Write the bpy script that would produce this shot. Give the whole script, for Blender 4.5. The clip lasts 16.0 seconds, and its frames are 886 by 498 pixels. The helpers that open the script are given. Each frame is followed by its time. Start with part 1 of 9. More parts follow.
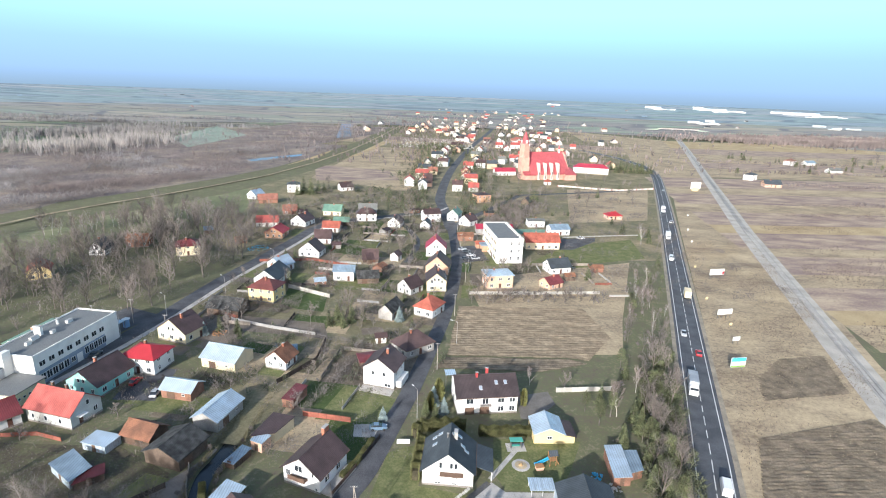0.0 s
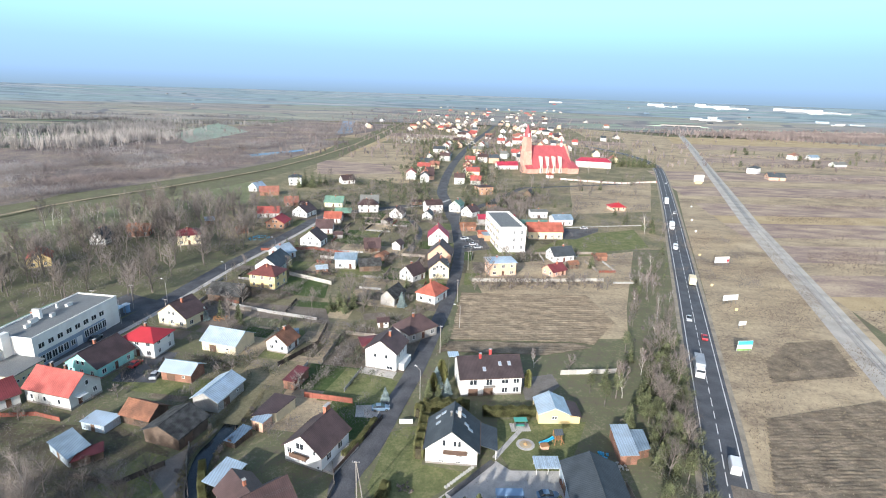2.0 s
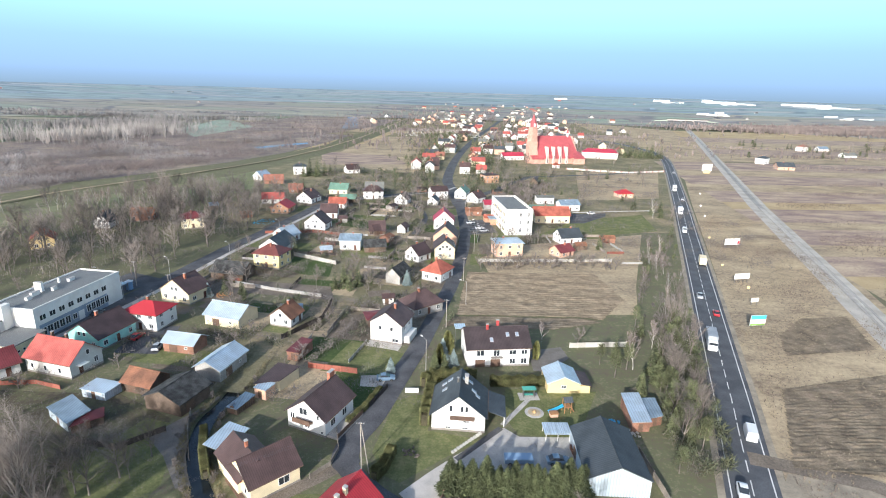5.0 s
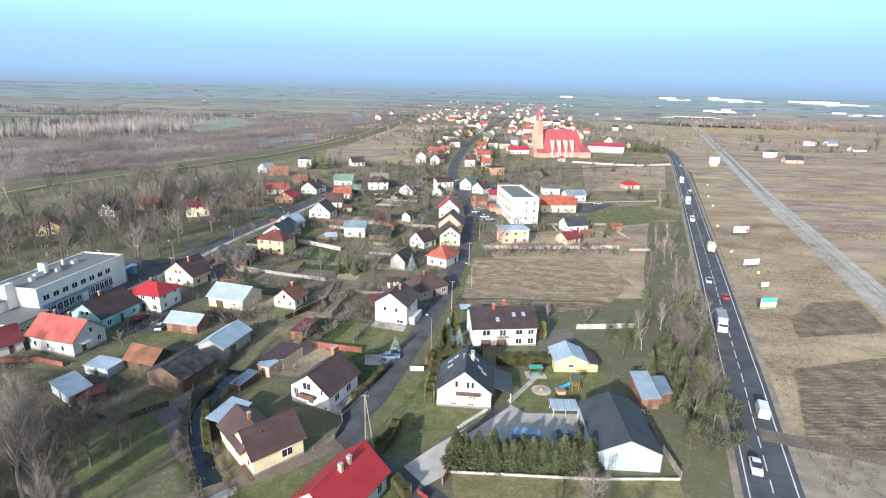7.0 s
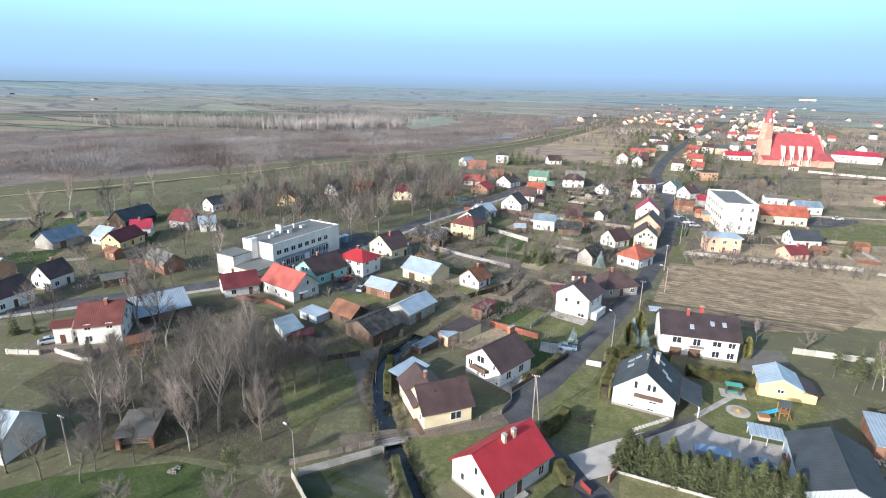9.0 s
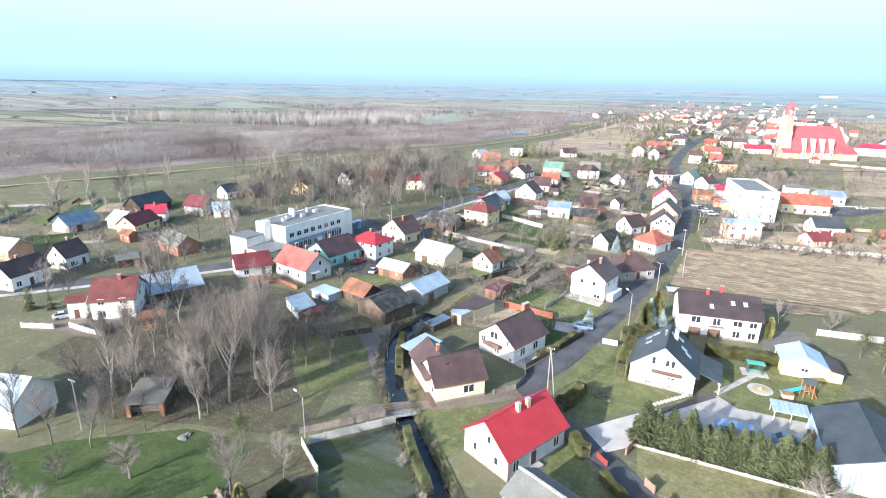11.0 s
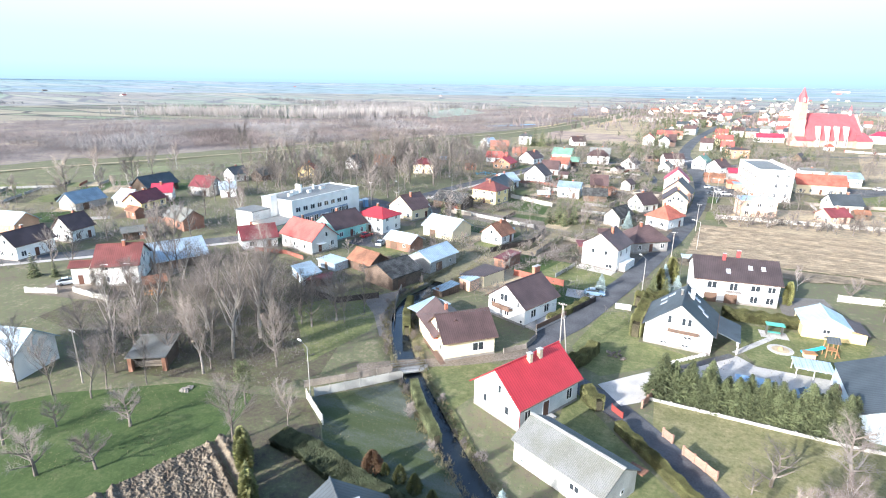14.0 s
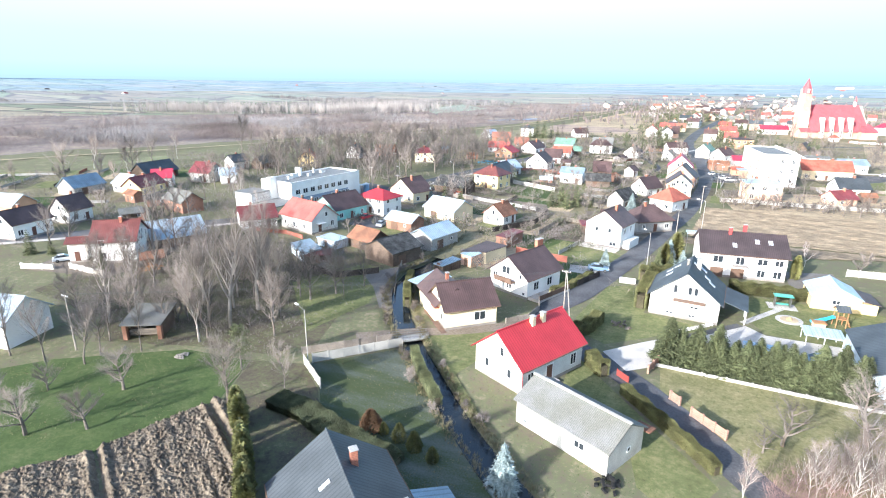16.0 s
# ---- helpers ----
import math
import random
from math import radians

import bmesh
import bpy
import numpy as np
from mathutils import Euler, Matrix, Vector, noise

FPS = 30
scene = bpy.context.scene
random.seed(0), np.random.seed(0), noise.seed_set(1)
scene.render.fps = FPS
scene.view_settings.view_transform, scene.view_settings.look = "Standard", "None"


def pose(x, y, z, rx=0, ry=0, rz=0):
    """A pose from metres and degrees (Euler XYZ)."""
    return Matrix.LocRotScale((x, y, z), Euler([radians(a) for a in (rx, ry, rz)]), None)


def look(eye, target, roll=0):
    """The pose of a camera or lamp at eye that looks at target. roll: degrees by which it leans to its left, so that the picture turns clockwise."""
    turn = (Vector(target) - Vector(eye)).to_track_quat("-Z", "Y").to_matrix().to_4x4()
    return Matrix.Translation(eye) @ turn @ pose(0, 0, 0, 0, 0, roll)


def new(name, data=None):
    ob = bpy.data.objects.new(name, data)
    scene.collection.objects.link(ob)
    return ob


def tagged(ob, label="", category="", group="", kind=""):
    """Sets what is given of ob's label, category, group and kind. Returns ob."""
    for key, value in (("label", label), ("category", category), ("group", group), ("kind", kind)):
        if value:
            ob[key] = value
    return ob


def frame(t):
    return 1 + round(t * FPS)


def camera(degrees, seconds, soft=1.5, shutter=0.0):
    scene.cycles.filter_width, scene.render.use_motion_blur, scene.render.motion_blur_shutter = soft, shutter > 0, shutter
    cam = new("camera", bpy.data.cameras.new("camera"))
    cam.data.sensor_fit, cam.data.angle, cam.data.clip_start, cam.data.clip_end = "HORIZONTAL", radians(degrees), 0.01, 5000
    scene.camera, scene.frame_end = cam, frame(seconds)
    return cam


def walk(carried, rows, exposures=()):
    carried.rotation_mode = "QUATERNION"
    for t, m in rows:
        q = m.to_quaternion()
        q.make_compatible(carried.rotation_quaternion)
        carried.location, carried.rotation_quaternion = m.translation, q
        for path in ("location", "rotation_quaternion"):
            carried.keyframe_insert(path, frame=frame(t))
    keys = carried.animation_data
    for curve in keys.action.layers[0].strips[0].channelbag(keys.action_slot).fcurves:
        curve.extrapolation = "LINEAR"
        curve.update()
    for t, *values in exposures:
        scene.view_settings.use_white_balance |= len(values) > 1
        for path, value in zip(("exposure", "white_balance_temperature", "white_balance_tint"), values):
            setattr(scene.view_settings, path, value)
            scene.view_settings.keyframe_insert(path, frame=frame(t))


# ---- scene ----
cam = camera(79.6, 16.0, 1.1)
# seconds, x, y, z, yaw, pitch, roll: a slow sinking flight that turns to the left on the way
PATH = [
    (0.0, 0.00, 0.00, 78.17, 0.00, -16.58, 1.99),
    (0.5, -0.06, 0.10, 76.85, 0.07, -16.60, 1.94),
    (1.0, -0.08, 0.13, 75.53, 0.09, -16.61, 1.89),
    (1.5, -0.04, 0.18, 74.21, 0.13, -16.63, 1.85),
    (2.0, -0.08, 0.21, 72.88, 0.20, -16.65, 1.80),
    (2.5, -0.07, 0.31, 71.52, 0.29, -16.66, 1.76),
    (3.0, -0.09, 0.44, 70.12, 0.37, -16.68, 1.71),
    (3.5, -0.17, 0.54, 68.75, 0.43, -16.69, 1.66),
    (4.0, -0.15, 0.56, 67.45, 0.51, -16.71, 1.62),
    (6.5, -0.05, 0.75, 60.73, 1.09, -16.79, 1.39),
    (7.0, -0.06, 0.72, 59.49, 1.34, -16.81, 1.34),
    (7.1, -0.01, 0.66, 59.30, 2.23, -16.81, 1.33),
    (7.2, 0.04, 0.59, 59.11, 4.61, -16.82, 1.32),
    (7.3, 0.08, 0.52, 58.93, 8.42, -16.82, 1.31),
    (7.4, 0.13, 0.45, 58.74, 11.14, -16.82, 1.30),
    (7.5, 0.17, 0.39, 58.55, 12.20, -16.82, 1.29),
    (7.6, 0.19, 0.38, 58.30, 12.70, -16.83, 1.28),
    (7.7, 0.22, 0.37, 58.05, 12.86, -16.83, 1.27),
    (7.8, 0.24, 0.36, 57.80, 12.96, -16.83, 1.27),
    (8.0, 0.29, 0.35, 57.31, 12.92, -16.84, 1.25),
    (8.1, 0.33, 0.36, 57.08, 13.73, -16.84, 1.24),
    (8.2, 0.36, 0.37, 56.85, 15.29, -16.85, 1.23),
    (8.3, 0.40, 0.39, 56.62, 15.88, -16.85, 1.22),
    (8.4, 0.44, 0.40, 56.39, 16.08, -16.85, 1.21),
    (8.5, 0.48, 0.42, 56.15, 16.06, -16.86, 1.20),
    (8.6, 0.50, 0.41, 55.93, 16.23, -16.86, 1.19),
    (8.7, 0.53, 0.41, 55.70, 16.33, -16.86, 1.18),
    (8.8, 0.55, 0.40, 55.48, 17.82, -16.87, 1.17),
    (8.9, 0.58, 0.40, 55.25, 20.70, -16.87, 1.16),
    (9.0, 0.60, 0.39, 55.02, 22.30, -16.87, 1.15),
    (9.2, 0.61, 0.41, 54.50, 22.91, -16.88, 1.14),
    (11.5, 0.69, 0.59, 48.51, 24.07, -16.96, 0.92),
    (12.0, 0.72, 0.62, 47.17, 24.24, -16.97, 0.88),
    (12.5, 0.72, 0.69, 45.88, 24.34, -16.99, 0.83),
    (13.0, 0.70, 0.74, 44.57, 24.45, -17.00, 0.78),
    (13.5, 0.61, 0.75, 43.29, 24.56, -17.02, 0.74),
    (14.0, 0.54, 0.78, 42.02, 24.66, -17.04, 0.69),
    (14.5, 0.52, 0.80, 40.73, 24.81, -17.05, 0.65),
    (15.0, 0.45, 0.89, 39.39, 24.88, -17.07, 0.60),
    (15.5, 0.43, 0.96, 38.02, 25.06, -17.09, 0.55),
    (16.0, 0.70, 1.07, 36.63, 24.90, -17.10, 0.51),
]
EXPOSURES = [(0.0, 0.36, 5980, 9.5), (9.2, 0.29, 5980, 9.5), (11.4, 1.03, 5830, 10), (16.0, 1.18, 5830, 10)]
walk(cam, [(t, pose(x, y, z, 90 + pitch, 0, yaw) @ pose(0, 0, 0, 0, 0, roll)) for t, x, y, z, yaw, pitch, roll in PATH], EXPOSURES)

# ---------------------------------------------------------------- light
SUN_AZIMUTH, SUN_HEIGHT = 66.0, 20.0      # way that the shadows run (degrees from +x) and the sun's elevation
world = bpy.data.worlds.new("winter_sky")
scene.world = world
world.use_nodes = True
wn = world.node_tree.nodes
sky = wn.new("ShaderNodeTexSky")
sky.sky_type, sky.sun_disc = "NISHITA", False
sky.sun_elevation, sky.sun_rotation = radians(SUN_HEIGHT), radians(270 - SUN_AZIMUTH)
sky.dust_density, sky.air_density = 2.0, 1.0
world.node_tree.links.new(sky.outputs[0], wn["Background"].inputs[0])
wn["Background"].inputs[1].default_value = 0.185
sun = new("sun", bpy.data.lights.new("sun", "SUN"))
sun.data.energy, sun.data.angle, sun.data.color = 5.0, radians(0.6), (1.0, 0.935, 0.85)
away = Vector((math.cos(radians(SUN_AZIMUTH)), math.sin(radians(SUN_AZIMUTH)), -math.tan(radians(SUN_HEIGHT))))
sun.matrix_world = look(Vector((0, 0, 300)), Vector((0, 0, 300)) + away)


# ---------------------------------------------------------------- materials
def mat(name, colour, rough=0.8, metal=0.0, spread=0.25, scale=1.0, detail=12.0, bump=0.15, stain=None, stain_amount=0.35,
        stripes=None, spec=0.3, object_random=0.0):
    """A surface: base colour, varied at a large and a small scale, with relief. stripes: (axis, size, depth) for seams or tile rows."""
    m = bpy.data.materials.new(name)
    m.use_nodes = True
    nt = m.node_tree
    n, l = nt.nodes, nt.links
    b = n["Principled BSDF"]
    b.inputs["Roughness"].default_value, b.inputs["Metallic"].default_value = rough, metal
    b.inputs["Specular IOR Level"].default_value = spec
    co = n.new("ShaderNodeTexCoord")
    big = n.new("ShaderNodeTexNoise")
    big.inputs["Scale"].default_value, big.inputs["Detail"].default_value = 0.35 * scale, 4
    fine = n.new("ShaderNodeTexNoise")
    fine.inputs["Scale"].default_value, fine.inputs["Detail"].default_value = detail * scale, 6
    source = co.outputs["Object"]
    if object_random:
        info = n.new("ShaderNodeObjectInfo")
        shift = n.new("ShaderNodeVectorMath")
        shift.operation = "SCALE"
        shift.inputs[0].default_value = (37, 91, 53)
        l.new(info.outputs["Random"], shift.inputs["Scale"])
        add = n.new("ShaderNodeVectorMath")
        l.new(co.outputs["Object"], add.inputs[0])
        l.new(shift.outputs[0], add.inputs[1])
        source = add.outputs[0]
    l.new(source, big.inputs["Vector"])
    l.new(source, fine.inputs["Vector"])
    ramp = n.new("ShaderNodeValToRGB")
    c = Vector(colour)
    s2 = Vector(stain) if stain else c * (1 - spread)
    ramp.color_ramp.elements[0].position, ramp.color_ramp.elements[1].position = 0.36, 0.64
    ramp.color_ramp.elements[0].color = (*(c.lerp(s2, stain_amount if stain else 1.0)), 1)
    ramp.color_ramp.elements[1].color = (*[min(v * (1 + spread * 0.5), 0.9) for v in c], 1)
    l.new(big.outputs[0], ramp.inputs[0])
    mix = n.new("ShaderNodeMix")
    mix.data_type, mix.blend_type = "RGBA", "MULTIPLY"
    mix.inputs[0].default_value = 1.0
    r2 = n.new("ShaderNodeMapRange")
    r2.inputs["From Min"].default_value, r2.inputs["From Max"].default_value = 0.3, 0.7
    r2.inputs["To Min"].default_value, r2.inputs["To Max"].default_value = 1 - spread, 1 + spread * 0.6
    l.new(fine.outputs[0], r2.inputs[0])
    l.new(ramp.outputs[0], mix.inputs[6])
    l.new(r2.outputs[0], mix.inputs[7])
    out = mix.outputs[2]
    if object_random:
        v = n.new("ShaderNodeMapRange")
        v.inputs["To Min"].default_value, v.inputs["To Max"].default_value = 1 - object_random, 1 + object_random
        l.new(info.outputs["Random"], v.inputs[0])
        m3 = n.new("ShaderNodeMix")
        m3.data_type, m3.blend_type = "RGBA", "MULTIPLY"
        m3.inputs[0].default_value = 1.0
        l.new(out, m3.inputs[6])
        l.new(v.outputs[0], m3.inputs[7])
        out = m3.outputs[2]
    height = fine.outputs[0]
    if stripes:
        axis, size, depth = stripes
        w = n.new("ShaderNodeTexWave")
        w.bands_direction = axis
        w.wave_profile = "SIN" if depth > 0 else "SAW"
        w.inputs["Scale"].default_value = 0.314 / size
        w.inputs["Distortion"].default_value = 0.19
        l.new(co.outputs["Object"], w.inputs["Vector"])
        sh = n.new("ShaderNodeMapRange")
        sh.inputs["From Min"].default_value, sh.inputs["From Max"].default_value = 0.0, 0.35
        sh.inputs["To Min"].default_value, sh.inputs["To Max"].default_value = 0.72, 1.0
        l.new(w.outputs[1], sh.inputs[0])
        m4 = n.new("ShaderNodeMix")
        m4.data_type, m4.blend_type = "RGBA", "MULTIPLY"
        m4.inputs[0].default_value = 1.0
        l.new(out, m4.inputs[6])
        l.new(sh.outputs[0], m4.inputs[7])
        out = m4.outputs[2]
        ad = n.new("ShaderNodeMath")
        ad.operation = "MULTIPLY_ADD"
        ad.inputs[1].default_value = abs(depth) * 10
        l.new(w.outputs[1], ad.inputs[0])
        l.new(fine.outputs[0], ad.inputs[2])
        height = ad.outputs[0]
    l.new(out, b.inputs["Base Color"])
    if bump:
        bp = n.new("ShaderNodeBump")
        bp.inputs["Strength"].default_value, bp.inputs["Distance"].default_value = bump, 0.08
        l.new(height, bp.inputs["Height"])
        l.new(bp.outputs[0], b.inputs["Normal"])
    return m


ROOF = {
    "slate": mat("slate_grey_steel_roof", (0.075, 0.087, 0.098), 0.6, 0.0, 0.2, stripes=("X", 0.45, 0.015), object_random=0.15, spec=0.25),
    "brown": mat("brown_steel_tile_roof", (0.10, 0.064, 0.06), 0.55, 0.0, 0.25, stripes=("X", 0.35, 0.06), object_random=0.2, spec=0.4),
    "umber": mat("umber_steel_tile_roof", (0.066, 0.05, 0.051), 0.55, 0.0, 0.25, stripes=("X", 0.35, 0.06), spec=0.4),
    "red": mat("red_steel_roof", (0.46, 0.04, 0.05), 0.5, 0.0, 0.12, stripes=("X", 0.4, 0.03), spec=0.35),
    "asbestos": mat("corrugated_cement_roof", (0.185, 0.187, 0.18), 0.9, 0.0, 0.35, stripes=("X", 0.2, 0.08), stain=(0.16, 0.16, 0.12), stain_amount=0.5),
    "coral": mat("coral_red_steel_roof", (0.46, 0.12, 0.10), 0.6, 0.0, 0.25, stripes=("X", 0.5, 0.04)),
    "maroon": mat("maroon_steel_roof", (0.19, 0.048, 0.052), 0.5, 0.0, 0.25, stripes=("X", 0.4, 0.05), object_random=0.15),
    "zinc": mat("galvanised_sheet_roof", (0.50, 0.60, 0.68), 0.42, 0.25, 0.2, stripes=("X", 0.55, 0.05), object_random=0.12, stain=(0.36, 0.4, 0.42), spec=0.5),
    "rust": mat("rusty_tile_roof", (0.29, 0.135, 0.08), 0.85, 0.0, 0.35, stripes=("X", 0.3, 0.1), stain=(0.12, 0.07, 0.05), stain_amount=0.6),
    "brownred": mat("brown_red_steel_roof", (0.185, 0.066, 0.058), 0.5, 0.0, 0.25, stripes=("X", 0.4, 0.05), object_random=0.15),
    "moss": mat("old_dark_grey_tile_roof", (0.08, 0.08, 0.078), 0.9, 0.0, 0.55, 2.0, 6, 0.5, stripes=("X", 0.3, 0.1)),
    "terracotta": mat("terracotta_tile_roof", (0.36, 0.16, 0.115), 0.8, 0.0, 0.25, stripes=("X", 0.3, 0.08)),
    "raspberry": mat("raspberry_red_roof", (0.42, 0.05, 0.085), 0.5, 0.0, 0.15, stripes=("X", 0.4, 0.04)),
    "orange": mat("orange_tile_roof", (0.42, 0.125, 0.085), 0.75, 0.0, 0.28, stripes=("X", 0.3, 0.08)),
    "green": mat("green_steel_roof", (0.17, 0.29, 0.22), 0.55, 0.0, 0.2, stripes=("X", 0.4, 0.04)),
    "bluegrey": mat("blue_grey_sheet_roof", (0.26, 0.34, 0.41), 0.5, 0.1, 0.25, stripes=("X", 0.6, 0.05)),
    "bitumen": mat("bitumen_flat_roof", (0.16, 0.165, 0.165), 0.85, 0.0, 0.35, stain=(0.28, 0.29, 0.28)),
}
WALL = {
    "white": mat("white_render", (0.78, 0.77, 0.74), 0.85, 0.0, 0.08, stain=(0.6, 0.58, 0.53), stain_amount=0.35, object_random=0.06),
    "whitewash": mat("stained_whitewash", (0.56, 0.54, 0.49), 0.9, 0.0, 0.2, stain=(0.36, 0.33, 0.28), stain_amount=0.6),
    "cream": mat("cream_render", (0.76, 0.66, 0.45), 0.85, 0.0, 0.1, object_random=0.1),
    "yellow": mat("yellow_render", (0.75, 0.60, 0.31), 0.85, 0.0, 0.1),
    "peach": mat("peach_render", (0.70, 0.45, 0.32), 0.85, 0.0, 0.1, object_random=0.1),
    "teal": mat("turquoise_render", (0.34, 0.66, 0.62), 0.85, 0.0, 0.12),
    "brick": mat("raw_brick", (0.34, 0.18, 0.125), 0.9, 0.0, 0.3, stripes=("Z", 0.16, 0.05), object_random=0.1),
    "wood": mat("weathered_boards", (0.17, 0.125, 0.095), 0.9, 0.0, 0.4, stripes=("X", 0.22, 0.08), object_random=0.25),
    "concrete": mat("bare_grey_render", (0.40, 0.385, 0.36), 0.9, 0.0, 0.3, stain=(0.22, 0.2, 0.18), object_random=0.1),
    "grey": mat("pale_grey_render", (0.60, 0.60, 0.57), 0.88, 0.0, 0.15, stain=(0.42, 0.4, 0.37)),
    "metal": mat("pale_blue_cladding", (0.52, 0.60, 0.66), 0.5, 0.1, 0.12, stripes=("Y", 0.5, 0.04)),
    "orangewall": mat("orange_render", (0.56, 0.33, 0.21), 0.85, 0.0, 0.12),
}
CHIMNEY = mat("chimney_brick", (0.42, 0.17, 0.11), 0.9, 0, 0.3, stripes=("Z", 0.16, 0.05), object_random=0.2)
CHIMNEY_RED = mat("chimney_clinker_red", (0.42, 0.07, 0.07), 0.8, 0, 0.2, stripes=("Z", 0.16, 0.05))
CAP = mat("concrete_cap", (0.45, 0.44, 0.42), 0.9, 0, 0.2)
FRAME = mat("white_window_frame", (0.8, 0.8, 0.78), 0.5, 0, 0.05, bump=0)
DARKFRAME = mat("brown_window_frame", (0.12, 0.07, 0.045), 0.5, 0, 0.2, bump=0)
DOOR = mat("brown_door", (0.14, 0.065, 0.045), 0.55, 0, 0.25)
GATE = mat("grey_garage_door", (0.35, 0.34, 0.33), 0.6, 0, 0.15, stripes=("Z", 0.4, 0.04))
SOFFIT = mat("timber_fascia", (0.16, 0.1, 0.07), 0.7, 0, 0.25)
PLINTH = mat("plinth_render", (0.3, 0.27, 0.24), 0.9, 0, 0.25)


def glass_mat():
    m = bpy.data.materials.new("window_glass")
    m.use_nodes = True
    b = m.node_tree.nodes["Principled BSDF"]
    b.inputs["Base Color"].default_value = (0.035, 0.042, 0.05, 1)
    b.inputs["Roughness"].default_value = 0.06
    b.inputs["Specular IOR Level"].default_value = 0.6
    return m


GLASS = glass_mat()
ASPHALT = mat("asphalt", (0.10, 0.105, 0.115), 0.85, 0, 0.25, 0.6, 10, 0.2, object_random=0)
OLDASPHALT = mat("worn_asphalt", (0.108, 0.108, 0.114), 0.9, 0, 0.3, 0.6, 10, 0.2)
PAINT = mat("road_paint", (0.72, 0.72, 0.7), 0.7, 0, 0.15, bump=0)
GRAVEL = mat("gravel", (0.34, 0.32, 0.29), 0.95, 0, 0.35, 1, 14, 0.5)
PAVING = mat("concrete_paving", (0.50, 0.47, 0.43), 0.9, 0, 0.2, 1, 8, 0.2)
LANE = mat("grey_gravelly_lane", (0.19, 0.172, 0.152), 0.95, 0, 0.3, 1.2, 6, 0.4, stain=(0.15, 0.135, 0.115))
DIRT = mat("trodden_dirt", (0.2, 0.165, 0.13), 0.95, 0, 0.35, 0.6, 6, 0.4, stain=(0.11, 0.09, 0.07))


def blended(name, stops, scale, rough=0.95, fine=3.0, bump=0.4, mid=0.6, stretch=(1, 1, 1), turn=0.0, rub=0.62):
    """Ground cover: a ramp of colours over two sizes of noise in metres."""
    m = bpy.data.materials.new(name)
    m.use_nodes = True
    nt = m.node_tree
    n, l = nt.nodes, nt.links
    b = n["Principled BSDF"]
    b.inputs["Roughness"].default_value, b.inputs["Specular IOR Level"].default_value = rough, 0.1
    co = n.new("ShaderNodeTexCoord")
    mp = n.new("ShaderNodeMapping")
    mp.inputs["Rotation"].default_value = (0, 0, radians(turn))
    mp.inputs["Scale"].default_value = stretch
    l.new(co.outputs["Object"], mp.inputs[0])
    a = n.new("ShaderNodeTexNoise")
    a.inputs["Scale"].default_value, a.inputs["Detail"].default_value, a.inputs["Roughness"].default_value = scale, 8, mid
    f = n.new("ShaderNodeTexNoise")
    f.inputs["Scale"].default_value, f.inputs["Detail"].default_value, f.inputs["Roughness"].default_value = fine, 8, 0.7
    l.new(mp.outputs[0], a.inputs["Vector"])
    l.new(co.outputs["Object"], f.inputs["Vector"])
    s = n.new("ShaderNodeMath")
    s.operation = "MULTIPLY_ADD"
    s.inputs[1].default_value = rub
    l.new(f.outputs[0], s.inputs[0])
    sub = n.new("ShaderNodeMath")
    sub.operation = "SUBTRACT"
    sub.inputs[1].default_value = rub / 2
    l.new(a.outputs[0], sub.inputs[0])
    l.new(sub.outputs[0], s.inputs[2])
    r = n.new("ShaderNodeValToRGB")
    e = r.color_ramp.elements
    for i, (p, c) in enumerate(stops):
        el = e[i] if i < 2 else e.new(p)
        el.position, el.color = p, (*[v * 1.4 for v in c], 1)
    l.new(s.outputs[0], r.inputs[0])
    l.new(r.outputs[0], b.inputs["Base Color"])
    bp = n.new("ShaderNodeBump")
    bp.inputs["Strength"].default_value, bp.inputs["Distance"].default_value = bump, 0.15
    l.new(f.outputs[0], bp.inputs["Height"])
    l.new(bp.outputs[0], b.inputs["Normal"])
    return m


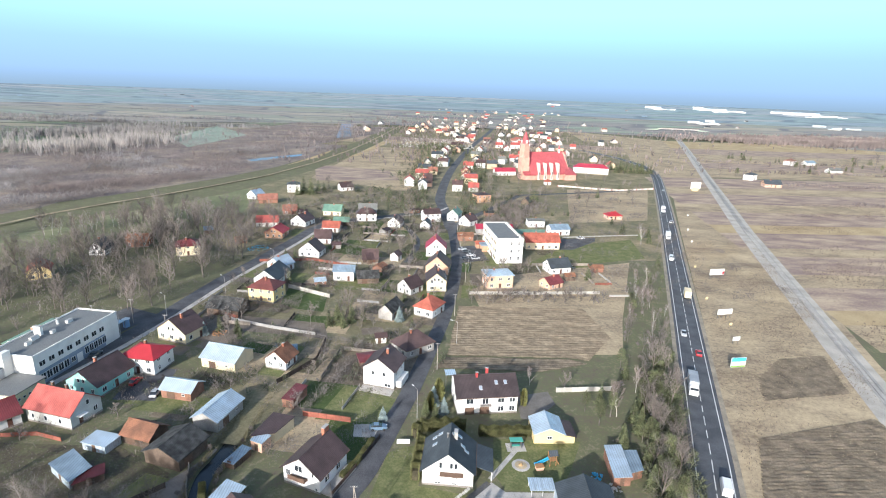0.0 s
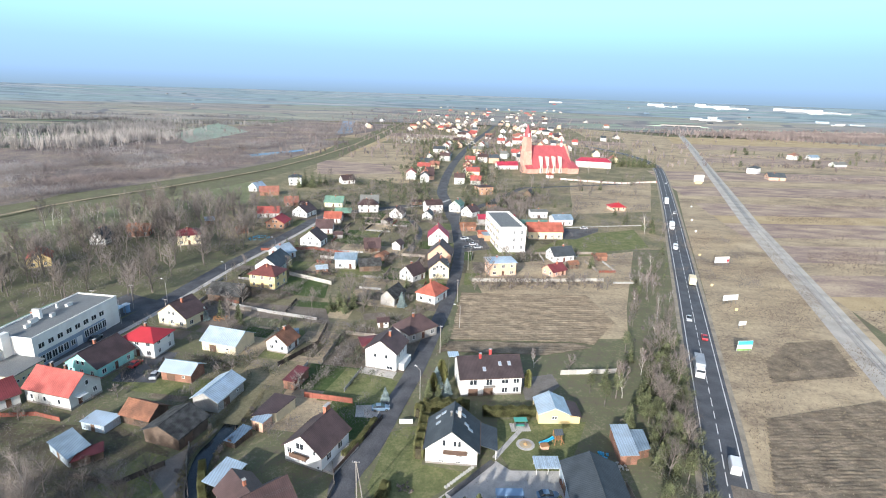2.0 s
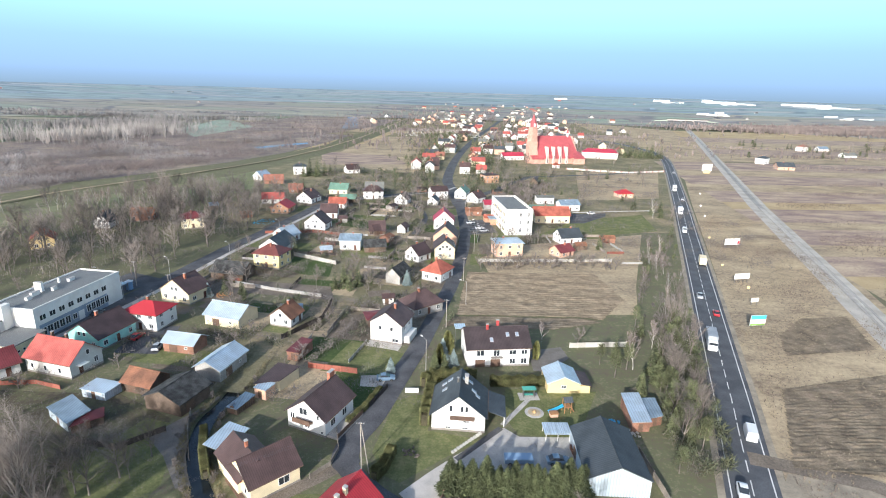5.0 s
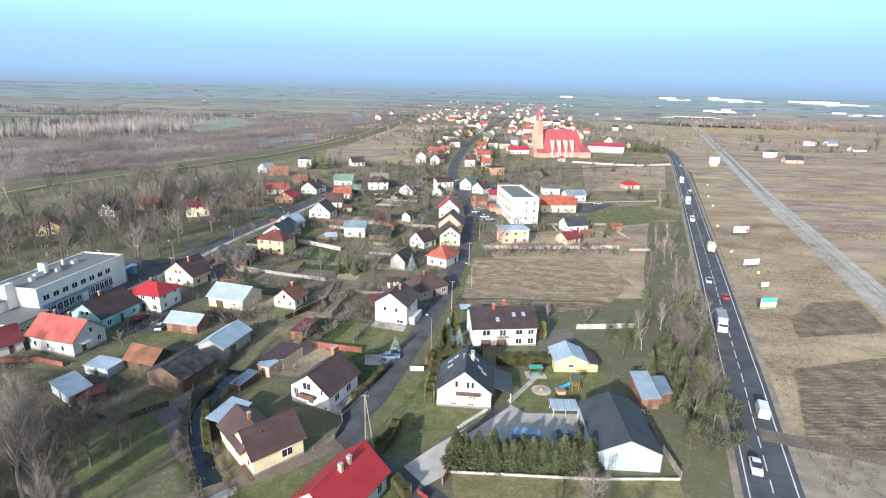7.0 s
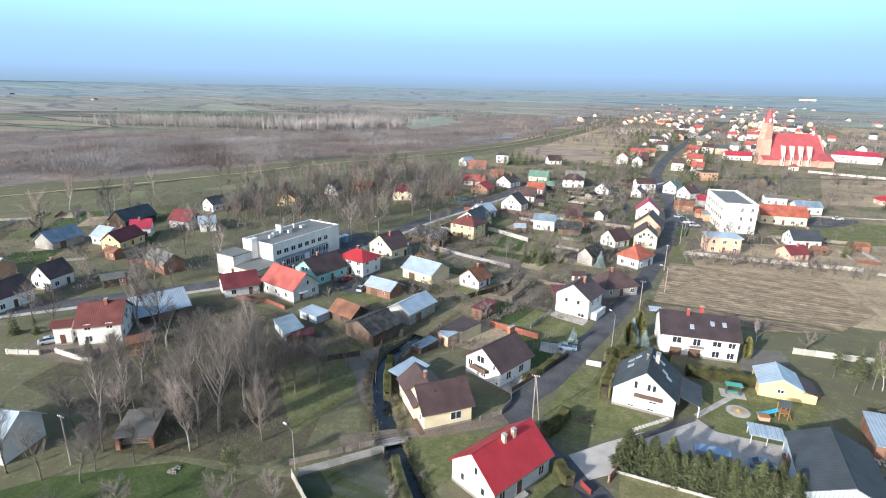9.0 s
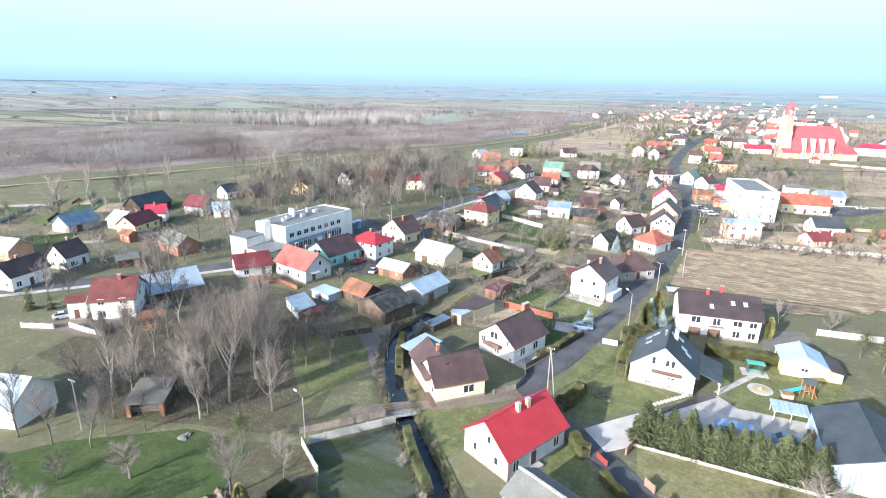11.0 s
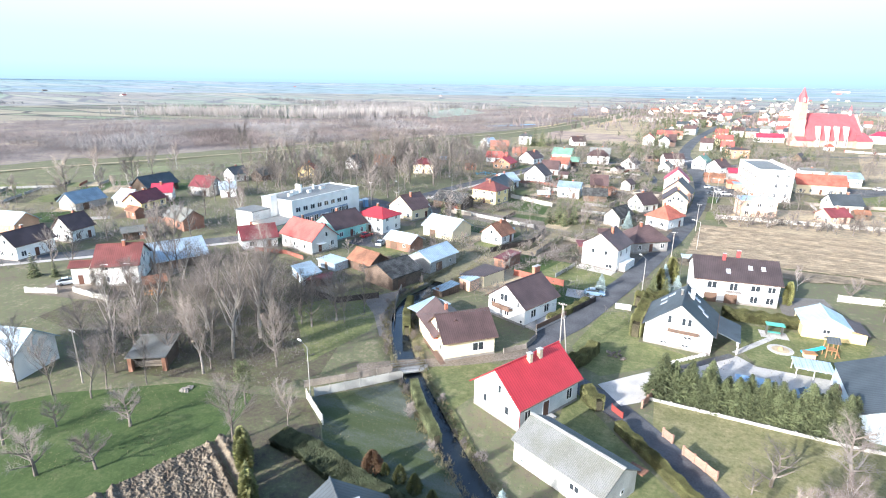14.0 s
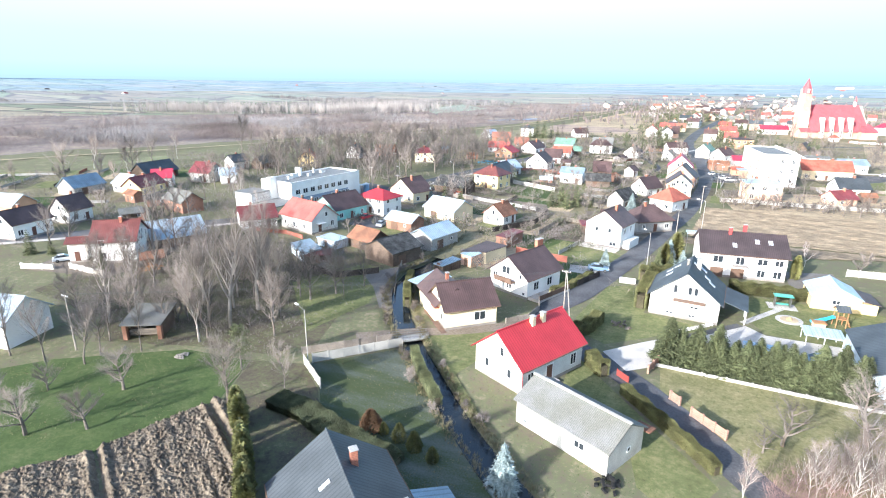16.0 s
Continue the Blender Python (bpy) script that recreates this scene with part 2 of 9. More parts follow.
def patchwork(name, size, stops, edge):
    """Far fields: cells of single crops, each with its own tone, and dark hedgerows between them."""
    m = bpy.data.materials.new(name)
    m.use_nodes = True
    n, l = m.node_tree.nodes, m.node_tree.links
    b = n["Principled BSDF"]
    b.inputs["Roughness"].default_value, b.inputs["Specular IOR Level"].default_value = 0.95, 0.1
    co = n.new("ShaderNodeTexCoord")
    mp = n.new("ShaderNodeMapping")
    mp.inputs["Rotation"].default_value = (0, 0, radians(-9))
    mp.inputs["Scale"].default_value = (0.55, 1.9, 0)
    l.new(co.outputs["Object"], mp.inputs[0])
    wob = n.new("ShaderNodeTexNoise")
    wob.inputs["Scale"].default_value, wob.inputs["Detail"].default_value = 0.004, 3
    l.new(co.outputs["Object"], wob.inputs["Vector"])
    far = n.new("ShaderNodeVectorMath")
    far.operation = "MULTIPLY_ADD"
    far.inputs[1].default_value = (60, 60, 0)
    l.new(wob.outputs["Color"], far.inputs[0])
    l.new(mp.outputs[0], far.inputs[2])
    cells, rim = n.new("ShaderNodeTexVoronoi"), n.new("ShaderNodeTexVoronoi")
    rim.feature = "DISTANCE_TO_EDGE"
    for v in (cells, rim):
        v.inputs["Scale"].default_value = size
        l.new(far.outputs[0], v.inputs["Vector"])
    tone = n.new("ShaderNodeSeparateColor")
    l.new(cells.outputs["Color"], tone.inputs[0])
    r = n.new("ShaderNodeValToRGB")
    for i, (p, c) in enumerate(stops):
        el = r.color_ramp.elements[i] if i < 2 else r.color_ramp.elements.new(p)
        el.position, el.color = p, (*c, 1)
    l.new(tone.outputs[0], r.inputs[0])
    fine = n.new("ShaderNodeTexNoise")
    fine.inputs["Scale"].default_value, fine.inputs["Detail"].default_value, fine.inputs["Roughness"].default_value = 0.02, 7, 0.7
    l.new(mp.outputs[0], fine.inputs["Vector"])
    k = n.new("ShaderNodeMapRange")
    k.inputs["From Min"].default_value, k.inputs["From Max"].default_value = 0.3, 0.7
    k.inputs["To Min"].default_value, k.inputs["To Max"].default_value = 0.72, 1.22
    l.new(fine.outputs[0], k.inputs[0])
    mul = n.new("ShaderNodeMix")
    mul.data_type, mul.blend_type = "RGBA", "MULTIPLY"
    mul.inputs[0].default_value = 1.0
    l.new(r.outputs[0], mul.inputs[6])
    l.new(k.outputs[0], mul.inputs[7])
    gap = n.new("ShaderNodeMath")
    gap.operation = "MULTIPLY"
    l.new(rim.outputs["Distance"], gap.inputs[0])
    l.new(k.outputs[0], gap.inputs[1])
    e = n.new("ShaderNodeMapRange")
    e.inputs["From Min"].default_value, e.inputs["From Max"].default_value = 0.02, 0.05
    e.inputs["To Min"].default_value, e.inputs["To Max"].default_value = 1.0, 0.0
    l.new(gap.outputs[0], e.inputs[0])
    mix = n.new("ShaderNodeMix")
    mix.data_type = "RGBA"
    mix.inputs[7].default_value = (*edge, 1)
    l.new(e.outputs[0], mix.inputs[0])
    l.new(mul.outputs[2], mix.inputs[6])
    l.new(mix.outputs[2], b.inputs["Base Color"])
    return m


GROUND = blended("winter_grass", [(0.28, (0.0855, 0.0707, 0.057)), (0.74, (0.228, 0.188, 0.131)), (0.4, (0.112, 0.0969, 0.0684)), (0.53, (0.105, 0.112, 0.0593)), (0.63, (0.165, 0.142, 0.0969))], 0.14, fine=1.1, mid=0.85)
LAWN = blended("lawn", [(0.28, (0.07, 0.075, 0.035)), (0.74, (0.2, 0.18, 0.092)), (0.5, (0.112, 0.122, 0.052))], 0.3, fine=1.6, mid=0.8)
GREENGRASS = blended("fresh_grass", [(0.28, (0.036, 0.052, 0.02)), (0.74, (0.092, 0.102, 0.048)), (0.5, (0.052, 0.075, 0.027))], 0.3, fine=1.8, mid=0.8)
# frost on grass; streaks along the sun's shadows paint long shadows into the colour
FROSTSHADE = blended("frost_and_shadow_streaks", [(0.34, (0.045, 0.056, 0.025)), (0.70, (0.092, 0.1, 0.085)), (0.45, (0.052, 0.064, 0.033)), (0.56, (0.068, 0.077, 0.058))], 0.3, fine=5, mid=0.6, stretch=(0.25, 1, 1), turn=-66)
VERGE = blended("gritty_verge", [(0.3, (0.16, 0.14, 0.11)), (0.7, (0.29, 0.25, 0.19))], 0.3, fine=3)
DRYGRASS = blended("dry_meadow", [(0.28, (0.125, 0.094, 0.072)), (0.72, (0.395, 0.315, 0.203)), (0.42, (0.2, 0.16, 0.112)), (0.54, (0.3, 0.24, 0.158))], 0.035, fine=0.9, stretch=(0.8, 1.5, 1), turn=-14, mid=0.8)
ORCHARD = blended("dry_village_grass", [(0.3, (0.10, 0.085, 0.062)), (0.7, (0.27, 0.215, 0.14)), (0.44, (0.125, 0.12, 0.072)), (0.56, (0.19, 0.16, 0.10))], 0.05, fine=0.7, mid=0.75)
HEATH = blended("purple_brown_weeds", [(0.3, (0.15, 0.11, 0.102)), (0.66, (0.34, 0.27, 0.19)), (0.5, (0.235, 0.18, 0.145))], 0.045, fine=0.9, stretch=(1, 2.5, 1), turn=-20)
STRAW = blended("straw_stubble", [(0.3, (0.228, 0.171, 0.095)), (0.7, (0.361, 0.285, 0.171))], 0.05, fine=1.5)
SOIL = blended("ploughed_soil", [(0.3, (0.085, 0.068, 0.05)), (0.7, (0.225, 0.18, 0.128)), (0.5, (0.145, 0.117, 0.083))], 0.25, fine=2.5, bump=0.8)
DRYSOIL = blended("dry_ploughed_soil", [(0.3, (0.14, 0.11, 0.078)), (0.7, (0.3, 0.235, 0.158)), (0.5, (0.205, 0.16, 0.107))], 0.25, fine=2.5, bump=0.8)
PASTURE = blended("olive_pasture", [(0.3, (0.10, 0.105, 0.062)), (0.7, (0.205, 0.19, 0.118)), (0.5, (0.132, 0.142, 0.078))], 0.03, fine=0.5, mid=0.75)
# brown leaf litter, its tones lowered further to carry tree shade
LITTERSHADE = blended("leaf_litter_and_shade", [(0.3, (0.05, 0.042, 0.034)), (0.74, (0.165, 0.135, 0.1)), (0.46, (0.078, 0.067, 0.048)), (0.6, (0.092, 0.094, 0.05))], 0.3, fine=1.5, mid=0.8)
# far field tones paled and blued: distance haze is mixed into these colours
FARLAND = patchwork("haze_tinted_far_fields", 0.0062, [(0.0, (0.225, 0.285, 0.30)), (1.0, (0.36, 0.355, 0.35)), (0.22, (0.275, 0.33, 0.33)), (0.4, (0.24, 0.29, 0.325)), (0.55, (0.33, 0.335, 0.33)), (0.68, (0.25, 0.315, 0.295)), (0.82, (0.29, 0.305, 0.325))], (0.17, 0.205, 0.235))
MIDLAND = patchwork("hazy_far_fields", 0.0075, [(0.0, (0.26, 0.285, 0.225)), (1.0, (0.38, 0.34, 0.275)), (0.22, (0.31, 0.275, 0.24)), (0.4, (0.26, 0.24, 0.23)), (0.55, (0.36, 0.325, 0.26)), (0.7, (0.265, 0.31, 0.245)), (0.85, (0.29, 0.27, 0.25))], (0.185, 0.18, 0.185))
RIVERLAND = patchwork("fields_beyond_the_river", 0.0085, [(0.0, (0.16, 0.195, 0.125)), (1.0, (0.33, 0.285, 0.21)), (0.3, (0.2, 0.235, 0.15)), (0.5, (0.18, 0.165, 0.14)), (0.65, (0.17, 0.225, 0.13)), (0.85, (0.27, 0.24, 0.18))], (0.10, 0.092, 0.085))
CROP = blended("winter_crop", [(0.3, (0.17, 0.215, 0.17)), (0.7, (0.25, 0.29, 0.235))], 0.01, fine=0.3)
SCRUBFLOOR = blended("scrub_floor", [(0.32, (0.10, 0.082, 0.078)), (0.70, (0.30, 0.245, 0.178)), (0.46, (0.145, 0.12, 0.11)), (0.58, (0.2, 0.165, 0.135))], 0.02, fine=0.4, mid=0.75)
ROUGH = blended("rough_olive_grass", [(0.28, (0.085, 0.08, 0.042)), (0.74, (0.27, 0.225, 0.135)), (0.44, (0.135, 0.13, 0.06)), (0.58, (0.19, 0.17, 0.09))], 0.35, fine=1.8, mid=0.85)
WATER = mat("dark_water", (0.025, 0.032, 0.036), 0.08, 0, 0.2, bump=0.05, spec=0.5)
BARK = mat("grey_brown_bark", (0.20, 0.172, 0.15), 0.95, 0, 0.35, 2, 10, 0.3, object_random=0.2)
TWIG = mat("bare_twigs", (0.225, 0.195, 0.175), 0.95, 0, 0.3, 0.6, 3, 0, object_random=0.25)
BIRCH = mat("birch_bark", (0.55, 0.52, 0.47), 0.85, 0, 0.3, 2, 6, 0.1, object_random=0.1)
BIRCHTWIG = mat("birch_twigs", (0.27, 0.222, 0.2), 0.95, 0, 0.3, 0.6, 3, 0, object_random=0.15)
NEEDLE = mat("dark_needles", (0.145, 0.16, 0.08), 0.85, 0, 0.5, 1.5, 6, 0, object_random=0.25)
BLUENEEDLE = mat("blue_spruce_needles", (0.32, 0.39, 0.38), 0.85, 0, 0.35, 1.5, 6, 0, object_random=0.12)
THUJA = mat("yellow_green_thuja", (0.2, 0.2, 0.075), 0.85, 0, 0.4, 2, 6, 0, object_random=0.25)
HEDGE = mat("olive_hedge", (0.155, 0.155, 0.065), 0.9, 0, 0.4, 2, 6, 0, object_random=0.1)
SCRUB = mat("scrub_twigs", (0.26, 0.214, 0.2), 0.95, 0, 0.35, 0.05, 0.3, 0)


# ---------------------------------------------------------------- mesh helpers
def mesh_of(name, verts, faces, material, smooth=False):
    me = bpy.data.meshes.new(name)
    me.from_pydata([tuple(v) for v in verts], [], [tuple(f) for f in faces])
    if material:
        me.materials.append(material)
    if smooth:
        me.polygons.foreach_set("use_smooth", [True] * len(me.polygons))
    return me


def part(name, data, material=None, parent=None, label="", m=None):
    """Links a bmesh or a mesh as ONE object under a thing or under a part."""
    if isinstance(data, bmesh.types.BMesh):
        me = bpy.data.meshes.new(name)
        data.normal_update()
        data.to_mesh(me)
        data.free()
        data = me
    if material and not data.materials:
        data.materials.append(material)
    ob = new(name, data)
    if parent:
        ob.parent = parent
    if m is not None:
        ob.matrix_basis = m
    return tagged(ob, label)


def thing(name, m, label, category, group="", kind=""):
    ob = new(name)
    ob.matrix_basis = m
    return tagged(ob, label, category, group, kind)


def add_box(bm, x0, y0, z0, x1, y1, z1):
    v = [bm.verts.new(p) for p in ((x0, y0, z0), (x1, y0, z0), (x1, y1, z0), (x0, y1, z0), (x0, y0, z1), (x1, y0, z1), (x1, y1, z1), (x0, y1, z1))]
    for f in ((3, 2, 1, 0), (4, 5, 6, 7), (0, 1, 5, 4), (1, 2, 6, 5), (2, 3, 7, 6), (3, 0, 4, 7)):
        bm.faces.new([v[i] for i in f])
    return v


def box(x0, y0, z0, x1, y1, z1, bevel=0.0):
    bm = bmesh.new()
    add_box(bm, x0, y0, z0, x1, y1, z1)
    if bevel:
        bmesh.ops.bevel(bm, geom=bm.edges[:], offset=bevel, segments=1, affect="EDGES")
    return bm


def slab(bm, pts, thick):
    """A slab under the polygon pts."""
    up = [bm.verts.new(p) for p in pts]
    lo = [bm.verts.new((p[0], p[1], p[2] - thick)) for p in pts]
    bm.faces.new(up)
    bm.faces.new(lo[::-1])
    k = len(pts)
    for i in range(k):
        bm.faces.new((up[i], lo[i], lo[(i + 1) % k], up[(i + 1) % k]))


def prism(bm, a, b, ra, rb, sides=5, cap=True):
    """A tapered bar from a to b."""
    a, b = Vector(a), Vector(b)
    d = (b - a).normalized()
    u = d.orthogonal().normalized()
    w = d.cross(u)
    ring = []
    for c, r in ((a, ra), (b, rb)):
        ring.append([bm.verts.new(c + (u * math.cos(k * math.tau / sides) + w * math.sin(k * math.tau / sides)) * r) for k in range(sides)])
    for k in range(sides):
        bm.faces.new((ring[0][k], ring[0][(k + 1) % sides], ring[1][(k + 1) % sides], ring[1][k]))
    if cap:
        bm.faces.new(ring[1])


_shared = {}


def shared(key, make, material):
    """A mesh that alike pieces share."""
    if key not in _shared:
        bm = make()
        me = bpy.data.meshes.new(str(key[0]))
        bm.normal_update()
        bm.to_mesh(me)
        bm.free()
        me.materials.append(material)
        _shared[key] = me
    return _shared[key]


# ---------------------------------------------------------------- ground
STREAM = [Vector(p) for p in ((-46.5, 122), (-46.4, 108), (-47.0, 98), (-48.0, 92), (-46.4, 84.4), (-43.3, 77.4), (-38.9, 71), (-33.4, 64), (-26.5, 56.5), (-20.8, 50.5), (-15.4, 45.5), (-6, 38), (8, 28))]
DIKE = [Vector(p) for p in ((-330, 60), (-268, 200), (-243, 262), (-232, 302), (-217, 336), (-198, 371), (-178, 416), (-157, 470), (-138, 560), (-122, 700), (-112, 900), (-104, 1170))]


def along(line, x, y):
    """The distance of points from a polyline."""
    best = np.full(np.shape(x), 1e9)
    for a, b in zip(line, line[1:]):
        d = b - a
        k = np.clip(((x - a.x) * d.x + (y - a.y) * d.y) / d.length_squared, 0, 1)
        best = np.minimum(best, np.hypot(x - a.x - k * d.x, y - a.y - k * d.y))
    return best


def rise(x, y):
    """The land climbs gently towards the far hills."""
    k = np.clip((np.hypot(x, y) - 1250) / 1500, 0, 2)
    return 56 * k * k / (k + 0.25)


def relief(x, y):
    ditch = along(STREAM, x, y)
    dike = along(DIKE, x, y)
    return -0.9 * np.clip((3.0 - ditch) / 1.6, 0, 1) + 1.3 * np.clip((14 - dike) / 11, 0, 1) + rise(x, y)


def steps(lo, hi, fine, far):
    """Grid lines: even within lo..hi, then ever wider out to far."""
    mid = list(np.arange(lo, hi + 0.01, fine))
    right, left, s = [hi], [lo], fine
    while right[-1] < far:
        s *= 1.17
        right.append(right[-1] + s)
    s = fine
    while left[-1] > -far:
        s *= 1.17
        left.append(left[-1] - s)
    return np.array(left[:0:-1] + mid + right[1:])


def grid_mesh(name, xs, ys, height, material):
    X, Y = np.meshgrid(xs, ys)
    Z = height(X, Y)
    nx, ny = len(xs), len(ys)
    idx = np.arange(nx * ny).reshape(ny, nx)
    q = np.stack([idx[:-1, :-1], idx[:-1, 1:], idx[1:, 1:], idx[1:, :-1]], -1).reshape(-1, 4)
    me = bpy.data.meshes.new(name)
    me.vertices.add(nx * ny)
    me.vertices.foreach_set("co", np.stack([X, Y, Z], -1).astype(np.float32).ravel())
    me.loops.add(q.size)
    me.loops.foreach_set("vertex_index", q.astype(np.int32).ravel())
    me.polygons.add(len(q))
    me.polygons.foreach_set("loop_start", np.arange(0, q.size, 4, dtype=np.int32))
    me.update()
    me.validate()
    me.polygons.foreach_set("use_smooth", [True] * len(me.polygons))
    me.materials.append(material)
    return me


tagged(new("ground", grid_mesh("ground", steps(-70, 20, 1.2, 2900), steps(28, 126, 1.2, 2900), lambda x, y: relief(x, y) - 9 * np.clip((np.hypot(x, y) - 1240) / 120, 0, 1), GROUND)),
       "flat winter grassland with dry tufts and bare soil", "ground", kind="structure")


def sheet(name, pts, material, label, z=0.03, category="field"):
    """A flat patch of ground cover, laid over the ground."""
    me = mesh_of(name, [(x, y, z) for x, y in pts], [range(len(pts))], material)
    return tagged(new(name, me), label, category, kind="structure")


def ribbon(name, line, width, material, label, z=0.05, category="road", kind="structure", offset=0.0, follow=False):
    """A strip of even width (or a width a point) along a line, its ends square."""
    pts = [Vector(p) for p in line]
    ws = width if isinstance(width, (list, tuple)) else [width] * len(pts)
    v, f = [], []
    for i, p in enumerate(pts):
        d = ((pts[min(i + 1, len(pts) - 1)] - pts[i]).normalized() + (pts[i] - pts[max(i - 1, 0)]).normalized()).normalized()
        nrm = Vector((-d.y, d.x))
        for s in (-0.5, 0.5):
            q = p + nrm * (offset + s * ws[i])
            v.append((q.x, q.y, z + (float(relief(q.x, q.y)) if follow else 0)))
        if i:
            f.append((2 * i - 2, 2 * i, 2 * i + 1, 2 * i - 1)[::-1])
    return tagged(new(name, mesh_of(name, v, f, material)), label, category, kind=kind)


def smooth_line(pts, n=6):
    """Catmull-Rom through the points."""
    P = [Vector(p) for p in pts]
    out = []
    for i in range(len(P) - 1):
        a, b, c, d = P[max(i - 1, 0)], P[i], P[i + 1], P[min(i + 2, len(P) - 1)]
        for k in range(n):
            t = k / n
            out.append(0.5 * (2 * b + (c - a) * t + (2 * a - 5 * b + 4 * c - d) * t * t + (3 * b - a - 3 * c + d) * t ** 3))
    return out + [P[-1]]


# ---------------------------------------------------------------- roads, rails, fields
HIGHWAY = smooth_line([(16, -26), (37, 32), (47.5, 61.5), (58, 90.5), (63.5, 105.3), (72.2, 129.8), (94, 191), (119, 262), (149, 347), (194, 478), (218, 552), (229, 600), (233, 650), (225, 720), (200, 800)])
STREET = smooth_line([(60, 10), (36, 24), (20, 41), (8.7, 54.1), (3.2, 60.9), (-4.1, 68.2), (-11.5, 73.5), (-17.5, 80.5), (-17.6, 87), (-14.6, 95.6), (-10.3, 114.3), (-7.3, 127.5), (-3.2, 150.8), (2, 182.6), (6.6, 236.5), (4.9, 298.8), (-0.6, 359.6), (-3.2, 411.2), (6.5, 554.4), (37.4, 798.6), (96.9, 1185.9), (190, 1900)])
LEFTROAD = smooth_line([(-150, 66), (-124, 95), (-110, 113), (-105.5, 130), (-100.4, 148), (-96, 172), (-91.1, 206), (-84.5, 238), (-78.6, 268), (-73.6, 296), (-61.5, 315), (-39.2, 329.5), (-23.9, 340.5), (-9, 352), (-1.5, 366)])
RAIL = [(60, -60), (104, 74), (118, 115), (132, 157), (149, 207), (188, 323), (246, 483), (370, 826), (507, 1210), (700, 1750)]
ribbon("road", HIGHWAY, 9.0, ASPHALT, "two-lane asphalt main road with white edge lines", 0.10)
ribbon("trim", HIGHWAY, 11.6, VERGE, "gritty shoulder of the main road", 0.06, "road shoulder")
for s in (-3.55, 3.55):
    ribbon("trim", HIGHWAY, 0.22, PAINT, "white edge line on the main road", 0.115, "road marking", offset=s)


def dashes(line, on, off, width, z, name="road_dash"):
    """One mesh of a broken line along a polyline."""
    v, f, gone, draw = [], [], 0.0, True
    for a, b in zip(line, line[1:]):
        d = b - a
        n = max(1, int(d.length / 1.0))
        for k in range(n):
            p, q = a + d * (k / n), a + d * ((k + 1) / n)
            if (gone % (on + off)) < on:
                u = Vector((-d.y, d.x)).normalized() * width / 2
                i = len(v)
                v += [(*(p - u), z), (*(q - u), z), (*(q + u), z), (*(p + u), z)]
                f.append((i, i + 1, i + 2, i + 3))
            gone += (q - p).length
    return tagged(new(name, mesh_of(name, v, f, PAINT)), "broken white centre line on the main road", "road marking", kind="structure")


dashes(HIGHWAY, 4, 2, 0.2, 0.118)
STREETW = [4.0 if p.y < 80 else 5.0 if p.y < 300 else 7.6 for p in STREET]
ribbon("road", STREET, STREETW, OLDASPHALT, "narrow worn asphalt village street", 0.08)
ribbon("road", LEFTROAD, 6.0, OLDASPHALT, "wide worn asphalt village road", 0.07)
ribbon("pavement", LEFTROAD, 2.0, PAVING, "grey concrete pavement along the village road", 0.10, "pavement", offset=-4.2)
ribbon("road", smooth_line([(-17.5, 80.5), (-27, 72), (-36, 66.5), (-42, 62)]), 2.6, DIRT, "narrow garden path over the stream", 0.055, "path")
sheet("road", [(-49.2, 100.5), (-51.4, 94.5), (-54.4, 90), (-56.4, 86), (-50.6, 80.6), (-44.6, 72.9), (-42.3, 73.6), (-44.8, 77.4), (-46.6, 80.8), (-48.3, 84.8), (-49.9, 89.5), (-50.0, 93), (-48.6, 100)], LANE, "wide trodden grey dirt lane beside the stream", 0.06, "lane")
ribbon("road", smooth_line([(-16.5, 238), (-13.8, 266), (-15.8, 284.7), (-22.4, 305.5), (-30.4, 322.5), (-32.5, 333)]), 3.4, OLDASPHALT, "narrow asphalt lane between gardens", 0.065, "lane")
ribbon("road", [(5, 310), (60, 420), (130, 447), (195, 478)], 5, OLDASPHALT, "side road past the church", 0.06)
ribbon("road", [(57, 86), (75, 80), (100, 60)], 4, DIRT, "muddy field track off the main road", 0.12, "track")
ribbon("trim", RAIL, [10.4] * len(RAIL), mat("pale_gravel", (0.46, 0.425, 0.37), 0.95, 0, 0.18, 0.4, 10, 0.3), "pale gravel bed of a railway", 0.05, "track bed")
ribbon("trim", RAIL, [3.4] * len(RAIL), mat("dark_ballast", (0.35, 0.335, 0.31), 0.95, 0, 0.2, 0.4, 14, 0.4), "dark ballast between the rails", 0.14, "ballast", offset=-1.0)
STEEL = mat("rail_steel", (0.35, 0.33, 0.31), 0.4, 0.8, 0.2)
for s in (-1.72, -0.28):
    bm = bmesh.new()
    for a, b in zip(RAIL, RAIL[1:]):
        a, b = Vector(a), Vector(b)
        u = Vector((-(b - a).y, (b - a).x)).normalized()
        slab(bm, [(*(a + u * (s - 0.06)), 0.34), (*(b + u * (s - 0.06)), 0.34), (*(b + u * (s + 0.06)), 0.34), (*(a + u * (s + 0.06)), 0.34)], 0.2)
    tagged(part("rail", bm, STEEL), "steel rail on sleepers", "rail", kind="structure")
CONCRETE = mat("weathered_concrete", (0.40, 0.39, 0.37), 0.92, 0, 0.3, stain=(0.2, 0.19, 0.17))
bm = bmesh.new()
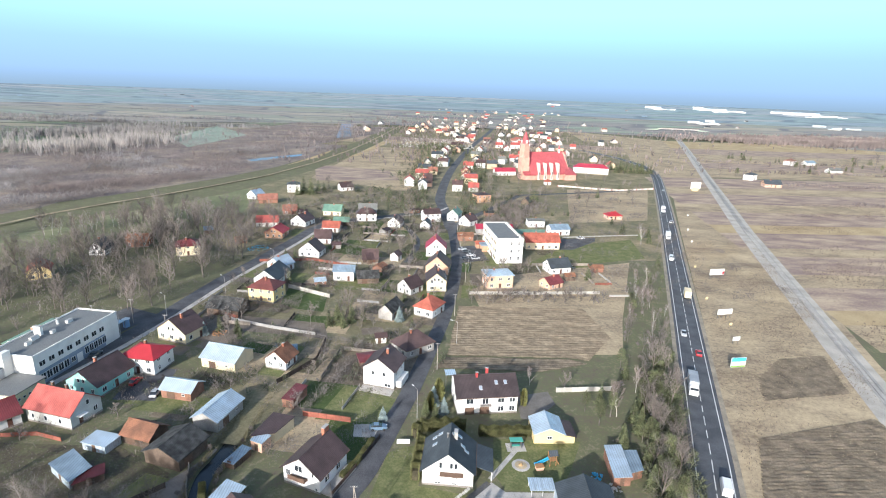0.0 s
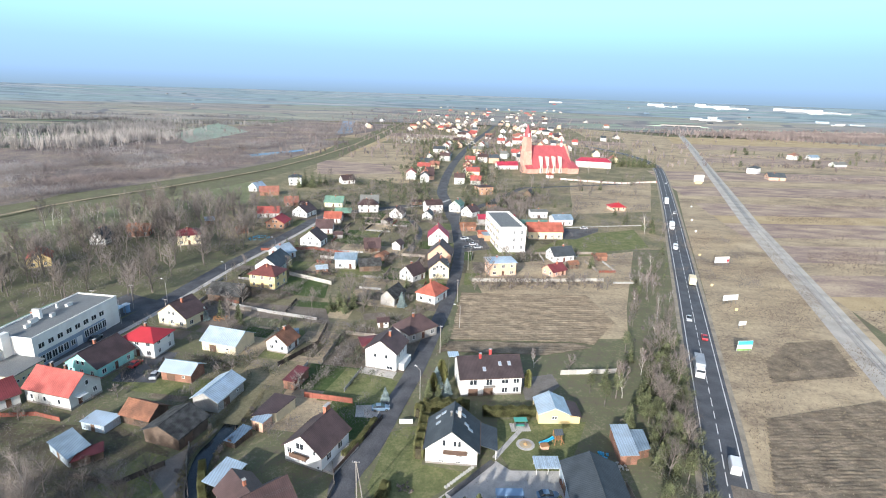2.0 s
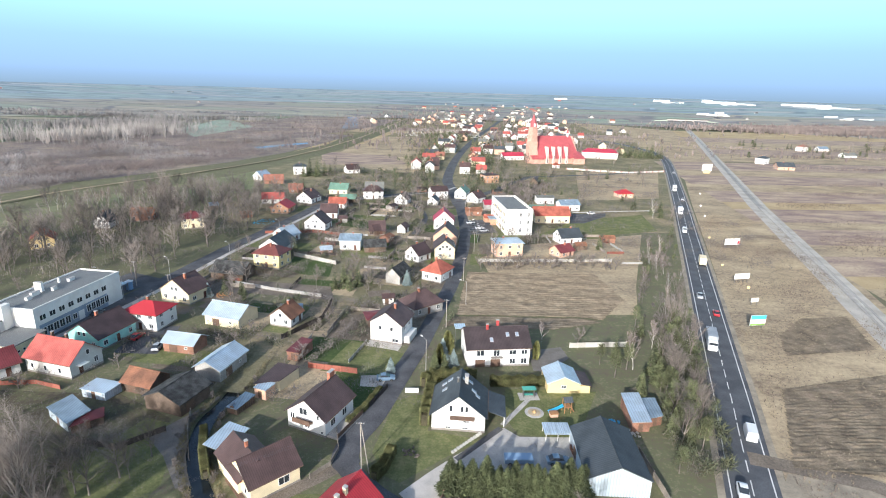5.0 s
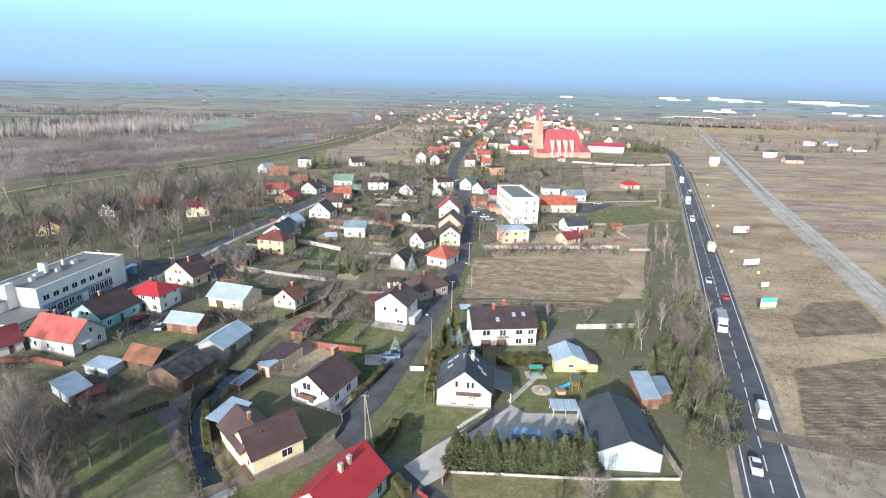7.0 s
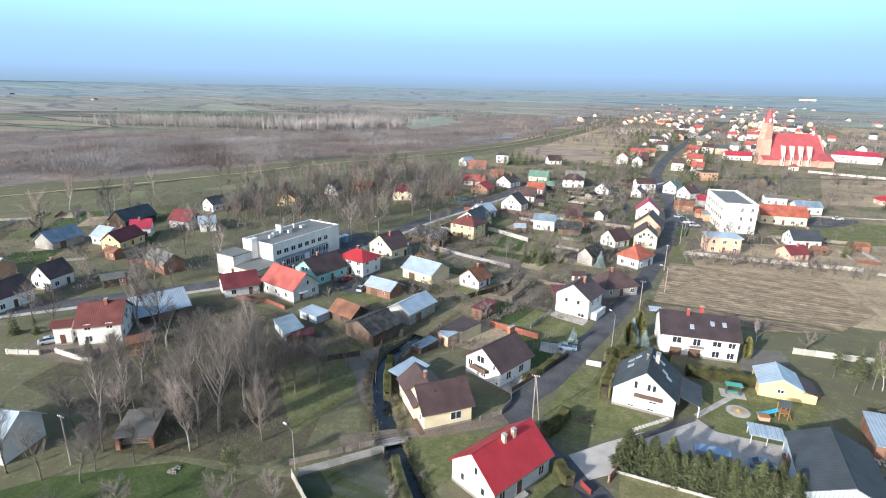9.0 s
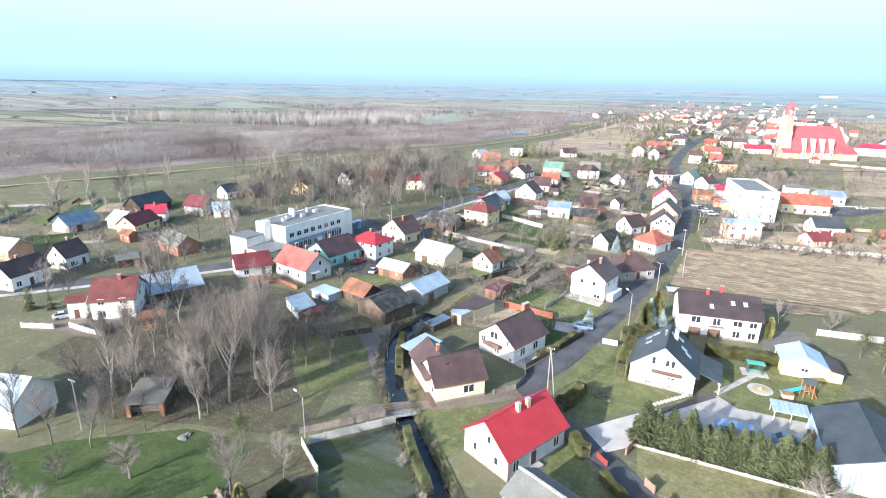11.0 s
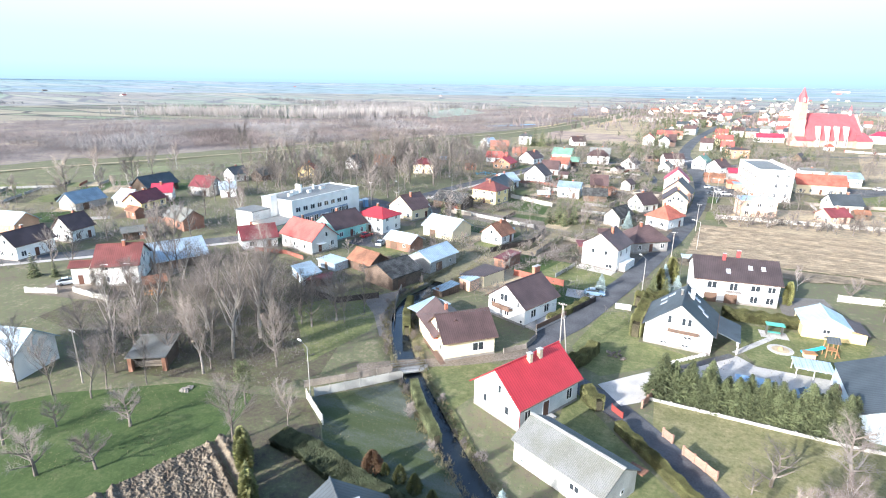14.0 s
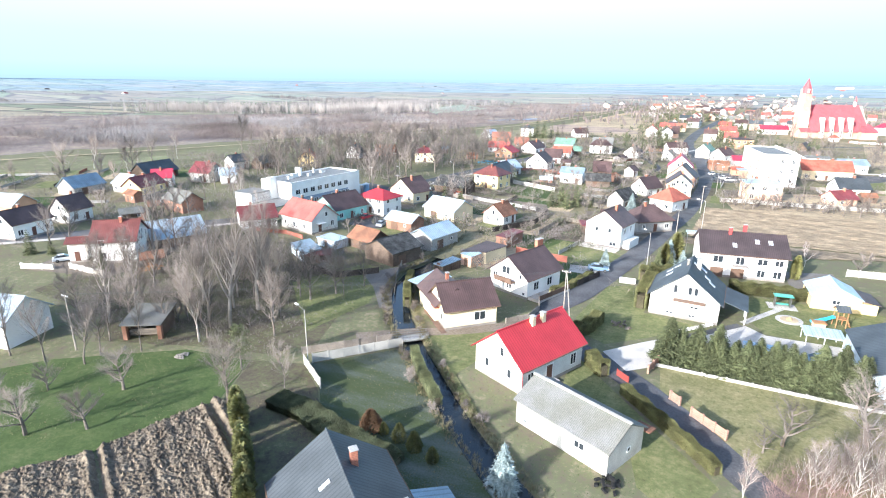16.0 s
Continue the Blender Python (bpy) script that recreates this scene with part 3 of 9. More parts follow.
for a, b in zip(RAIL[1:5], RAIL[2:6]):
    a, b = Vector(a), Vector(b)
    d = (b - a).normalized()
    u = Vector((-d.y, d.x))
    for k in range(int((b - a).length / 0.9)):
        c = a + d * (k * 0.9) + u * -1.0
        slab(bm, [(*(c - u * 1.3 - d * 0.13), 0.2), (*(c + u * 1.3 - d * 0.13), 0.2), (*(c + u * 1.3 + d * 0.13), 0.2), (*(c - u * 1.3 + d * 0.13), 0.2)], 0.15)
tagged(part("sleepers", bm, CONCRETE), "concrete railway sleepers in ballast", "sleepers", kind="stuff")


def strips(x0, y0, along_v, across_v, widths, mats, label, z=0.025):
    """Field strips side by side: from (x0, y0), each as long as along_v, laid out along across_v."""
    a, c = Vector(along_v), Vector(across_v).normalized()
    p = Vector((x0, y0))
    for w, m in zip(widths, mats):
        q = p + c * w
        sheet("field", [p[:], (p + a)[:], (q + a)[:], q[:]], m, label, z)
        p = q


# open land east of the main road: dry meadow, weeds and ploughed strips
sheet("field", [(40, 20), (95, 12), (128, 112), (138, 150), (240, 440), (218, 515), (150, 330), (100, 190), (70, 108)], DRYGRASS, "dry tan meadow between the road and the railway", 0.02)
strips(146, 160, (900, 60), (0.15, 1), [22, 14, 26, 18, 30, 16, 34, 22, 40, 30, 46, 34, 60], [DRYGRASS, STRAW, HEATH, DRYGRASS, HEATH, DRYGRASS, HEATH, STRAW, HEATH, DRYGRASS, HEATH, DRYGRASS, HEATH], "long strip field of dry grass and weeds")
strips(270, 560, (900, 30), (0.3, 1), [80, 60, 110, 90, 160], [DRYGRASS, HEATH, DRYGRASS, HEATH, STRAW], "far strip field of dry grass")
strips(240, 700, (-420, 60), (0.25, 1), [60, 50, 70, 80], [ORCHARD, DRYGRASS, HEATH, ORCHARD], "far field behind the village")
# meadow and fields around the village
sheet("field", [(20, 150), (58, 152), (66, 178), (92, 250), (30, 225), (12, 205)], DRYGRASS, "rough dry meadow beside the main road", 0.02)
sheet("field", [(-105, 240), (112, 255), (190, 478), (226, 600), (222, 720), (260, 1200), (-105, 1150), (-125, 800), (-150, 560), (-180, 450), (-140, 330)], ORCHARD, "dry olive and tan grass round the far village", 0.006)
sheet("field", [(41, 243), (71, 245.5), (102.5, 257.6), (106.8, 294), (84.4, 284), (58, 266)], LAWN, "green playing field behind the school", 0.03)
sheet("field", [(80, 330), (135, 345), (180, 470), (105, 455)], DRYGRASS, "dry meadow in front of the church", 0.02)
sheet("field", [(-330, 90), (-262, 200), (-238, 262), (-227, 302), (-212, 336), (-192, 372), (-172, 416), (-140, 400), (-128, 330), (-176, 262), (-222, 210), (-262, 130)], PASTURE, "dull green pasture below the dike", 0.02)
sheet("field", [(-1190, 60), (-380, 40), (-296, 215), (-262, 300), (-232, 370), (-192, 455), (-168, 530), (-140, 720), (-115, 1150), (-420, 1190), (-420, 700), (-700, 460)], SCRUBFLOOR, "brown scrubland floor along the river", 0.015)
sheet("field", [(-120, 470), (-30, 420), (-12, 560), (25, 800), (-60, 1000), (-100, 900)], DRYGRASS, "pale dry meadow beyond the last gardens", 0.02)
sheet("field", [(-136, 554), (-56, 528), (-40, 473), (-112, 457)], HEATH, "reddish brown fallow field", 0.035)
sheet("field", [(-166, 503), (-144, 578), (-107, 636), (-86, 822), (-118, 830), (-150, 665)], STRAW, "pale tan grass on the river bank", 0.03)
sheet("field", [(-1190, 200), (-700, 330), (-470, 560), (-400, 720), (-330, 1180), (-560, 1100), (-900, 840), (-1120, 520)], RIVERLAND, "green, brown and tan fields beyond the river", 0.018)
sheet("field", [(-398, 775), (-322, 668), (-318, 860), (-440, 1040)], CROP, "bright green winter crop beyond the river", 0.022)
sheet("field", [(216, 512), (240, 440), (372, 826), (440, 1010), (300, 1190), (262, 1200), (224, 720), (232, 650), (228, 600)], DRYGRASS, "dry tan meadow between road and railway farther on", 0.012)
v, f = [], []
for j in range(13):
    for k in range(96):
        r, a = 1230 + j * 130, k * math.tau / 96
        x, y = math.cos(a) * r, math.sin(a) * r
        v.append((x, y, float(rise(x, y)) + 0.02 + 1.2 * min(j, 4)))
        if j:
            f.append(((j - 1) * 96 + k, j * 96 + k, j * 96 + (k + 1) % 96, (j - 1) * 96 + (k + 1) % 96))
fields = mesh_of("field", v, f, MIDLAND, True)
# the outer rings take the bluer, haze-tinted tones
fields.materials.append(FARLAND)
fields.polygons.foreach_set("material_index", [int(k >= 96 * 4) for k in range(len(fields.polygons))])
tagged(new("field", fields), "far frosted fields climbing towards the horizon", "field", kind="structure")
# the river shows between the scrub in two places
sheet("water", [(-205, 560), (-165, 628), (-172, 640), (-215, 575)], WATER, "still blue river reach in the scrub", 0.04, "river")
sheet("water", [(-178, 860), (-160, 900), (-215, 1250), (-240, 1240)], WATER, "still blue river reach in the scrub", 0.04, "river")
ribbon("water", smooth_line(STREAM, 4), 3.4, WATER, "narrow dark stream in a ditch", -0.55, "stream")
ribbon("path", [p[:] for p in DIKE], 2.5, DRYGRASS, "pale trodden path along the dike", 1.36, "path")


# ---------------------------------------------------------------- far haze behind everything
def backdrop():
    r, n = 2750, 96
    v, f = [], []
    for k in range(n + 1):
        a = radians(2 + 169 * k / n)
        for z in (-40, 60, 150, 300, 520, 900):
            v.append((r * math.cos(a), r * math.sin(a), z))
    for k in range(n):
        for j in range(5):
            f.append((k * 6 + j, (k + 1) * 6 + j, (k + 1) * 6 + j + 1, k * 6 + j + 1))
    m = bpy.data.materials.new("horizon_haze")
    m.use_nodes = True
    n_, l = m.node_tree.nodes, m.node_tree.links
    n_.remove(n_["Principled BSDF"])
    g = n_.new("ShaderNodeNewGeometry")
    s = n_.new("ShaderNodeSeparateXYZ")
    mr = n_.new("ShaderNodeMapRange")
    mr.inputs["From Min"].default_value, mr.inputs["From Max"].default_value = -40, 900
    ramp = n_.new("ShaderNodeValToRGB")
    stops = [(0.0, (0.27, 0.37, 0.455)), (1.0, (0.55, 1.0, 1.05)), (0.105, (0.30, 0.42, 0.55)), (0.17, (0.365, 0.54, 0.78)), (0.3, (0.40, 0.63, 0.92)), (0.5, (0.52, 0.93, 1.05))]
    for i, (p, c) in enumerate(stops):
        e = ramp.color_ramp.elements[i] if i < 2 else ramp.color_ramp.elements.new(p)
        e.position, e.color = p, (*c, 1)
    em = n_.new("ShaderNodeEmission")
    l.new(g.outputs["Position"], s.inputs[0])
    l.new(s.outputs[2], mr.inputs[0])
    l.new(mr.outputs[0], ramp.inputs[0])
    l.new(ramp.outputs[0], em.inputs[0])
    l.new(em.outputs[0], n_["Material Output"].inputs[0])
    tagged(new("backdrop", mesh_of("backdrop", v, f, m, True)), "pale blue hazy winter sky at the horizon", "sky", kind="structure")


backdrop()

# ---------------------------------------------------------------- houses
FOOTPRINTS = []
ROOFWORD = {"slate": "slate-grey", "brown": "dark brown", "brownred": "brownish red", "umber": "dark umber", "red": "bright red", "asbestos": "grey corrugated", "coral": "coral red", "maroon": "maroon", "zinc": "pale blue sheet-metal", "rust": "rusty orange",
            "moss": "mossy dark tile", "terracotta": "terracotta", "raspberry": "raspberry red", "orange": "orange tile", "green": "green", "bluegrey": "blue-grey sheet"}
WALLWORD = {"white": "white rendered", "whitewash": "stained whitewashed", "cream": "cream rendered", "yellow": "yellow rendered", "peach": "peach rendered", "teal": "turquoise rendered", "brick": "raw brick",
            "wood": "weathered timber", "concrete": "bare grey", "grey": "pale grey", "metal": "pale blue clad", "orangewall": "orange rendered"}


def window_frame_mesh(w, h):
    """A frame round one or two openings, all of one piece."""
    t, y0, y1 = 0.09, -0.07, 0.02
    xs = [-w / 2, -w / 2 + t, -t / 2, t / 2, w / 2 - t, w / 2] if w > 0.9 else [-w / 2, -w / 2 + t, w / 2 - t, w / 2]
    zs = [0, t, h - t, h]
    holes = {(1, 1), (3, 1)} if w > 0.9 else {(1, 1)}
    bm = bmesh.new()
    v = {(i, j, y): bm.verts.new((x, y, z)) for i, x in enumerate(xs) for j, z in enumerate(zs) for y in (y0, y1)}
    nx, nz = len(xs) - 1, 3
    solid = lambda i, j: 0 <= i < nx and 0 <= j < nz and (i, j) not in holes
    for i in range(nx):
        for j in range(nz):
            if not solid(i, j):
                continue
            bm.faces.new((v[i, j, y0], v[i + 1, j, y0], v[i + 1, j + 1, y0], v[i, j + 1, y0]))
            for di, dj, p, q in ((-1, 0, (i, j + 1), (i, j)), (1, 0, (i + 1, j), (i + 1, j + 1)), (0, -1, (i, j), (i + 1, j)), (0, 1, (i + 1, j + 1), (i, j + 1))):
                if not solid(i + di, j + dj):
                    bm.faces.new((v[*p, y0], v[*p, y1], v[*q, y1], v[*q, y0]))
    return bm


def window(parent, m, w, h, frame_mat=FRAME):
    """A window: a frame with its sill, and its pane as a part of it."""
    if parent.location.length > 190:
        def whole():
            bm = window_frame_mesh(w, h)
            k = len(bm.faces)
            add_box(bm, -w / 2 + 0.05, -0.03, 0.05, w / 2 - 0.05, -0.01, h - 0.05)
            for i, f in enumerate(bm.faces):
                f.material_index = int(i >= k)
            return bm
        me = shared(("far_window", w, h, frame_mat.name), whole, frame_mat)
        if len(me.materials) < 2:
            me.materials.append(GLASS)
        return part("window", me, None, parent, m=m)
    ob = part("window", shared(("window", w, h, frame_mat.name), lambda: window_frame_mesh(w, h), frame_mat), None, parent, m=m)
    part("pane", shared(("pane", w, h), lambda: box(-w / 2 + 0.05, -0.03, 0.05, w / 2 - 0.05, -0.01, h - 0.05), GLASS), None, ob)
    return ob


def door(parent, m, w=1.0, h=2.1, material=DOOR, name="door"):
    d = part(name, shared((name, w, h, material.name), lambda: box(-w / 2, -0.06, 0, w / 2, 0.02, h, 0.015), material), None, parent, m=m)
    if parent.location.length > 130:
        return d
    part("handle", shared(("handle",), lambda: box(-0.07, -0.11, 1.0, 0.07, -0.06, 1.05), STEEL), None, d, m=pose(w * 0.35, 0, 0))
    return d


def chimney(parent, x, y, z0, z1, w=0.6, d=0.6, material=CHIMNEY):
    bm = box(-w / 2, -d / 2, 0, w / 2, d / 2, z1 - z0, 0.02)
    c = part("chimney", bm, material, parent, m=pose(x, y, z0))
    part("chimney_cap", box(-w / 2 - 0.07, -d / 2 - 0.07, z1 - z0 + 0.004, w / 2 + 0.07, d / 2 + 0.07, z1 - z0 + 0.1, 0.02), CAP, c)
    return c


def gable_walls(l, w, he, hr, W, thick=0.0):
    """Walls with gables under a roof whose ridge runs along x: l and w are the wall's half sizes."""
    bm = bmesh.new()
    slope = (hr - he) / (W / 2)
    zt = he + slope * (W / 2 - w) - 0.06
    za = zt + slope * w
    lo = [bm.verts.new(p) for p in ((-l, -w, -0.3), (l, -w, -0.3), (l, w, -0.3), (-l, w, -0.3))]
    hi = [bm.verts.new(p) for p in ((-l, -w, zt), (l, -w, zt), (l, w, zt), (-l, w, zt))]
    r0, r1 = bm.verts.new((-l, 0, za)), bm.verts.new((l, 0, za))
    bm.faces.new((lo[0], lo[1], hi[1], hi[0]))
    bm.faces.new((lo[2], lo[3], hi[3], hi[2]))
    bm.faces.new((lo[1], lo[2], hi[2], r1, hi[1]))
    bm.faces.new((lo[3], lo[0], hi[0], r0, hi[3]))
    bm.faces.new((hi[0], hi[1], r1, r0))
    bm.faces.new((hi[2], hi[3], r0, r1))
    return bm


def wall_place(side, u, z, l, w):
    """The pose of a window on a wall: u along it, z its sill."""
    return {"S": pose(u, -w, z), "N": pose(-u, w, z, 0, 0, 180), "E": pose(l, u, z, 0, 0, 90), "W": pose(-l, -u, z, 0, 0, -90)}[side]


def house(x, y, rot, L, W, he, hr, hip, roof, wall, name="house", windows=None, chimneys=1, label="", plinth=True, ov=0.5, frame_mat=None, door_side="S", category=""):
    """A house or outbuilding whose ridge runs along its own x. windows: (side, along, sill, width, height)."""
    FOOTPRINTS.append((x, y, rot, L, W))
    rng = random.Random(int(x * 31 + y * 17))
    lab = label or f"{WALLWORD[wall]} {name.replace('_', ' ')} with a {ROOFWORD[roof]} {'hipped' if hip == 'h' else 'gabled'} roof"
    h = thing(name, pose(x, y, 0, 0, 0, rot), lab, category or name.replace("_", " "), "village houses" if name == "house" else "outbuildings")
    l, w = L / 2 - ov, W / 2 - ov
    rm, wm = ROOF[roof], WALL[wall]
    fm = frame_mat or (FRAME if wall != "wood" else DARKFRAME)
    shed = name in ("shed", "barn")
    if hip == "h":
        part("wall", box(-l, -w, -0.3, l, w, he + 0.1), wm, h)
        bm = bmesh.new()
        rl = max(L / 2 - W * 0.45, 0.3)
        c = [bm.verts.new(p) for p in ((-L / 2, -W / 2, he), (L / 2, -W / 2, he), (L / 2, W / 2, he), (-L / 2, W / 2, he))]
        lo = [bm.verts.new(p) for p in ((-L / 2, -W / 2, he - 0.2), (L / 2, -W / 2, he - 0.2), (L / 2, W / 2, he - 0.2), (-L / 2, W / 2, he - 0.2))]
        a, b = bm.verts.new((-rl, 0, hr)), bm.verts.new((rl, 0, hr))
        for f in ((c[0], c[1], b, a), (c[1], c[2], b), (c[2], c[3], a, b), (c[3], c[0], a), lo[::-1]):
            bm.faces.new(f)
        for i in range(4):
            bm.faces.new((c[i], lo[i], lo[(i + 1) % 4], c[(i + 1) % 4]))
        part("roof", bm, rm, h)
    else:
        part("wall", gable_walls(l, w, he, hr, W), wm, h)
        r = None
        for s in (-1, 1):
            bm = bmesh.new()
            p = [(-L / 2, s * W / 2, he), (L / 2, s * W / 2, he), (L / 2, 0, hr), (-L / 2, 0, hr)]
            slab(bm, p if s < 0 else p[::-1], 0.16)
            part("roof_slope", bm, rm, h)
        bm = bmesh.new()
        prism(bm, (-L / 2 - 0.02, 0, hr + 0.0), (L / 2 + 0.02, 0, hr + 0.0), 0.13, 0.13, 6)
        part("ridge_cap", bm, rm, h)
    if not shed:
        if plinth:
            part("plinth", box(-l - 0.04, -w - 0.04, -0.3, l + 0.04, w + 0.04, 0.45), PLINTH, h)
        for s in (-1, 1) if math.hypot(x, y) < 200 else ():
            bm = bmesh.new()
            prism(bm, (-L / 2, s * (W / 2 + 0.04), he - 0.06), (L / 2, s * (W / 2 + 0.04), he - 0.06), 0.08, 0.08, 6)
            part("gutter", bm, SOFFIT, h)
    if windows is None:
        windows = []
        rows = [1.0] + ([3.7] if he > 4.4 else [])
        if shed:
            windows = [("S", l * 0.5, 1.2, 0.8, 0.7)] if rng.random() < 0.6 else []
        else:
            for side, half in (("S", l), ("E", w), ("W", w)):
                n = max(1, int(half * 2 / 3.1))
                for z in rows:
                    for k in range(n):
                        u = -half + (k + 0.5) * 2 * half / n
                        if side == door_side and z < 2 and k == n // 2:
                            continue
                        windows.append((side, u, z, 1.3 if rng.random() < 0.6 else 1.0, 1.35))
                if side in "EW" and hip != "h" and hr - he > 2.4:
                    for u in ((-0.8, 0.8) if half > 3.6 else (0.0,)):
                        windows.append((side, u, he + 0.2 if he > 3 else he + 0.1, 0.9, 1.15))
    for side, u, z, a, b in windows:
        window(h, wall_place(side, u, z, l, w), a, b, fm)
    if shed and door_side:
        door(h, wall_place("S", -l * 0.35, 0.02, l, w), 2.2 if W > 6 else 1.1, 2.1, SOFFIT, "door")
    elif not shed and door_side:
        half = l if door_side in "SN" else w
        n = max(1, int(half * 2 / 3.1))
        door(h, wall_place(door_side, -half + (n // 2 + 0.5) * 2 * half / n, 0.3, l, w))
    for k in range(chimneys):
        u = (k + 0.5) / chimneys * 2 - 1 if chimneys > 1 else rng.uniform(-0.5, 0.5)
        cx, cy = u * l * 0.6, rng.uniform(-0.12, 0.12) * W
        chimney(h, cx, cy, hr - (hr - he) * abs(cy) / (W / 2) - 0.6, hr + 0.75)
    return h



# the village
house(-103.0, 105.8, 54, 9.8, 9.0, 2.9, 5.8, "g", "maroon", "white", "house")
house(-89.8, 125.1, 76, 12.5, 11.0, 3.4, 7.0, "g", "brown", "teal", "house")
house(-82.5, 134.8, -9, 11.0, 9.3, 5.0, 7.2, "h", "red", "white", "house")
house(-82.3, 154.4, 71, 9.4, 12.0, 3.7, 7.8, "g", "brown", "cream", "house")
house(-61.6, 138.9, -15, 12.0, 9.7, 3.0, 5.6, "g", "zinc", "cream", "barn", chimneys=0)
house(-66.5, 121.7, -10, 9.4, 6.5, 2.6, 4.3, "g", "zinc", "brick", "barn", chimneys=0)
house(-53.0, 111.7, 77, 11.1, 7.5, 3.0, 5.0, "g", "zinc", "concrete", "barn", chimneys=0)
house(-66.0, 103.1, -16, 8.4, 6.6, 2.3, 4.6, "g", "rust", "wood", "barn", chimneys=0)
house(-56.4, 97.9, 73, 9.3, 10.0, 3.0, 5.2, "g", "moss", "wood", "barn", chimneys=0)
house(-45.9, 138.9, 75, 7.2, 7.6, 2.8, 5.8, "g", "rust", "white", "house")
house(-66.4, 189.0, -12, 11.3, 9.8, 5.4, 8.2, "h", "brownred", "yellow", "house")
house(-75.7, 175.4, -10, 13.0, 9.2, 2.5, 5.6, "g", "moss", "wood", "barn", chimneys=0)
house(-70.3, 207.6, 83, 14.2, 10.8, 3.1, 6.9, "g", "slate", "white", "house")
house(-62.9, 244.6, 80, 9.0, 11.2, 3.3, 7.8, "g", "brown", "white", "house")
house(-62.7, 268.0, 6, 9.2, 9.2, 3.0, 6.9, "g", "brown", "white", "house")
house(-101.5, 297.8, 9, 13.0, 9.0, 3.0, 6.0, "g", "coral", "white", "house")
house(-89.4, 275.6, 86, 11.0, 10.4, 3.3, 6.3, "g", "red", "orangewall", "house")
house(-82.8, 303.0, 74, 11.8, 10.6, 3.2, 7.0, "g", "brown", "white", "house")
house(-70.7, 331.4, -2, 12.3, 9.4, 3.2, 6.6, "g", "green", "cream", "house")
house(-47.8, 318.9, 12, 12.7, 8.0, 5.0, 8.0, "h", "brown", "white", "house")
house(-28.6, 306.9, 80, 10.0, 8.5, 3.0, 6.5, "g", "brown", "white", "house")
house(-115.6, 401.7, 12, 10.0, 9.0, 6.5, 8.5, "h", "slate", "white", "house")
house(-122.4, 361.6, 19, 13.5, 8.4, 2.7, 6.0, "g", "terracotta", "brick", "barn", chimneys=0)
house(-135.0, 374.0, 71, 10.8, 8.0, 3.0, 6.4, "g", "zinc", "white", "house")
house(-78.8, 416.2, 32, 10.9, 9.5, 3.2, 6.8, "g", "brown", "white", "house")
house(-41.4, 213.4, 2, 9.4, 8.2, 4.4, 6.2, "g", "bluegrey", "white", "house")
house(-22.3, 241.9, 69, 5.4, 5.0, 2.6, 4.5, "g", "brown", "white", "shed", chimneys=0)
house(-33.7, 236.7, 35, 6.0, 5.0, 2.4, 4.8, "g", "brown", "wood", "shed", chimneys=0)
house(-3.5, 253.4, 91, 11.0, 10.6, 4.4, 9.2, "g", "raspberry", "white", "house")
house(-1.9, 227.0, 84, 11.0, 11.0, 3.8, 8.6, "g", "brown", "peach", "house")
house(-2.4, 206.2, 94, 10.5, 8.8, 4.5, 8.1, "g", "brown", "cream", "house")
house(-4.2, 179.8, 62, 10.0, 8.6, 3.6, 6.9, "h", "orange", "white", "house")
house(-12.7, 200.8, 54, 8.5, 8.0, 3.0, 6.5, "g", "brown", "white", "house")
house(-18.0, 176.6, 69, 9.4, 6.4, 3.0, 5.8, "g", "moss", "concrete", "barn", chimneys=0)
house(66.7, 301.6, 12, 12.0, 9.6, 3.8, 6.0, "g", "bluegrey", "white", "house")
house(23.3, 211.1, 12, 12.0, 9.0, 6.0, 7.0, "h", "zinc", "peach", "house")
house(52.5, 232.5, 18, 11.0, 9.0, 3.2, 6.5, "g", "slate", "white", "house")
house(46.0, 211.6, 34, 8.4, 7.4, 2.6, 5.0, "g", "maroon", "peach", "house")
house(14.7, 315.7, 52, 9.0, 9.0, 3.5, 7.0, "g", "brown", "white", "house")
house(6.5, 329.6, 76, 12.0, 8.0, 4.0, 7.5, "g", "green", "white", "house")
house(-8.3, 322.5, 21, 11.0, 9.0, 5.5, 8.0, "g", "brown", "white", "house")
house(-10.5, 304.9, 79, 8.0, 6.5, 3.0, 5.5, "g", "slate", "white", "house")
house(27.2, 389.1, 24, 12.0, 10.0, 6.0, 7.0, "h", "brown", "orangewall", "house")
house(59.7, 382.4, 67, 9.0, 7.0, 2.5, 6.0, "g", "brown", "wood", "barn", chimneys=0)
house(112.4, 346.9, 9, 10.7, 8.4, 2.8, 5.0, "h", "red", "peach", "house")
house(-110.6, 72.8, 39, 9.4, 11.0, 4.6, 8.2, "g", "brownred", "white", "house")
house(-148.0, 73.2, 97, 10.6, 7.8, 3.8, 7.0, "g", "brown", "white", "house")
house(-152.0, 87.4, 99, 8.0, 7.4, 3.6, 7.3, "g", "brown", "white", "house")
house(-190.4, 114.0, 96, 12.6, 8.8, 2.6, 6.0, "g", "bluegrey", "concrete", "barn", chimneys=0)
house(-176.5, 84.5, 12, 12.5, 8.5, 3.2, 6.0, "g", "zinc", "orangewall", "barn", chimneys=0)
house(-178.0, 122.8, 1, 7.6, 8.6, 3.2, 6.0, "g", "zinc", "white", "house")
house(-169.8, 122.4, 102, 12.5, 8.2, 3.1, 6.3, "g", "maroon", "yellow", "house")
house(-175.6, 134.6, 41, 7.5, 7.5, 3.6, 6.4, "g", "raspberry", "white", "house")
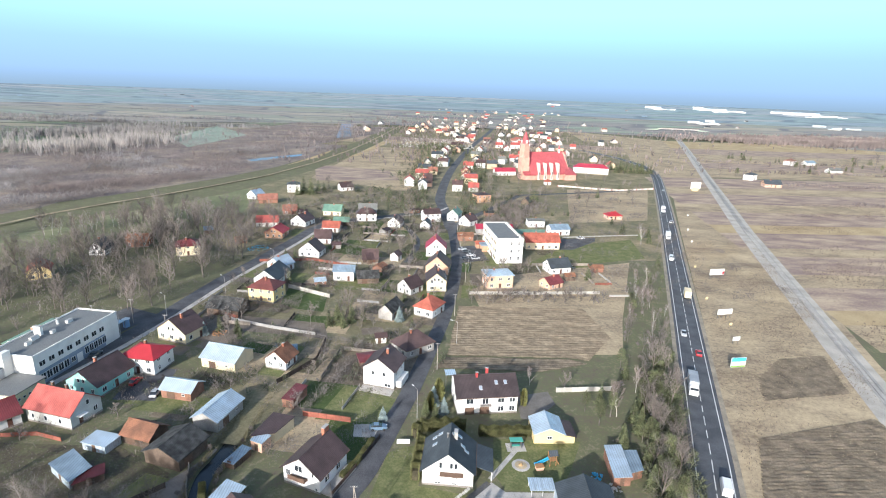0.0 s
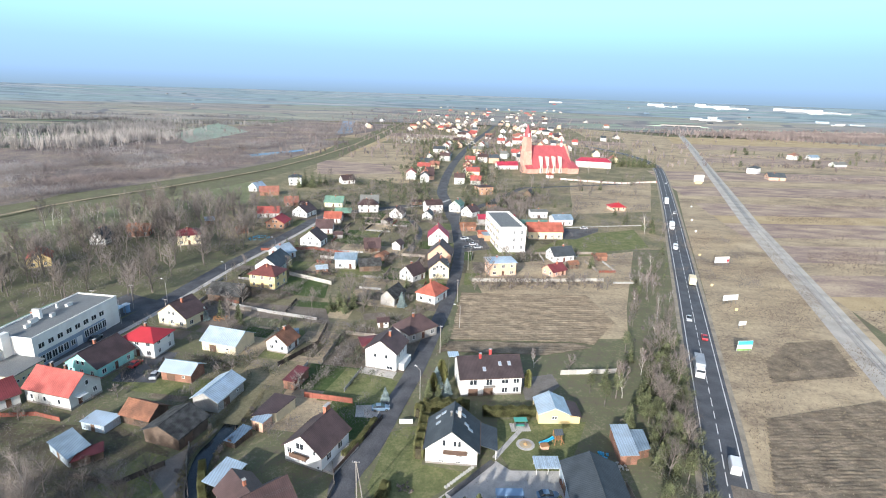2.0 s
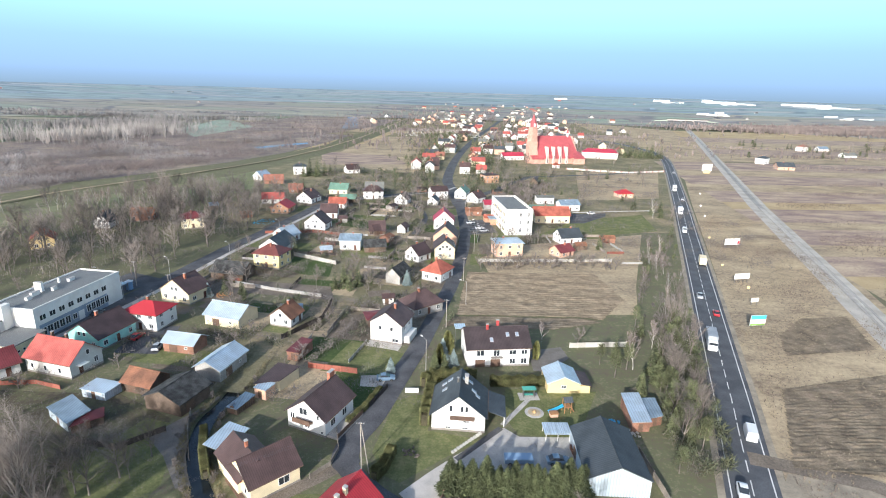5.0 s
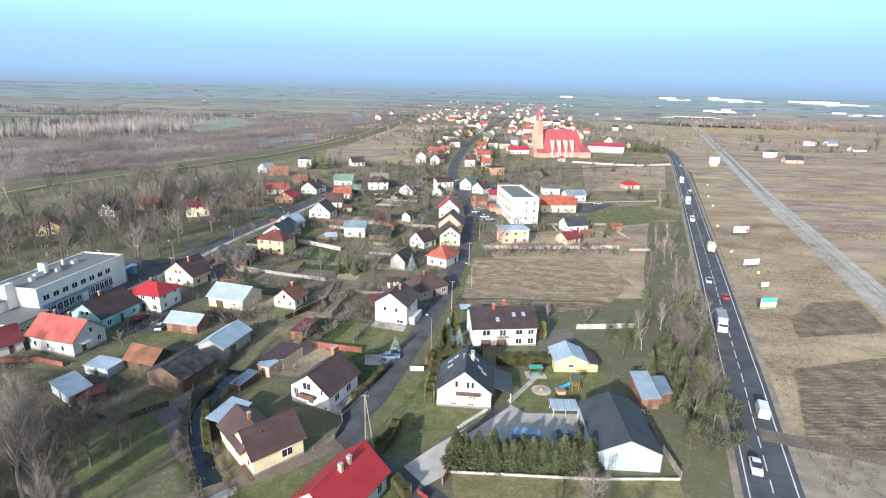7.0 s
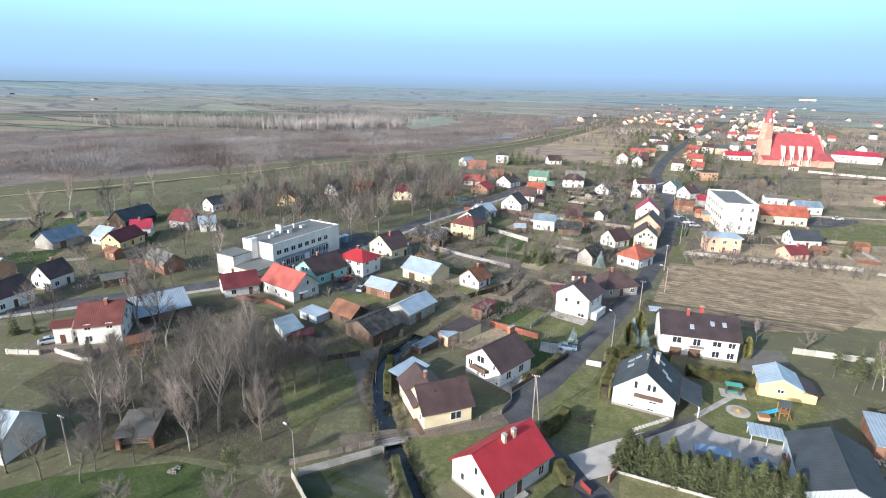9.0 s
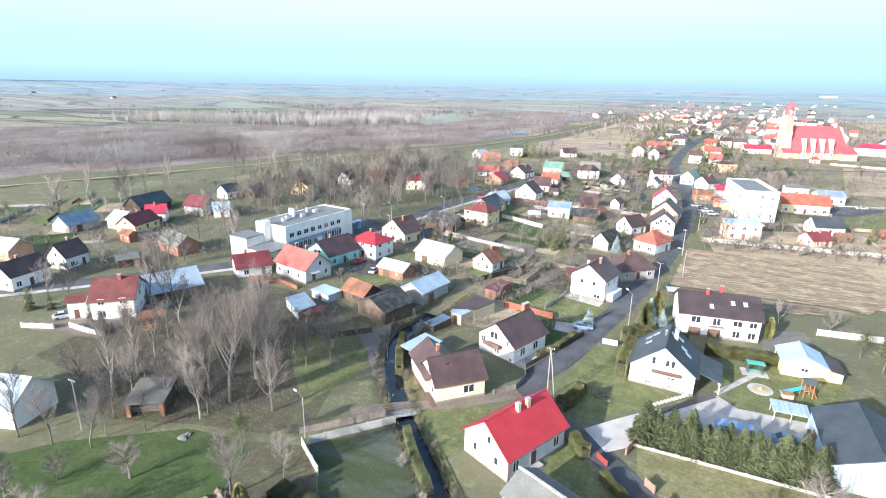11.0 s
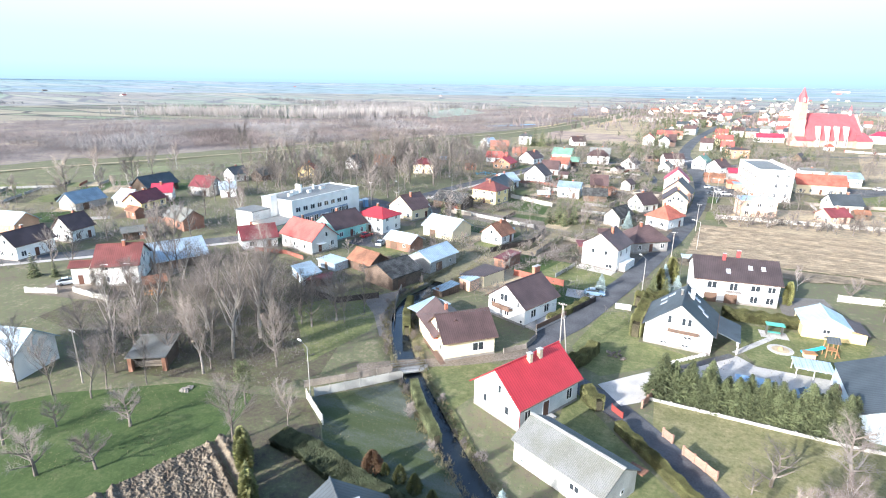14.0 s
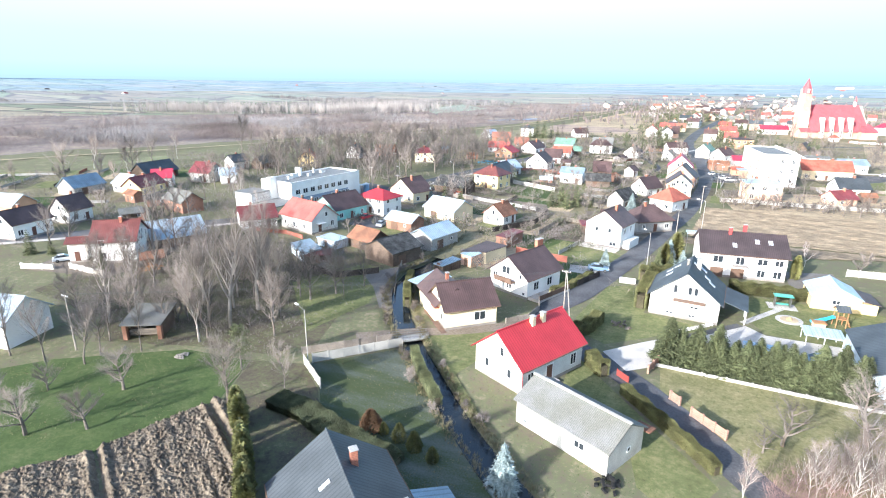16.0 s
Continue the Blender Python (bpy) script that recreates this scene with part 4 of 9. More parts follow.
house(-160.2, 111.6, -4, 5.9, 4.0, 2.7, 3.9, "g", "rust", "brick", "shed", chimneys=0)
house(-194.2, 145.4, 94, 16.0, 9.4, 2.8, 6.8, "g", "slate", "wood", "barn", chimneys=0)
house(-137.0, 111.0, -14, 12.5, 7.4, 3.2, 6.0, "g", "asbestos", "brick", "barn", chimneys=0)
house(-110.4, 86.2, 64, 12.5, 11.0, 2.3, 5.6, "g", "zinc", "wood", "barn", chimneys=0)
house(-91.4, 38.8, 15, 14.0, 8.4, 3.8, 6.8, "g", "zinc", "white", "barn", chimneys=0)
house(-99.2, 71.4, 57, 4.7, 4.0, 2.0, 3.0, "g", "rust", "wood", "shed", chimneys=0)
house(-170.4, 150.0, 4, 10.2, 8.7, 3.8, 7.4, "g", "maroon", "concrete", "house")
house(-160.0, 150.5, 50, 6.5, 7.0, 3.6, 6.0, "g", "zinc", "white", "house")
house(-184.0, 178.5, 82, 8.6, 8.0, 3.6, 6.5, "g", "slate", "white", "house")
house(-176.0, 186.5, 95, 9.8, 6.9, 2.6, 5.5, "g", "asbestos", "wood", "barn", chimneys=0)
house(-163.5, 203.0, 122, 10.9, 9.0, 3.7, 7.2, "g", "orange", "yellow", "house")
house(-158.8, 235.6, 94, 9.0, 8.0, 3.0, 7.2, "g", "slate", "white", "house")
house(-149.8, 251.0, 14, 11.0, 9.0, 3.0, 6.0, "g", "rust", "brick", "house")
house(-120.7, 240.5, 25, 11.0, 10.0, 5.0, 7.5, "h", "maroon", "cream", "house")
house(-127.0, 277.0, 28, 5.0, 5.0, 2.5, 4.0, "g", "bluegrey", "wood", "shed", chimneys=0)
house(-71.3, 222.4, 60, 8.6, 9.4, 3.1, 6.2, "g", "zinc", "white", "house")
house(-97.8, 329.6, 12, 9.0, 8.3, 2.7, 5.8, "g", "terracotta", "brick", "house")
house(-63.0, 290.0, 2, 10.1, 7.8, 2.9, 6.0, "g", "orange", "white", "house")
house(-60.6, 306.6, 4, 9.7, 7.3, 2.4, 4.6, "g", "green", "wood", "barn", chimneys=0)
house(-34.1, 238.4, 11, 7.9, 8.0, 2.0, 6.0, "g", "brown", "wood", "house", chimneys=0)
house(-31.3, 211.4, 12, 9.6, 7.4, 2.4, 4.8, "g", "moss", "wood", "barn", chimneys=0)
house(-48.5, 330.5, 6, 12.0, 8.0, 4.6, 8.2, "g", "asbestos", "white", "house")
house(-138.5, 95.0, 60, 6.0, 4.6, 2.4, 3.6, "g", "asbestos", "wood", "shed", chimneys=0)
house(314.8, 551.3, 41, 13.0, 10.0, 6.0, 8.0, "h", "slate", "white", "house")
house(312.2, 509.4, -6, 16.0, 11.0, 3.2, 7.0, "g", "slate", "peach", "house")
house(446.8, 699.0, 33, 14.0, 11.0, 6.0, 8.5, "h", "terracotta", "white", "house")
house(476.9, 707.5, 15, 16.0, 10.0, 3.0, 6.0, "g", "bluegrey", "white", "house")
house(458.7, 633.6, 14, 18.0, 10.0, 3.0, 6.0, "g", "asbestos", "white", "house")
house(-115.6, 66.8, 39, 4.2, 4.0, 4.2, 5.2, "g", "brownred", "white", "annex", chimneys=0, label="white entrance wing with a brownish red roof")
SKYLIGHT = mat("skylight_frame", (0.5, 0.52, 0.54), 0.4, 0.3, 0.1, bump=0)


def on_slope(h, x, y, W, he, hr, w=0.8, d=1.2, name="skylight"):
    """A skylight lying on a roof slope at x and y of the house's own axes."""
    s = -1 if y < 0 else 1
    ang = math.degrees(math.atan2(hr - he, W / 2))
    z = hr - (hr - he) * abs(y) / (W / 2)
    o = part(name, shared((name, w, d), lambda: box(-w / 2, -d / 2, 0.0, w / 2, d / 2, 0.09, 0.01), SKYLIGHT), None, h, m=pose(x, y, z, -s * ang, 0, 0))
    part("pane", shared((name + "_pane", w, d), lambda: box(-w / 2 + 0.1, -d / 2 + 0.1, 0.091, w / 2 - 0.1, d / 2 - 0.1, 0.1), mat("skylight_glass", (0.35, 0.42, 0.5), 0.08, 0, 0.05, bump=0, spec=0.6)), None, o)


# white house with the slate-grey roof
h = house(2.9, 96.2, 86, 11.0, 11.5, 3.5, 8.1, "g", "slate", "white", "house", chimneys=0, door_side="", label="white gabled house with a slate-grey steel roof",
          windows=[("W", -1.5, 4.3, 0.7, 1.5), ("W", 0.7, 4.3, 0.7, 1.4), ("W", 1.6, 4.3, 0.7, 1.4), ("W", 1.6, 2.0, 1.3, 0.5), ("W", -2.0, 0.5, 1.2, 0.5), ("W", 1.4, 0.5, 1.2, 0.5), ("S", -2, 1.0, 1.4, 1.4), ("N", 2, 1.0, 1.2, 1.4), ("N", -2, 1.0, 1.2, 1.4), ("E", 0, 1.0, 1.4, 1.4)])
part("awning", box(-6.3, -3.2, 3.3, -5.02, 1.6, 3.45), SOFFIT, h, "dark awning over the ground floor")
bm = bmesh.new()
slab(bm, [(-2.6, -9.4, 2.3), (5.2, -9.4, 2.3), (5.2, -5.78, 3.44), (-2.6, -5.78, 3.44)][::-1], 0.12)
bmesh.ops.recalc_face_normals(bm, faces=bm.faces[:])
part("porch_roof", bm, ROOF["slate"], h)
for x in (-2.3, 1.3, 4.9):
    part("porch_post", box(x - 0.1, -9.2, 0, x + 0.1, -9.0, 2.25), WALL["white"], h)
for x, y in ((3.4, 2.2), (3.2, 3.4), (0.8, 3.2), (2.8, -2.0), (0.4, -2.8), (-0.4, -3.6), (2.0, -0.8)):
    on_slope(h, x, y, 11.5, 3.5, 8.1)
chimney(h, 1.6, -1.2, 6.2, 8.7, 1.3, 0.7, WALL["concrete"])
chimney(h, 0.6, 0.5, 7.2, 8.6, 0.35, 0.35, STEEL)
# terraced pair with the brown roof
h = house(11.9, 122.8, 8, 16.4, 11.6, 4.9, 8.3, "g", "umber", "white", "house", chimneys=0, door_side="", label="wide white terraced house with a dark brown roof",
          windows=[("S", -4.6, 3.0, 1.9, 1.5), ("S", -0.6, 2.8, 1.6, 1.7), ("S", 3.4, 3.1, 1.8, 1.3), ("S", 6.3, 3.1, 1.5, 1.3), ("S", 3.4, 0.6, 1.5, 1.5), ("S", 6.3, 0.6, 1.5, 1.5), ("W", -2, 1.2, 1.3, 1.4), ("W", 2, 1.2, 1.3, 1.4), ("E", -2, 3, 1.3, 1.4), ("E", 2, 3, 1.3, 1.4), ("N", -5, 1, 1.3, 1.4), ("N", 5, 1, 1.3, 1.4)])
for x in (-4.6, -0.8):
    door(h, wall_place("S", x, 0, 7.7, 5.3), 2.4, 2.0, SOFFIT, "garage_door")
for x, y in ((-1.6, -3.4), (2.6, -2.2), (5.0, -2.2)):
    on_slope(h, x, y, 11.6, 4.9, 8.3)
chimney(h, -2.2, -0.6, 7.4, 9.2, 0.6, 0.5, CHIMNEY_RED)
chimney(h, 0.6, 0.4, 7.4, 9.8, 0.7, 0.5, CHIMNEY_RED)
part("balcony", box(-2.0, -6.3, 2.6, 0.8, -5.32, 2.78), PLINTH, h, "small balcony slab")
part("solar_panel", box(-9.6, 3.6, 6.2, -6.8, 6.4, 6.35), ROOF["zinc"], h, "blue solar panel", )
for x in (-9.3, -7.1):
    part("solar_post", box(x - 0.06, 4.94, -0.1, x + 0.06, 5.06, 6.19), STEEL, h)
# white house with balcony
h = house(-25.1, 93.8, 68, 10.8, 9.8, 3.7, 7.3, "g", "brown", "white", "house", chimneys=0, door_side="", label="white house with a balcony and brown sheet roof",
          windows=[("W", -0.6, 3.7, 1.9, 1.5), ("W", -3.2, 2.2, 1.1, 1.4), ("W", 0.2, 1.0, 1.2, 1.2), ("W", 2.8, 3.4, 0.6, 1.1), ("W", 3.6, 0.6, 0.6, 0.6), ("S", -2.4, 1.3, 1.5, 1.6), ("S", 1.6, 1.3, 1.5, 1.6), ("N", -2, 1.3, 1.2, 1.4), ("N", 2, 1.3, 1.2, 1.4), ("E", 0, 1.2, 1.4, 1.4)])
part("balcony", box(-6.2, -1.6, 2.5, -4.92, 2.4, 2.68), SOFFIT, h, "brown balcony slab")
part("balcony_rail", box(-6.2, -1.6, 2.684, -6.1, 2.4, 3.45), SOFFIT, h)
part("terrace", box(-4.6, -7.0, -0.1, 4.6, -4.44, 0.5), PAVING, h, "paved terrace along the wall")
part("terrace_rail", box(-4.6, -7.0, 0.504, 4.6, -6.92, 1.4), SOFFIT, h)
chimney(h, 4.2, 0.4, 6.6, 8.6, 1.7, 0.7, CHIMNEY)
# cream house with a cross wing
h = house(-30.2, 75.6, 44, 9.6, 8.6, 3.3, 6.6, "g", "brown", "cream", "house", chimneys=0, door_side="", label="cream house with a brown tiled roof and cross wing",
          windows=[("S", 1.4, 1.1, 2.0, 1.5), ("W", -1.8, 1.2, 1.0, 1.3), ("W", 1.9, 1.0, 0.9, 1.3), ("W", 0.2, 3.6, 0.8, 1.2), ("N", 2, 1, 1.2, 1.4), ("E", 0, 1, 1.2, 1.4)])
part("wing_wall", gable_walls(4.2, 3.3, 3.1, 5.9, 7.4), WALL["cream"], h, m=pose(-1.6, 4.2, 0, 0, 0, 90))
for s in (-1, 1):
    bm = bmesh.new()
    p = [(-5.6, s * 3.7, 3.1), (4.8, s * 3.7, 3.1), (4.8, 0, 5.9), (-5.6, 0, 5.9)]
    slab(bm, p if s < 0 else p[::-1], 0.14)
    part("wing_roof", bm, ROOF["brown"], h, m=pose(-1.6, 4.2, 0, 0, 0, 90))
part("awning", box(-5.2, -0.6, 2.5, -4.32, 1.4, 2.62), ROOF["orange"], h, "small orange awning")
chimney(h, -1.6, 3.4, 5.2, 6.9, 0.5, 0.6, CHIMNEY)
part("apron", box(-5.3, -4.6, -0.1, -4.4, 4.8, 0.12), mat("clinker_paving", (0.2, 0.13, 0.1), 0.9, 0, 0.25, stripes=("Y", 0.3, 0.05)), h, "strip of red paving along the wall")
# white house with the bright red roof
h = house(-15.8, 64.6, 64, 12.8, 9.4, 3.5, 7.3, "g", "red", "white", "house", chimneys=0, door_side="", label="white farmhouse with a bright red sheet-metal roof",
          windows=[("W", 2.0, 1.4, 0.8, 1.3), ("W", -2.0, 1.4, 0.8, 1.3), ("W", 0.6, 3.9, 0.7, 1.3), ("S", -4.4, 1.0, 1.2, 1.7), ("S", 4.0, 1.0, 1.2, 1.7), ("N", -3, 1, 1.1, 1.4), ("N", 3, 1, 1.1, 1.4), ("E", -1.5, 1, 1.1, 1.4), ("E", 1.5, 1, 1.1, 1.4)])
door(h, wall_place("S", -0.8, 0.35, 5.9, 4.2), 1.1, 2.2)
part("door_frame", box(-1.5, -4.24, 0.3, -0.1, -4.202, 2.7), FRAME, h)
part("doorstep", box(-1.8, -5.2, -0.1, 0.3, -4.25, 0.34), PAVING, h)
part("wall_board", box(-5.86, -4.22, 0.46, 5.86, -4.202, 3.4), WALL["grey"], h, "grey boarded front wall")
for x in (-0.4, 1.6):
    chimney(h, x, -0.6, 6.4, 7.9, 0.6, 0.6, WALL["cream"])
bm = bmesh.new()
prism(bm, (-5.98, -4.3, 0), (-5.98, -4.3, 3.5), 0.06, 0.06, 6)
part("downpipe", bm, ROOF["red"], h)
# long whitewashed barn
h = house(-6.9, 52.6, -25, 12.5, 7.0, 2.9, 4.8, "g", "asbestos", "whitewash", "barn", chimneys=0, ov=0.3, label="long whitewashed barn with a grey corrugated roof", door_side="", windows=[("S", -4.6, 0.5, 0.7, 0.4), ("S", 2.6, 1.3, 1.3, 0.9), ("E", 0.5, 1.2, 0.6, 0.6)])
part("block_patch", box(-1.9, -3.23, 0.2, 0.9, -3.202, 2.3), WALL["grey"], h, "patch of bare grey blocks")
part("ridge_flashing", box(-6.3, -0.2, 4.81, 6.3, 0.2, 4.92), WALL["whitewash"], h, "white ridge flashing")
part("lean_to_roof", box(4.6, 3.3, 2.3, 6.6, 4.6, 2.4), ROOF["rust"], h)
# large grey shed by the yard
h = house(29.4, 81.8, -91, 14.6, 11.2, 3.5, 6.0, "g", "slate", "metal", "barn", chimneys=0, ov=0.25, label="large shed with a grey steel roof and pale gable", windows=[])
# slate-roofed house close below
h = house(-20.7, 29.4, -40, 13.6, 11.2, 3.1, 7.1, "g", "slate", "white", "house", chimneys=0, label="white house with a slate-grey roof and brick chimney")
chimney(h, -2.4, 1.3, 5.6, 7.6, 0.6, 0.6, CHIMNEY)
chimney(h, 3.6, 3.6, 4.2, 6.2, 0.9, 0.7, WALL["concrete"])
on_slope(h, -1.0, -1.5, 11.2, 3.1, 7.1, 0.45, 1.1)
bm = bmesh.new()
slab(bm, [(-1.0, 5.7, 3.0), (6.6, 5.7, 3.0), (6.6, 9.4, 2.1), (-1.0, 9.4, 2.1)], 0.14)
part("porch_roof", bm, ROOF["bluegrey"], h)
part("porch_wall", box(-0.6, 5.14, -0.2, 6.2, 9.0, 2.0), WALL["white"], h)
# tall white house on the street, with its stair
h = house(-15.2, 132.2, 75, 9.4, 9.8, 5.5, 8.9, "g", "brown", "white", "house", chimneys=1, door_side="", label="tall white house with a dark roof and side stair",
          windows=[("W", -1.6, 3.6, 0.9, 1.2), ("W", 1.6, 3.6, 0.9, 1.2), ("W", 2.6, 0.6, 1.8, 1.0), ("S", -2, 3.4, 1.0, 1.4), ("S", 1.5, 3.4, 1.0, 1.4), ("N", 0, 3.4, 1.2, 1.4)])
part("stair", box(-2.6, -6.0, -0.1, 3.4, -4.42, 1.9), WALL["white"], h)
part("paving", box(-7.4, -4.6, -0.1, -4.3, 4.6, 0.14), PAVING, h)
h = house(-8.4, 150.5, 41, 11.5, 9.0, 3.1, 6.8, "h", "brown", "concrete", "house", chimneys=1)
house(-20.5, 141, 20, 7, 6, 2.4, 3.0, "h", "maroon", "wood", "shed", chimneys=0, label="open maroon-roofed carport behind the house")
house(-19, 155.5, 15, 4.2, 3.4, 2.2, 3.2, "g", "brown", "white", "shed", chimneys=0)
# long pale grey house with the coral roof
h = house(-89.6, 110.8, -14, 14.0, 9.4, 3.6, 7.4, "g", "coral", "grey", "house", chimneys=0, door_side="", label="long pale grey house with a coral red roof",
          windows=[("S", -4.6, 1.1, 0.9, 1.3), ("S", -0.8, 1.1, 0.9, 1.3), ("S", 3.4, 1.1, 0.9, 1.3), ("E", 2.4, 1.3, 1.1, 1.4), ("E", 0.6, 4.0, 0.9, 1.3), ("N", -2, 1, 1.1, 1.3), ("N", 3, 1, 1.1, 1.3)])
door(h, wall_place("E", -1.6, 0.4, 6.5, 4.2))
part("awning", box(6.5, -2.8, 2.7, 7.9, -0.4, 2.82), FRAME, h)
for x in (-3.0, 1.2):
    chimney(h, x, 0.5, 6.6, 8.3, 0.55, 0.55, SOFFIT)
# yellow outbuilding with a pale blue roof, and its lean-to
h = house(26.2, 109.8, -88, 7.4, 7.6, 2.5, 4.2, "g", "zinc", "yellow", "barn", chimneys=0, ov=0.2, label="yellow outbuilding with a pale blue sheet roof", windows=[("E", 0, 1.2, 1.2, 0.8)])
part("lean_to_wall", box(-2.4, 3.62, -0.2, 3.3, 6.0, 1.85), WALL["yellow"], h)
bm = bmesh.new()
slab(bm, [(-2.7, 6.4, 1.9), (3.6, 6.4, 1.9), (3.6, 3.65, 2.5), (-2.7, 3.65, 2.5)][::-1], 0.1)
bmesh.ops.recalc_face_normals(bm, faces=bm.faces[:])
part("lean_to_roof", bm, ROOF["brown"], h)



# ---------------------------------------------------------------- large buildings
def school():
    s = thing("school", pose(29.5, 258.5, 0, 0, 0, 8), "white three-storey school block with a dark flat roof", "school")
    l, w, h = 6.3, 16.5, 12.0
    FOOTPRINTS.append((29.5, 258.5, 8, 13, 34))
    part("wall", box(-l, -w, -0.3, l, w, h), WALL["white"], s)
    part("roof", box(-l + 0.35, -w + 0.35, h - 0.2, l - 0.35, w - 0.35, h + 0.02), ROOF["bitumen"], s)
    for a in ((-l, -w, l, -w + 0.35), (-l, w - 0.35, l, w), (-l, -w + 0.35, -l + 0.35, w - 0.35), (l - 0.35, -w + 0.35, l, w - 0.35)):
        part("parapet", box(a[0] - 0.05, a[1] - 0.05, h + 0.004, a[2] + 0.05, a[3] + 0.05, h + 0.4), WALL["white"], s)
    for k in range(9):
        chimney(s, l - 1.2, -w + 2.5 + k * 3.4, h, h + 1.1, 0.8, 0.8, WALL["white"])
    yellow = WALL["yellow"]
    for f in range(3):
        for k in range(9):
            window(s, wall_place("W", -w + 2.0 + k * 3.5, 1.2 + f * 3.6, l, w), 2.2, 1.7)
            if k % 2:
                part("panel", shared(("panel",), lambda: box(-0.5, -0.04, 0, 0.5, 0.02, 1.7), yellow), None, s, "yellow wall panel", wall_place("W", -w + 3.75 + k * 3.5, 1.2 + f * 3.6, l, w))
        for u in (0.6, 4.3):
            window(s, wall_place("S", u, 1.6 + f * 3.6, l, w), 1.0, 1.9)
    door(s, wall_place("W", 6.2, 0, l, w), 1.8, 2.3)
    part("entrance_canopy", box(-l - 3.5, 2.5, 3.0, -l - 0.02, 9, 3.35), ROOF["bluegrey"], s, "blue-grey entrance roof")
    part("entrance_wall", box(-l - 3.0, 3.0, 0, -l - 0.02, 3.3, 2.99), WALL["orangewall"], s)
    part("entrance_wall", box(-l - 3.0, 8.4, 0, -l - 0.02, 8.7, 2.99), WALL["orangewall"], s)


school()
house(51.5, 272, 6, 19, 11, 4.2, 8.0, "g", "orange", "cream", "house", chimneys=2, label="long cream school annex with an orange tile roof")
house(29, 300, 5, 22, 9, 3.2, 5.0, "g", "raspberry", "concrete", "barn", chimneys=0)
house(45, 291, 5, 24, 8, 3.4, 4.6, "g", "green", "concrete", "barn", chimneys=0, label="long low building with a dark green roof")
house(56.0, 318.5, 6, 11, 8, 4.2, 5.0, "g", "asbestos", "white", "house")
house(12, 282, 8, 9, 6, 2.6, 4.2, "g", "rust", "brick", "shed", chimneys=0)
house(20, 268, 10, 7, 5, 2.4, 3.6, "g", "orange", "orangewall", "shed", chimneys=0)


def clinic():
    """The long white building with flat roofs beside the village road."""
    ax = math.degrees(math.atan2(152.3 - 122.4, -101.2 + 104.9))
    c = thing("public_building", pose(-104.9, 122.4, 0, 0, 0, ax), "long white two-storey public building with a flat roof", "public building")
    L, D, h = 30.2, 13.0, 8.6
    FOOTPRINTS.append((-110, 138, ax, 32, 15))
    band = mat("blue_grey_plinth_render", (0.30, 0.36, 0.45), 0.85, 0, 0.15)
    part("wall", box(0, 0, -0.3, L, D, h), WALL["white"], c)
    part("roof", box(0.4, 0.4, h - 0.3, L - 0.4, D - 0.4, h + 0.012), ROOF["bitumen"], c)
    for a in ((-0.05, -0.05, L + 0.05, 0.35), (-0.05, D - 0.35, L + 0.05, D + 0.05), (-0.05, 0.35, 0.3, D - 0.35), (L - 0.3, 0.35, L + 0.05, D - 0.35)):
        part("parapet", box(a[0], a[1], h + 0.004, a[2], a[3], h + 0.35), WALL["white"], c)
    part("ground_floor_band", box(1.0, -0.06, -0.2, L - 6, 0.02, 4.0), band, c, "blue-grey ground-floor wall band")
    for k in range(8):
        window(c, pose(2.4 + k * 3.0, 0, 5.1), 1.9, 1.5)
    for k in range(5):
        window(c, pose(2.0 + k * 1.9, -0.06, 0.9), 1.7, 2.2)
    for k in range(5):
        window(c, pose(17.0 + k * 1.7, -0.06, 1.3), 1.5, 2.2)
    door(c, pose(14.3, -0.06, 0.2), 2.0, 2.6, FRAME)
    window(c, pose(12.0, -0.06, 1.2), 1.5, 1.6)
    for x, y, a, b, z in ((9, 8, 2.6, 0.8, 1.1), (12, 9.5, 0.9, 2.2, 2.6), (13.6, 6.5, 1.4, 0.8, 0.9), (6, 7, 1.5, 0.8, 0.9), (21, 8, 2.0, 0.9, 0.8), (19, 10, 0.5, 0.5, 1.5)):
        chimney(c, x, y, h, h + z, a, b, WALL["white"])
    part("stair_tower", box(-2.4, 6.2, -0.2, -0.02, 7.6, 10.2), WALL["white"], c, "white chimney tower")
    part("side_wing", box(-9, 6.8, -0.2, -2.42, D + 1, 6.2), WALL["white"], c, "lower white side wing")
    part("side_wing_roof", box(-9.2, 6.6, 6.204, -2.3, D + 1.2, 6.5), ROOF["bitumen"], c)
    g = thing("garage", pose(-104.9, 122.4, 0, 0, 0, ax), "cream garage block with a dark flat roof", "garage")
    part("wall", box(-9.5, -3.0, -0.2, -0.6, 5.9, 3.6), WALL["cream"], g)
    part("roof", box(-9.9, -3.4, 3.604, -0.2, 6.1, 3.85), ROOF["bitumen"], g)
    door(g, pose(-0.6, 1.4, 0, 0, 0, 90), 3.0, 2.6, SOFFIT)
    for k in range(4):
        window(g, pose(-8.3 + k * 1.5, -3.0, 1.5), 0.8, 0.7)
    p = thing("shelter", pose(-104.9, 122.4, 0, 0, 0, ax), "pale blue steel shelter beside the public building", "shelter")
    part("roof", box(L + 1, 2.4, 2.8, L + 6, 6, 2.95), ROOF["zinc"], p)
    for x, y in ((1.2, 2.6), (5.8, 2.6), (1.2, 5.8), (5.8, 5.8)):
        part("post", box(L + x - 0.06, y - 0.06, 0, L + x + 0.06, y + 0.06, 2.79), STEEL, p)


clinic()
house(-121, 146, 84, 18, 8, 4.5, 6.0, "h", "green", "concrete", "house", chimneys=1, label="grey house with a faded green sheet roof")


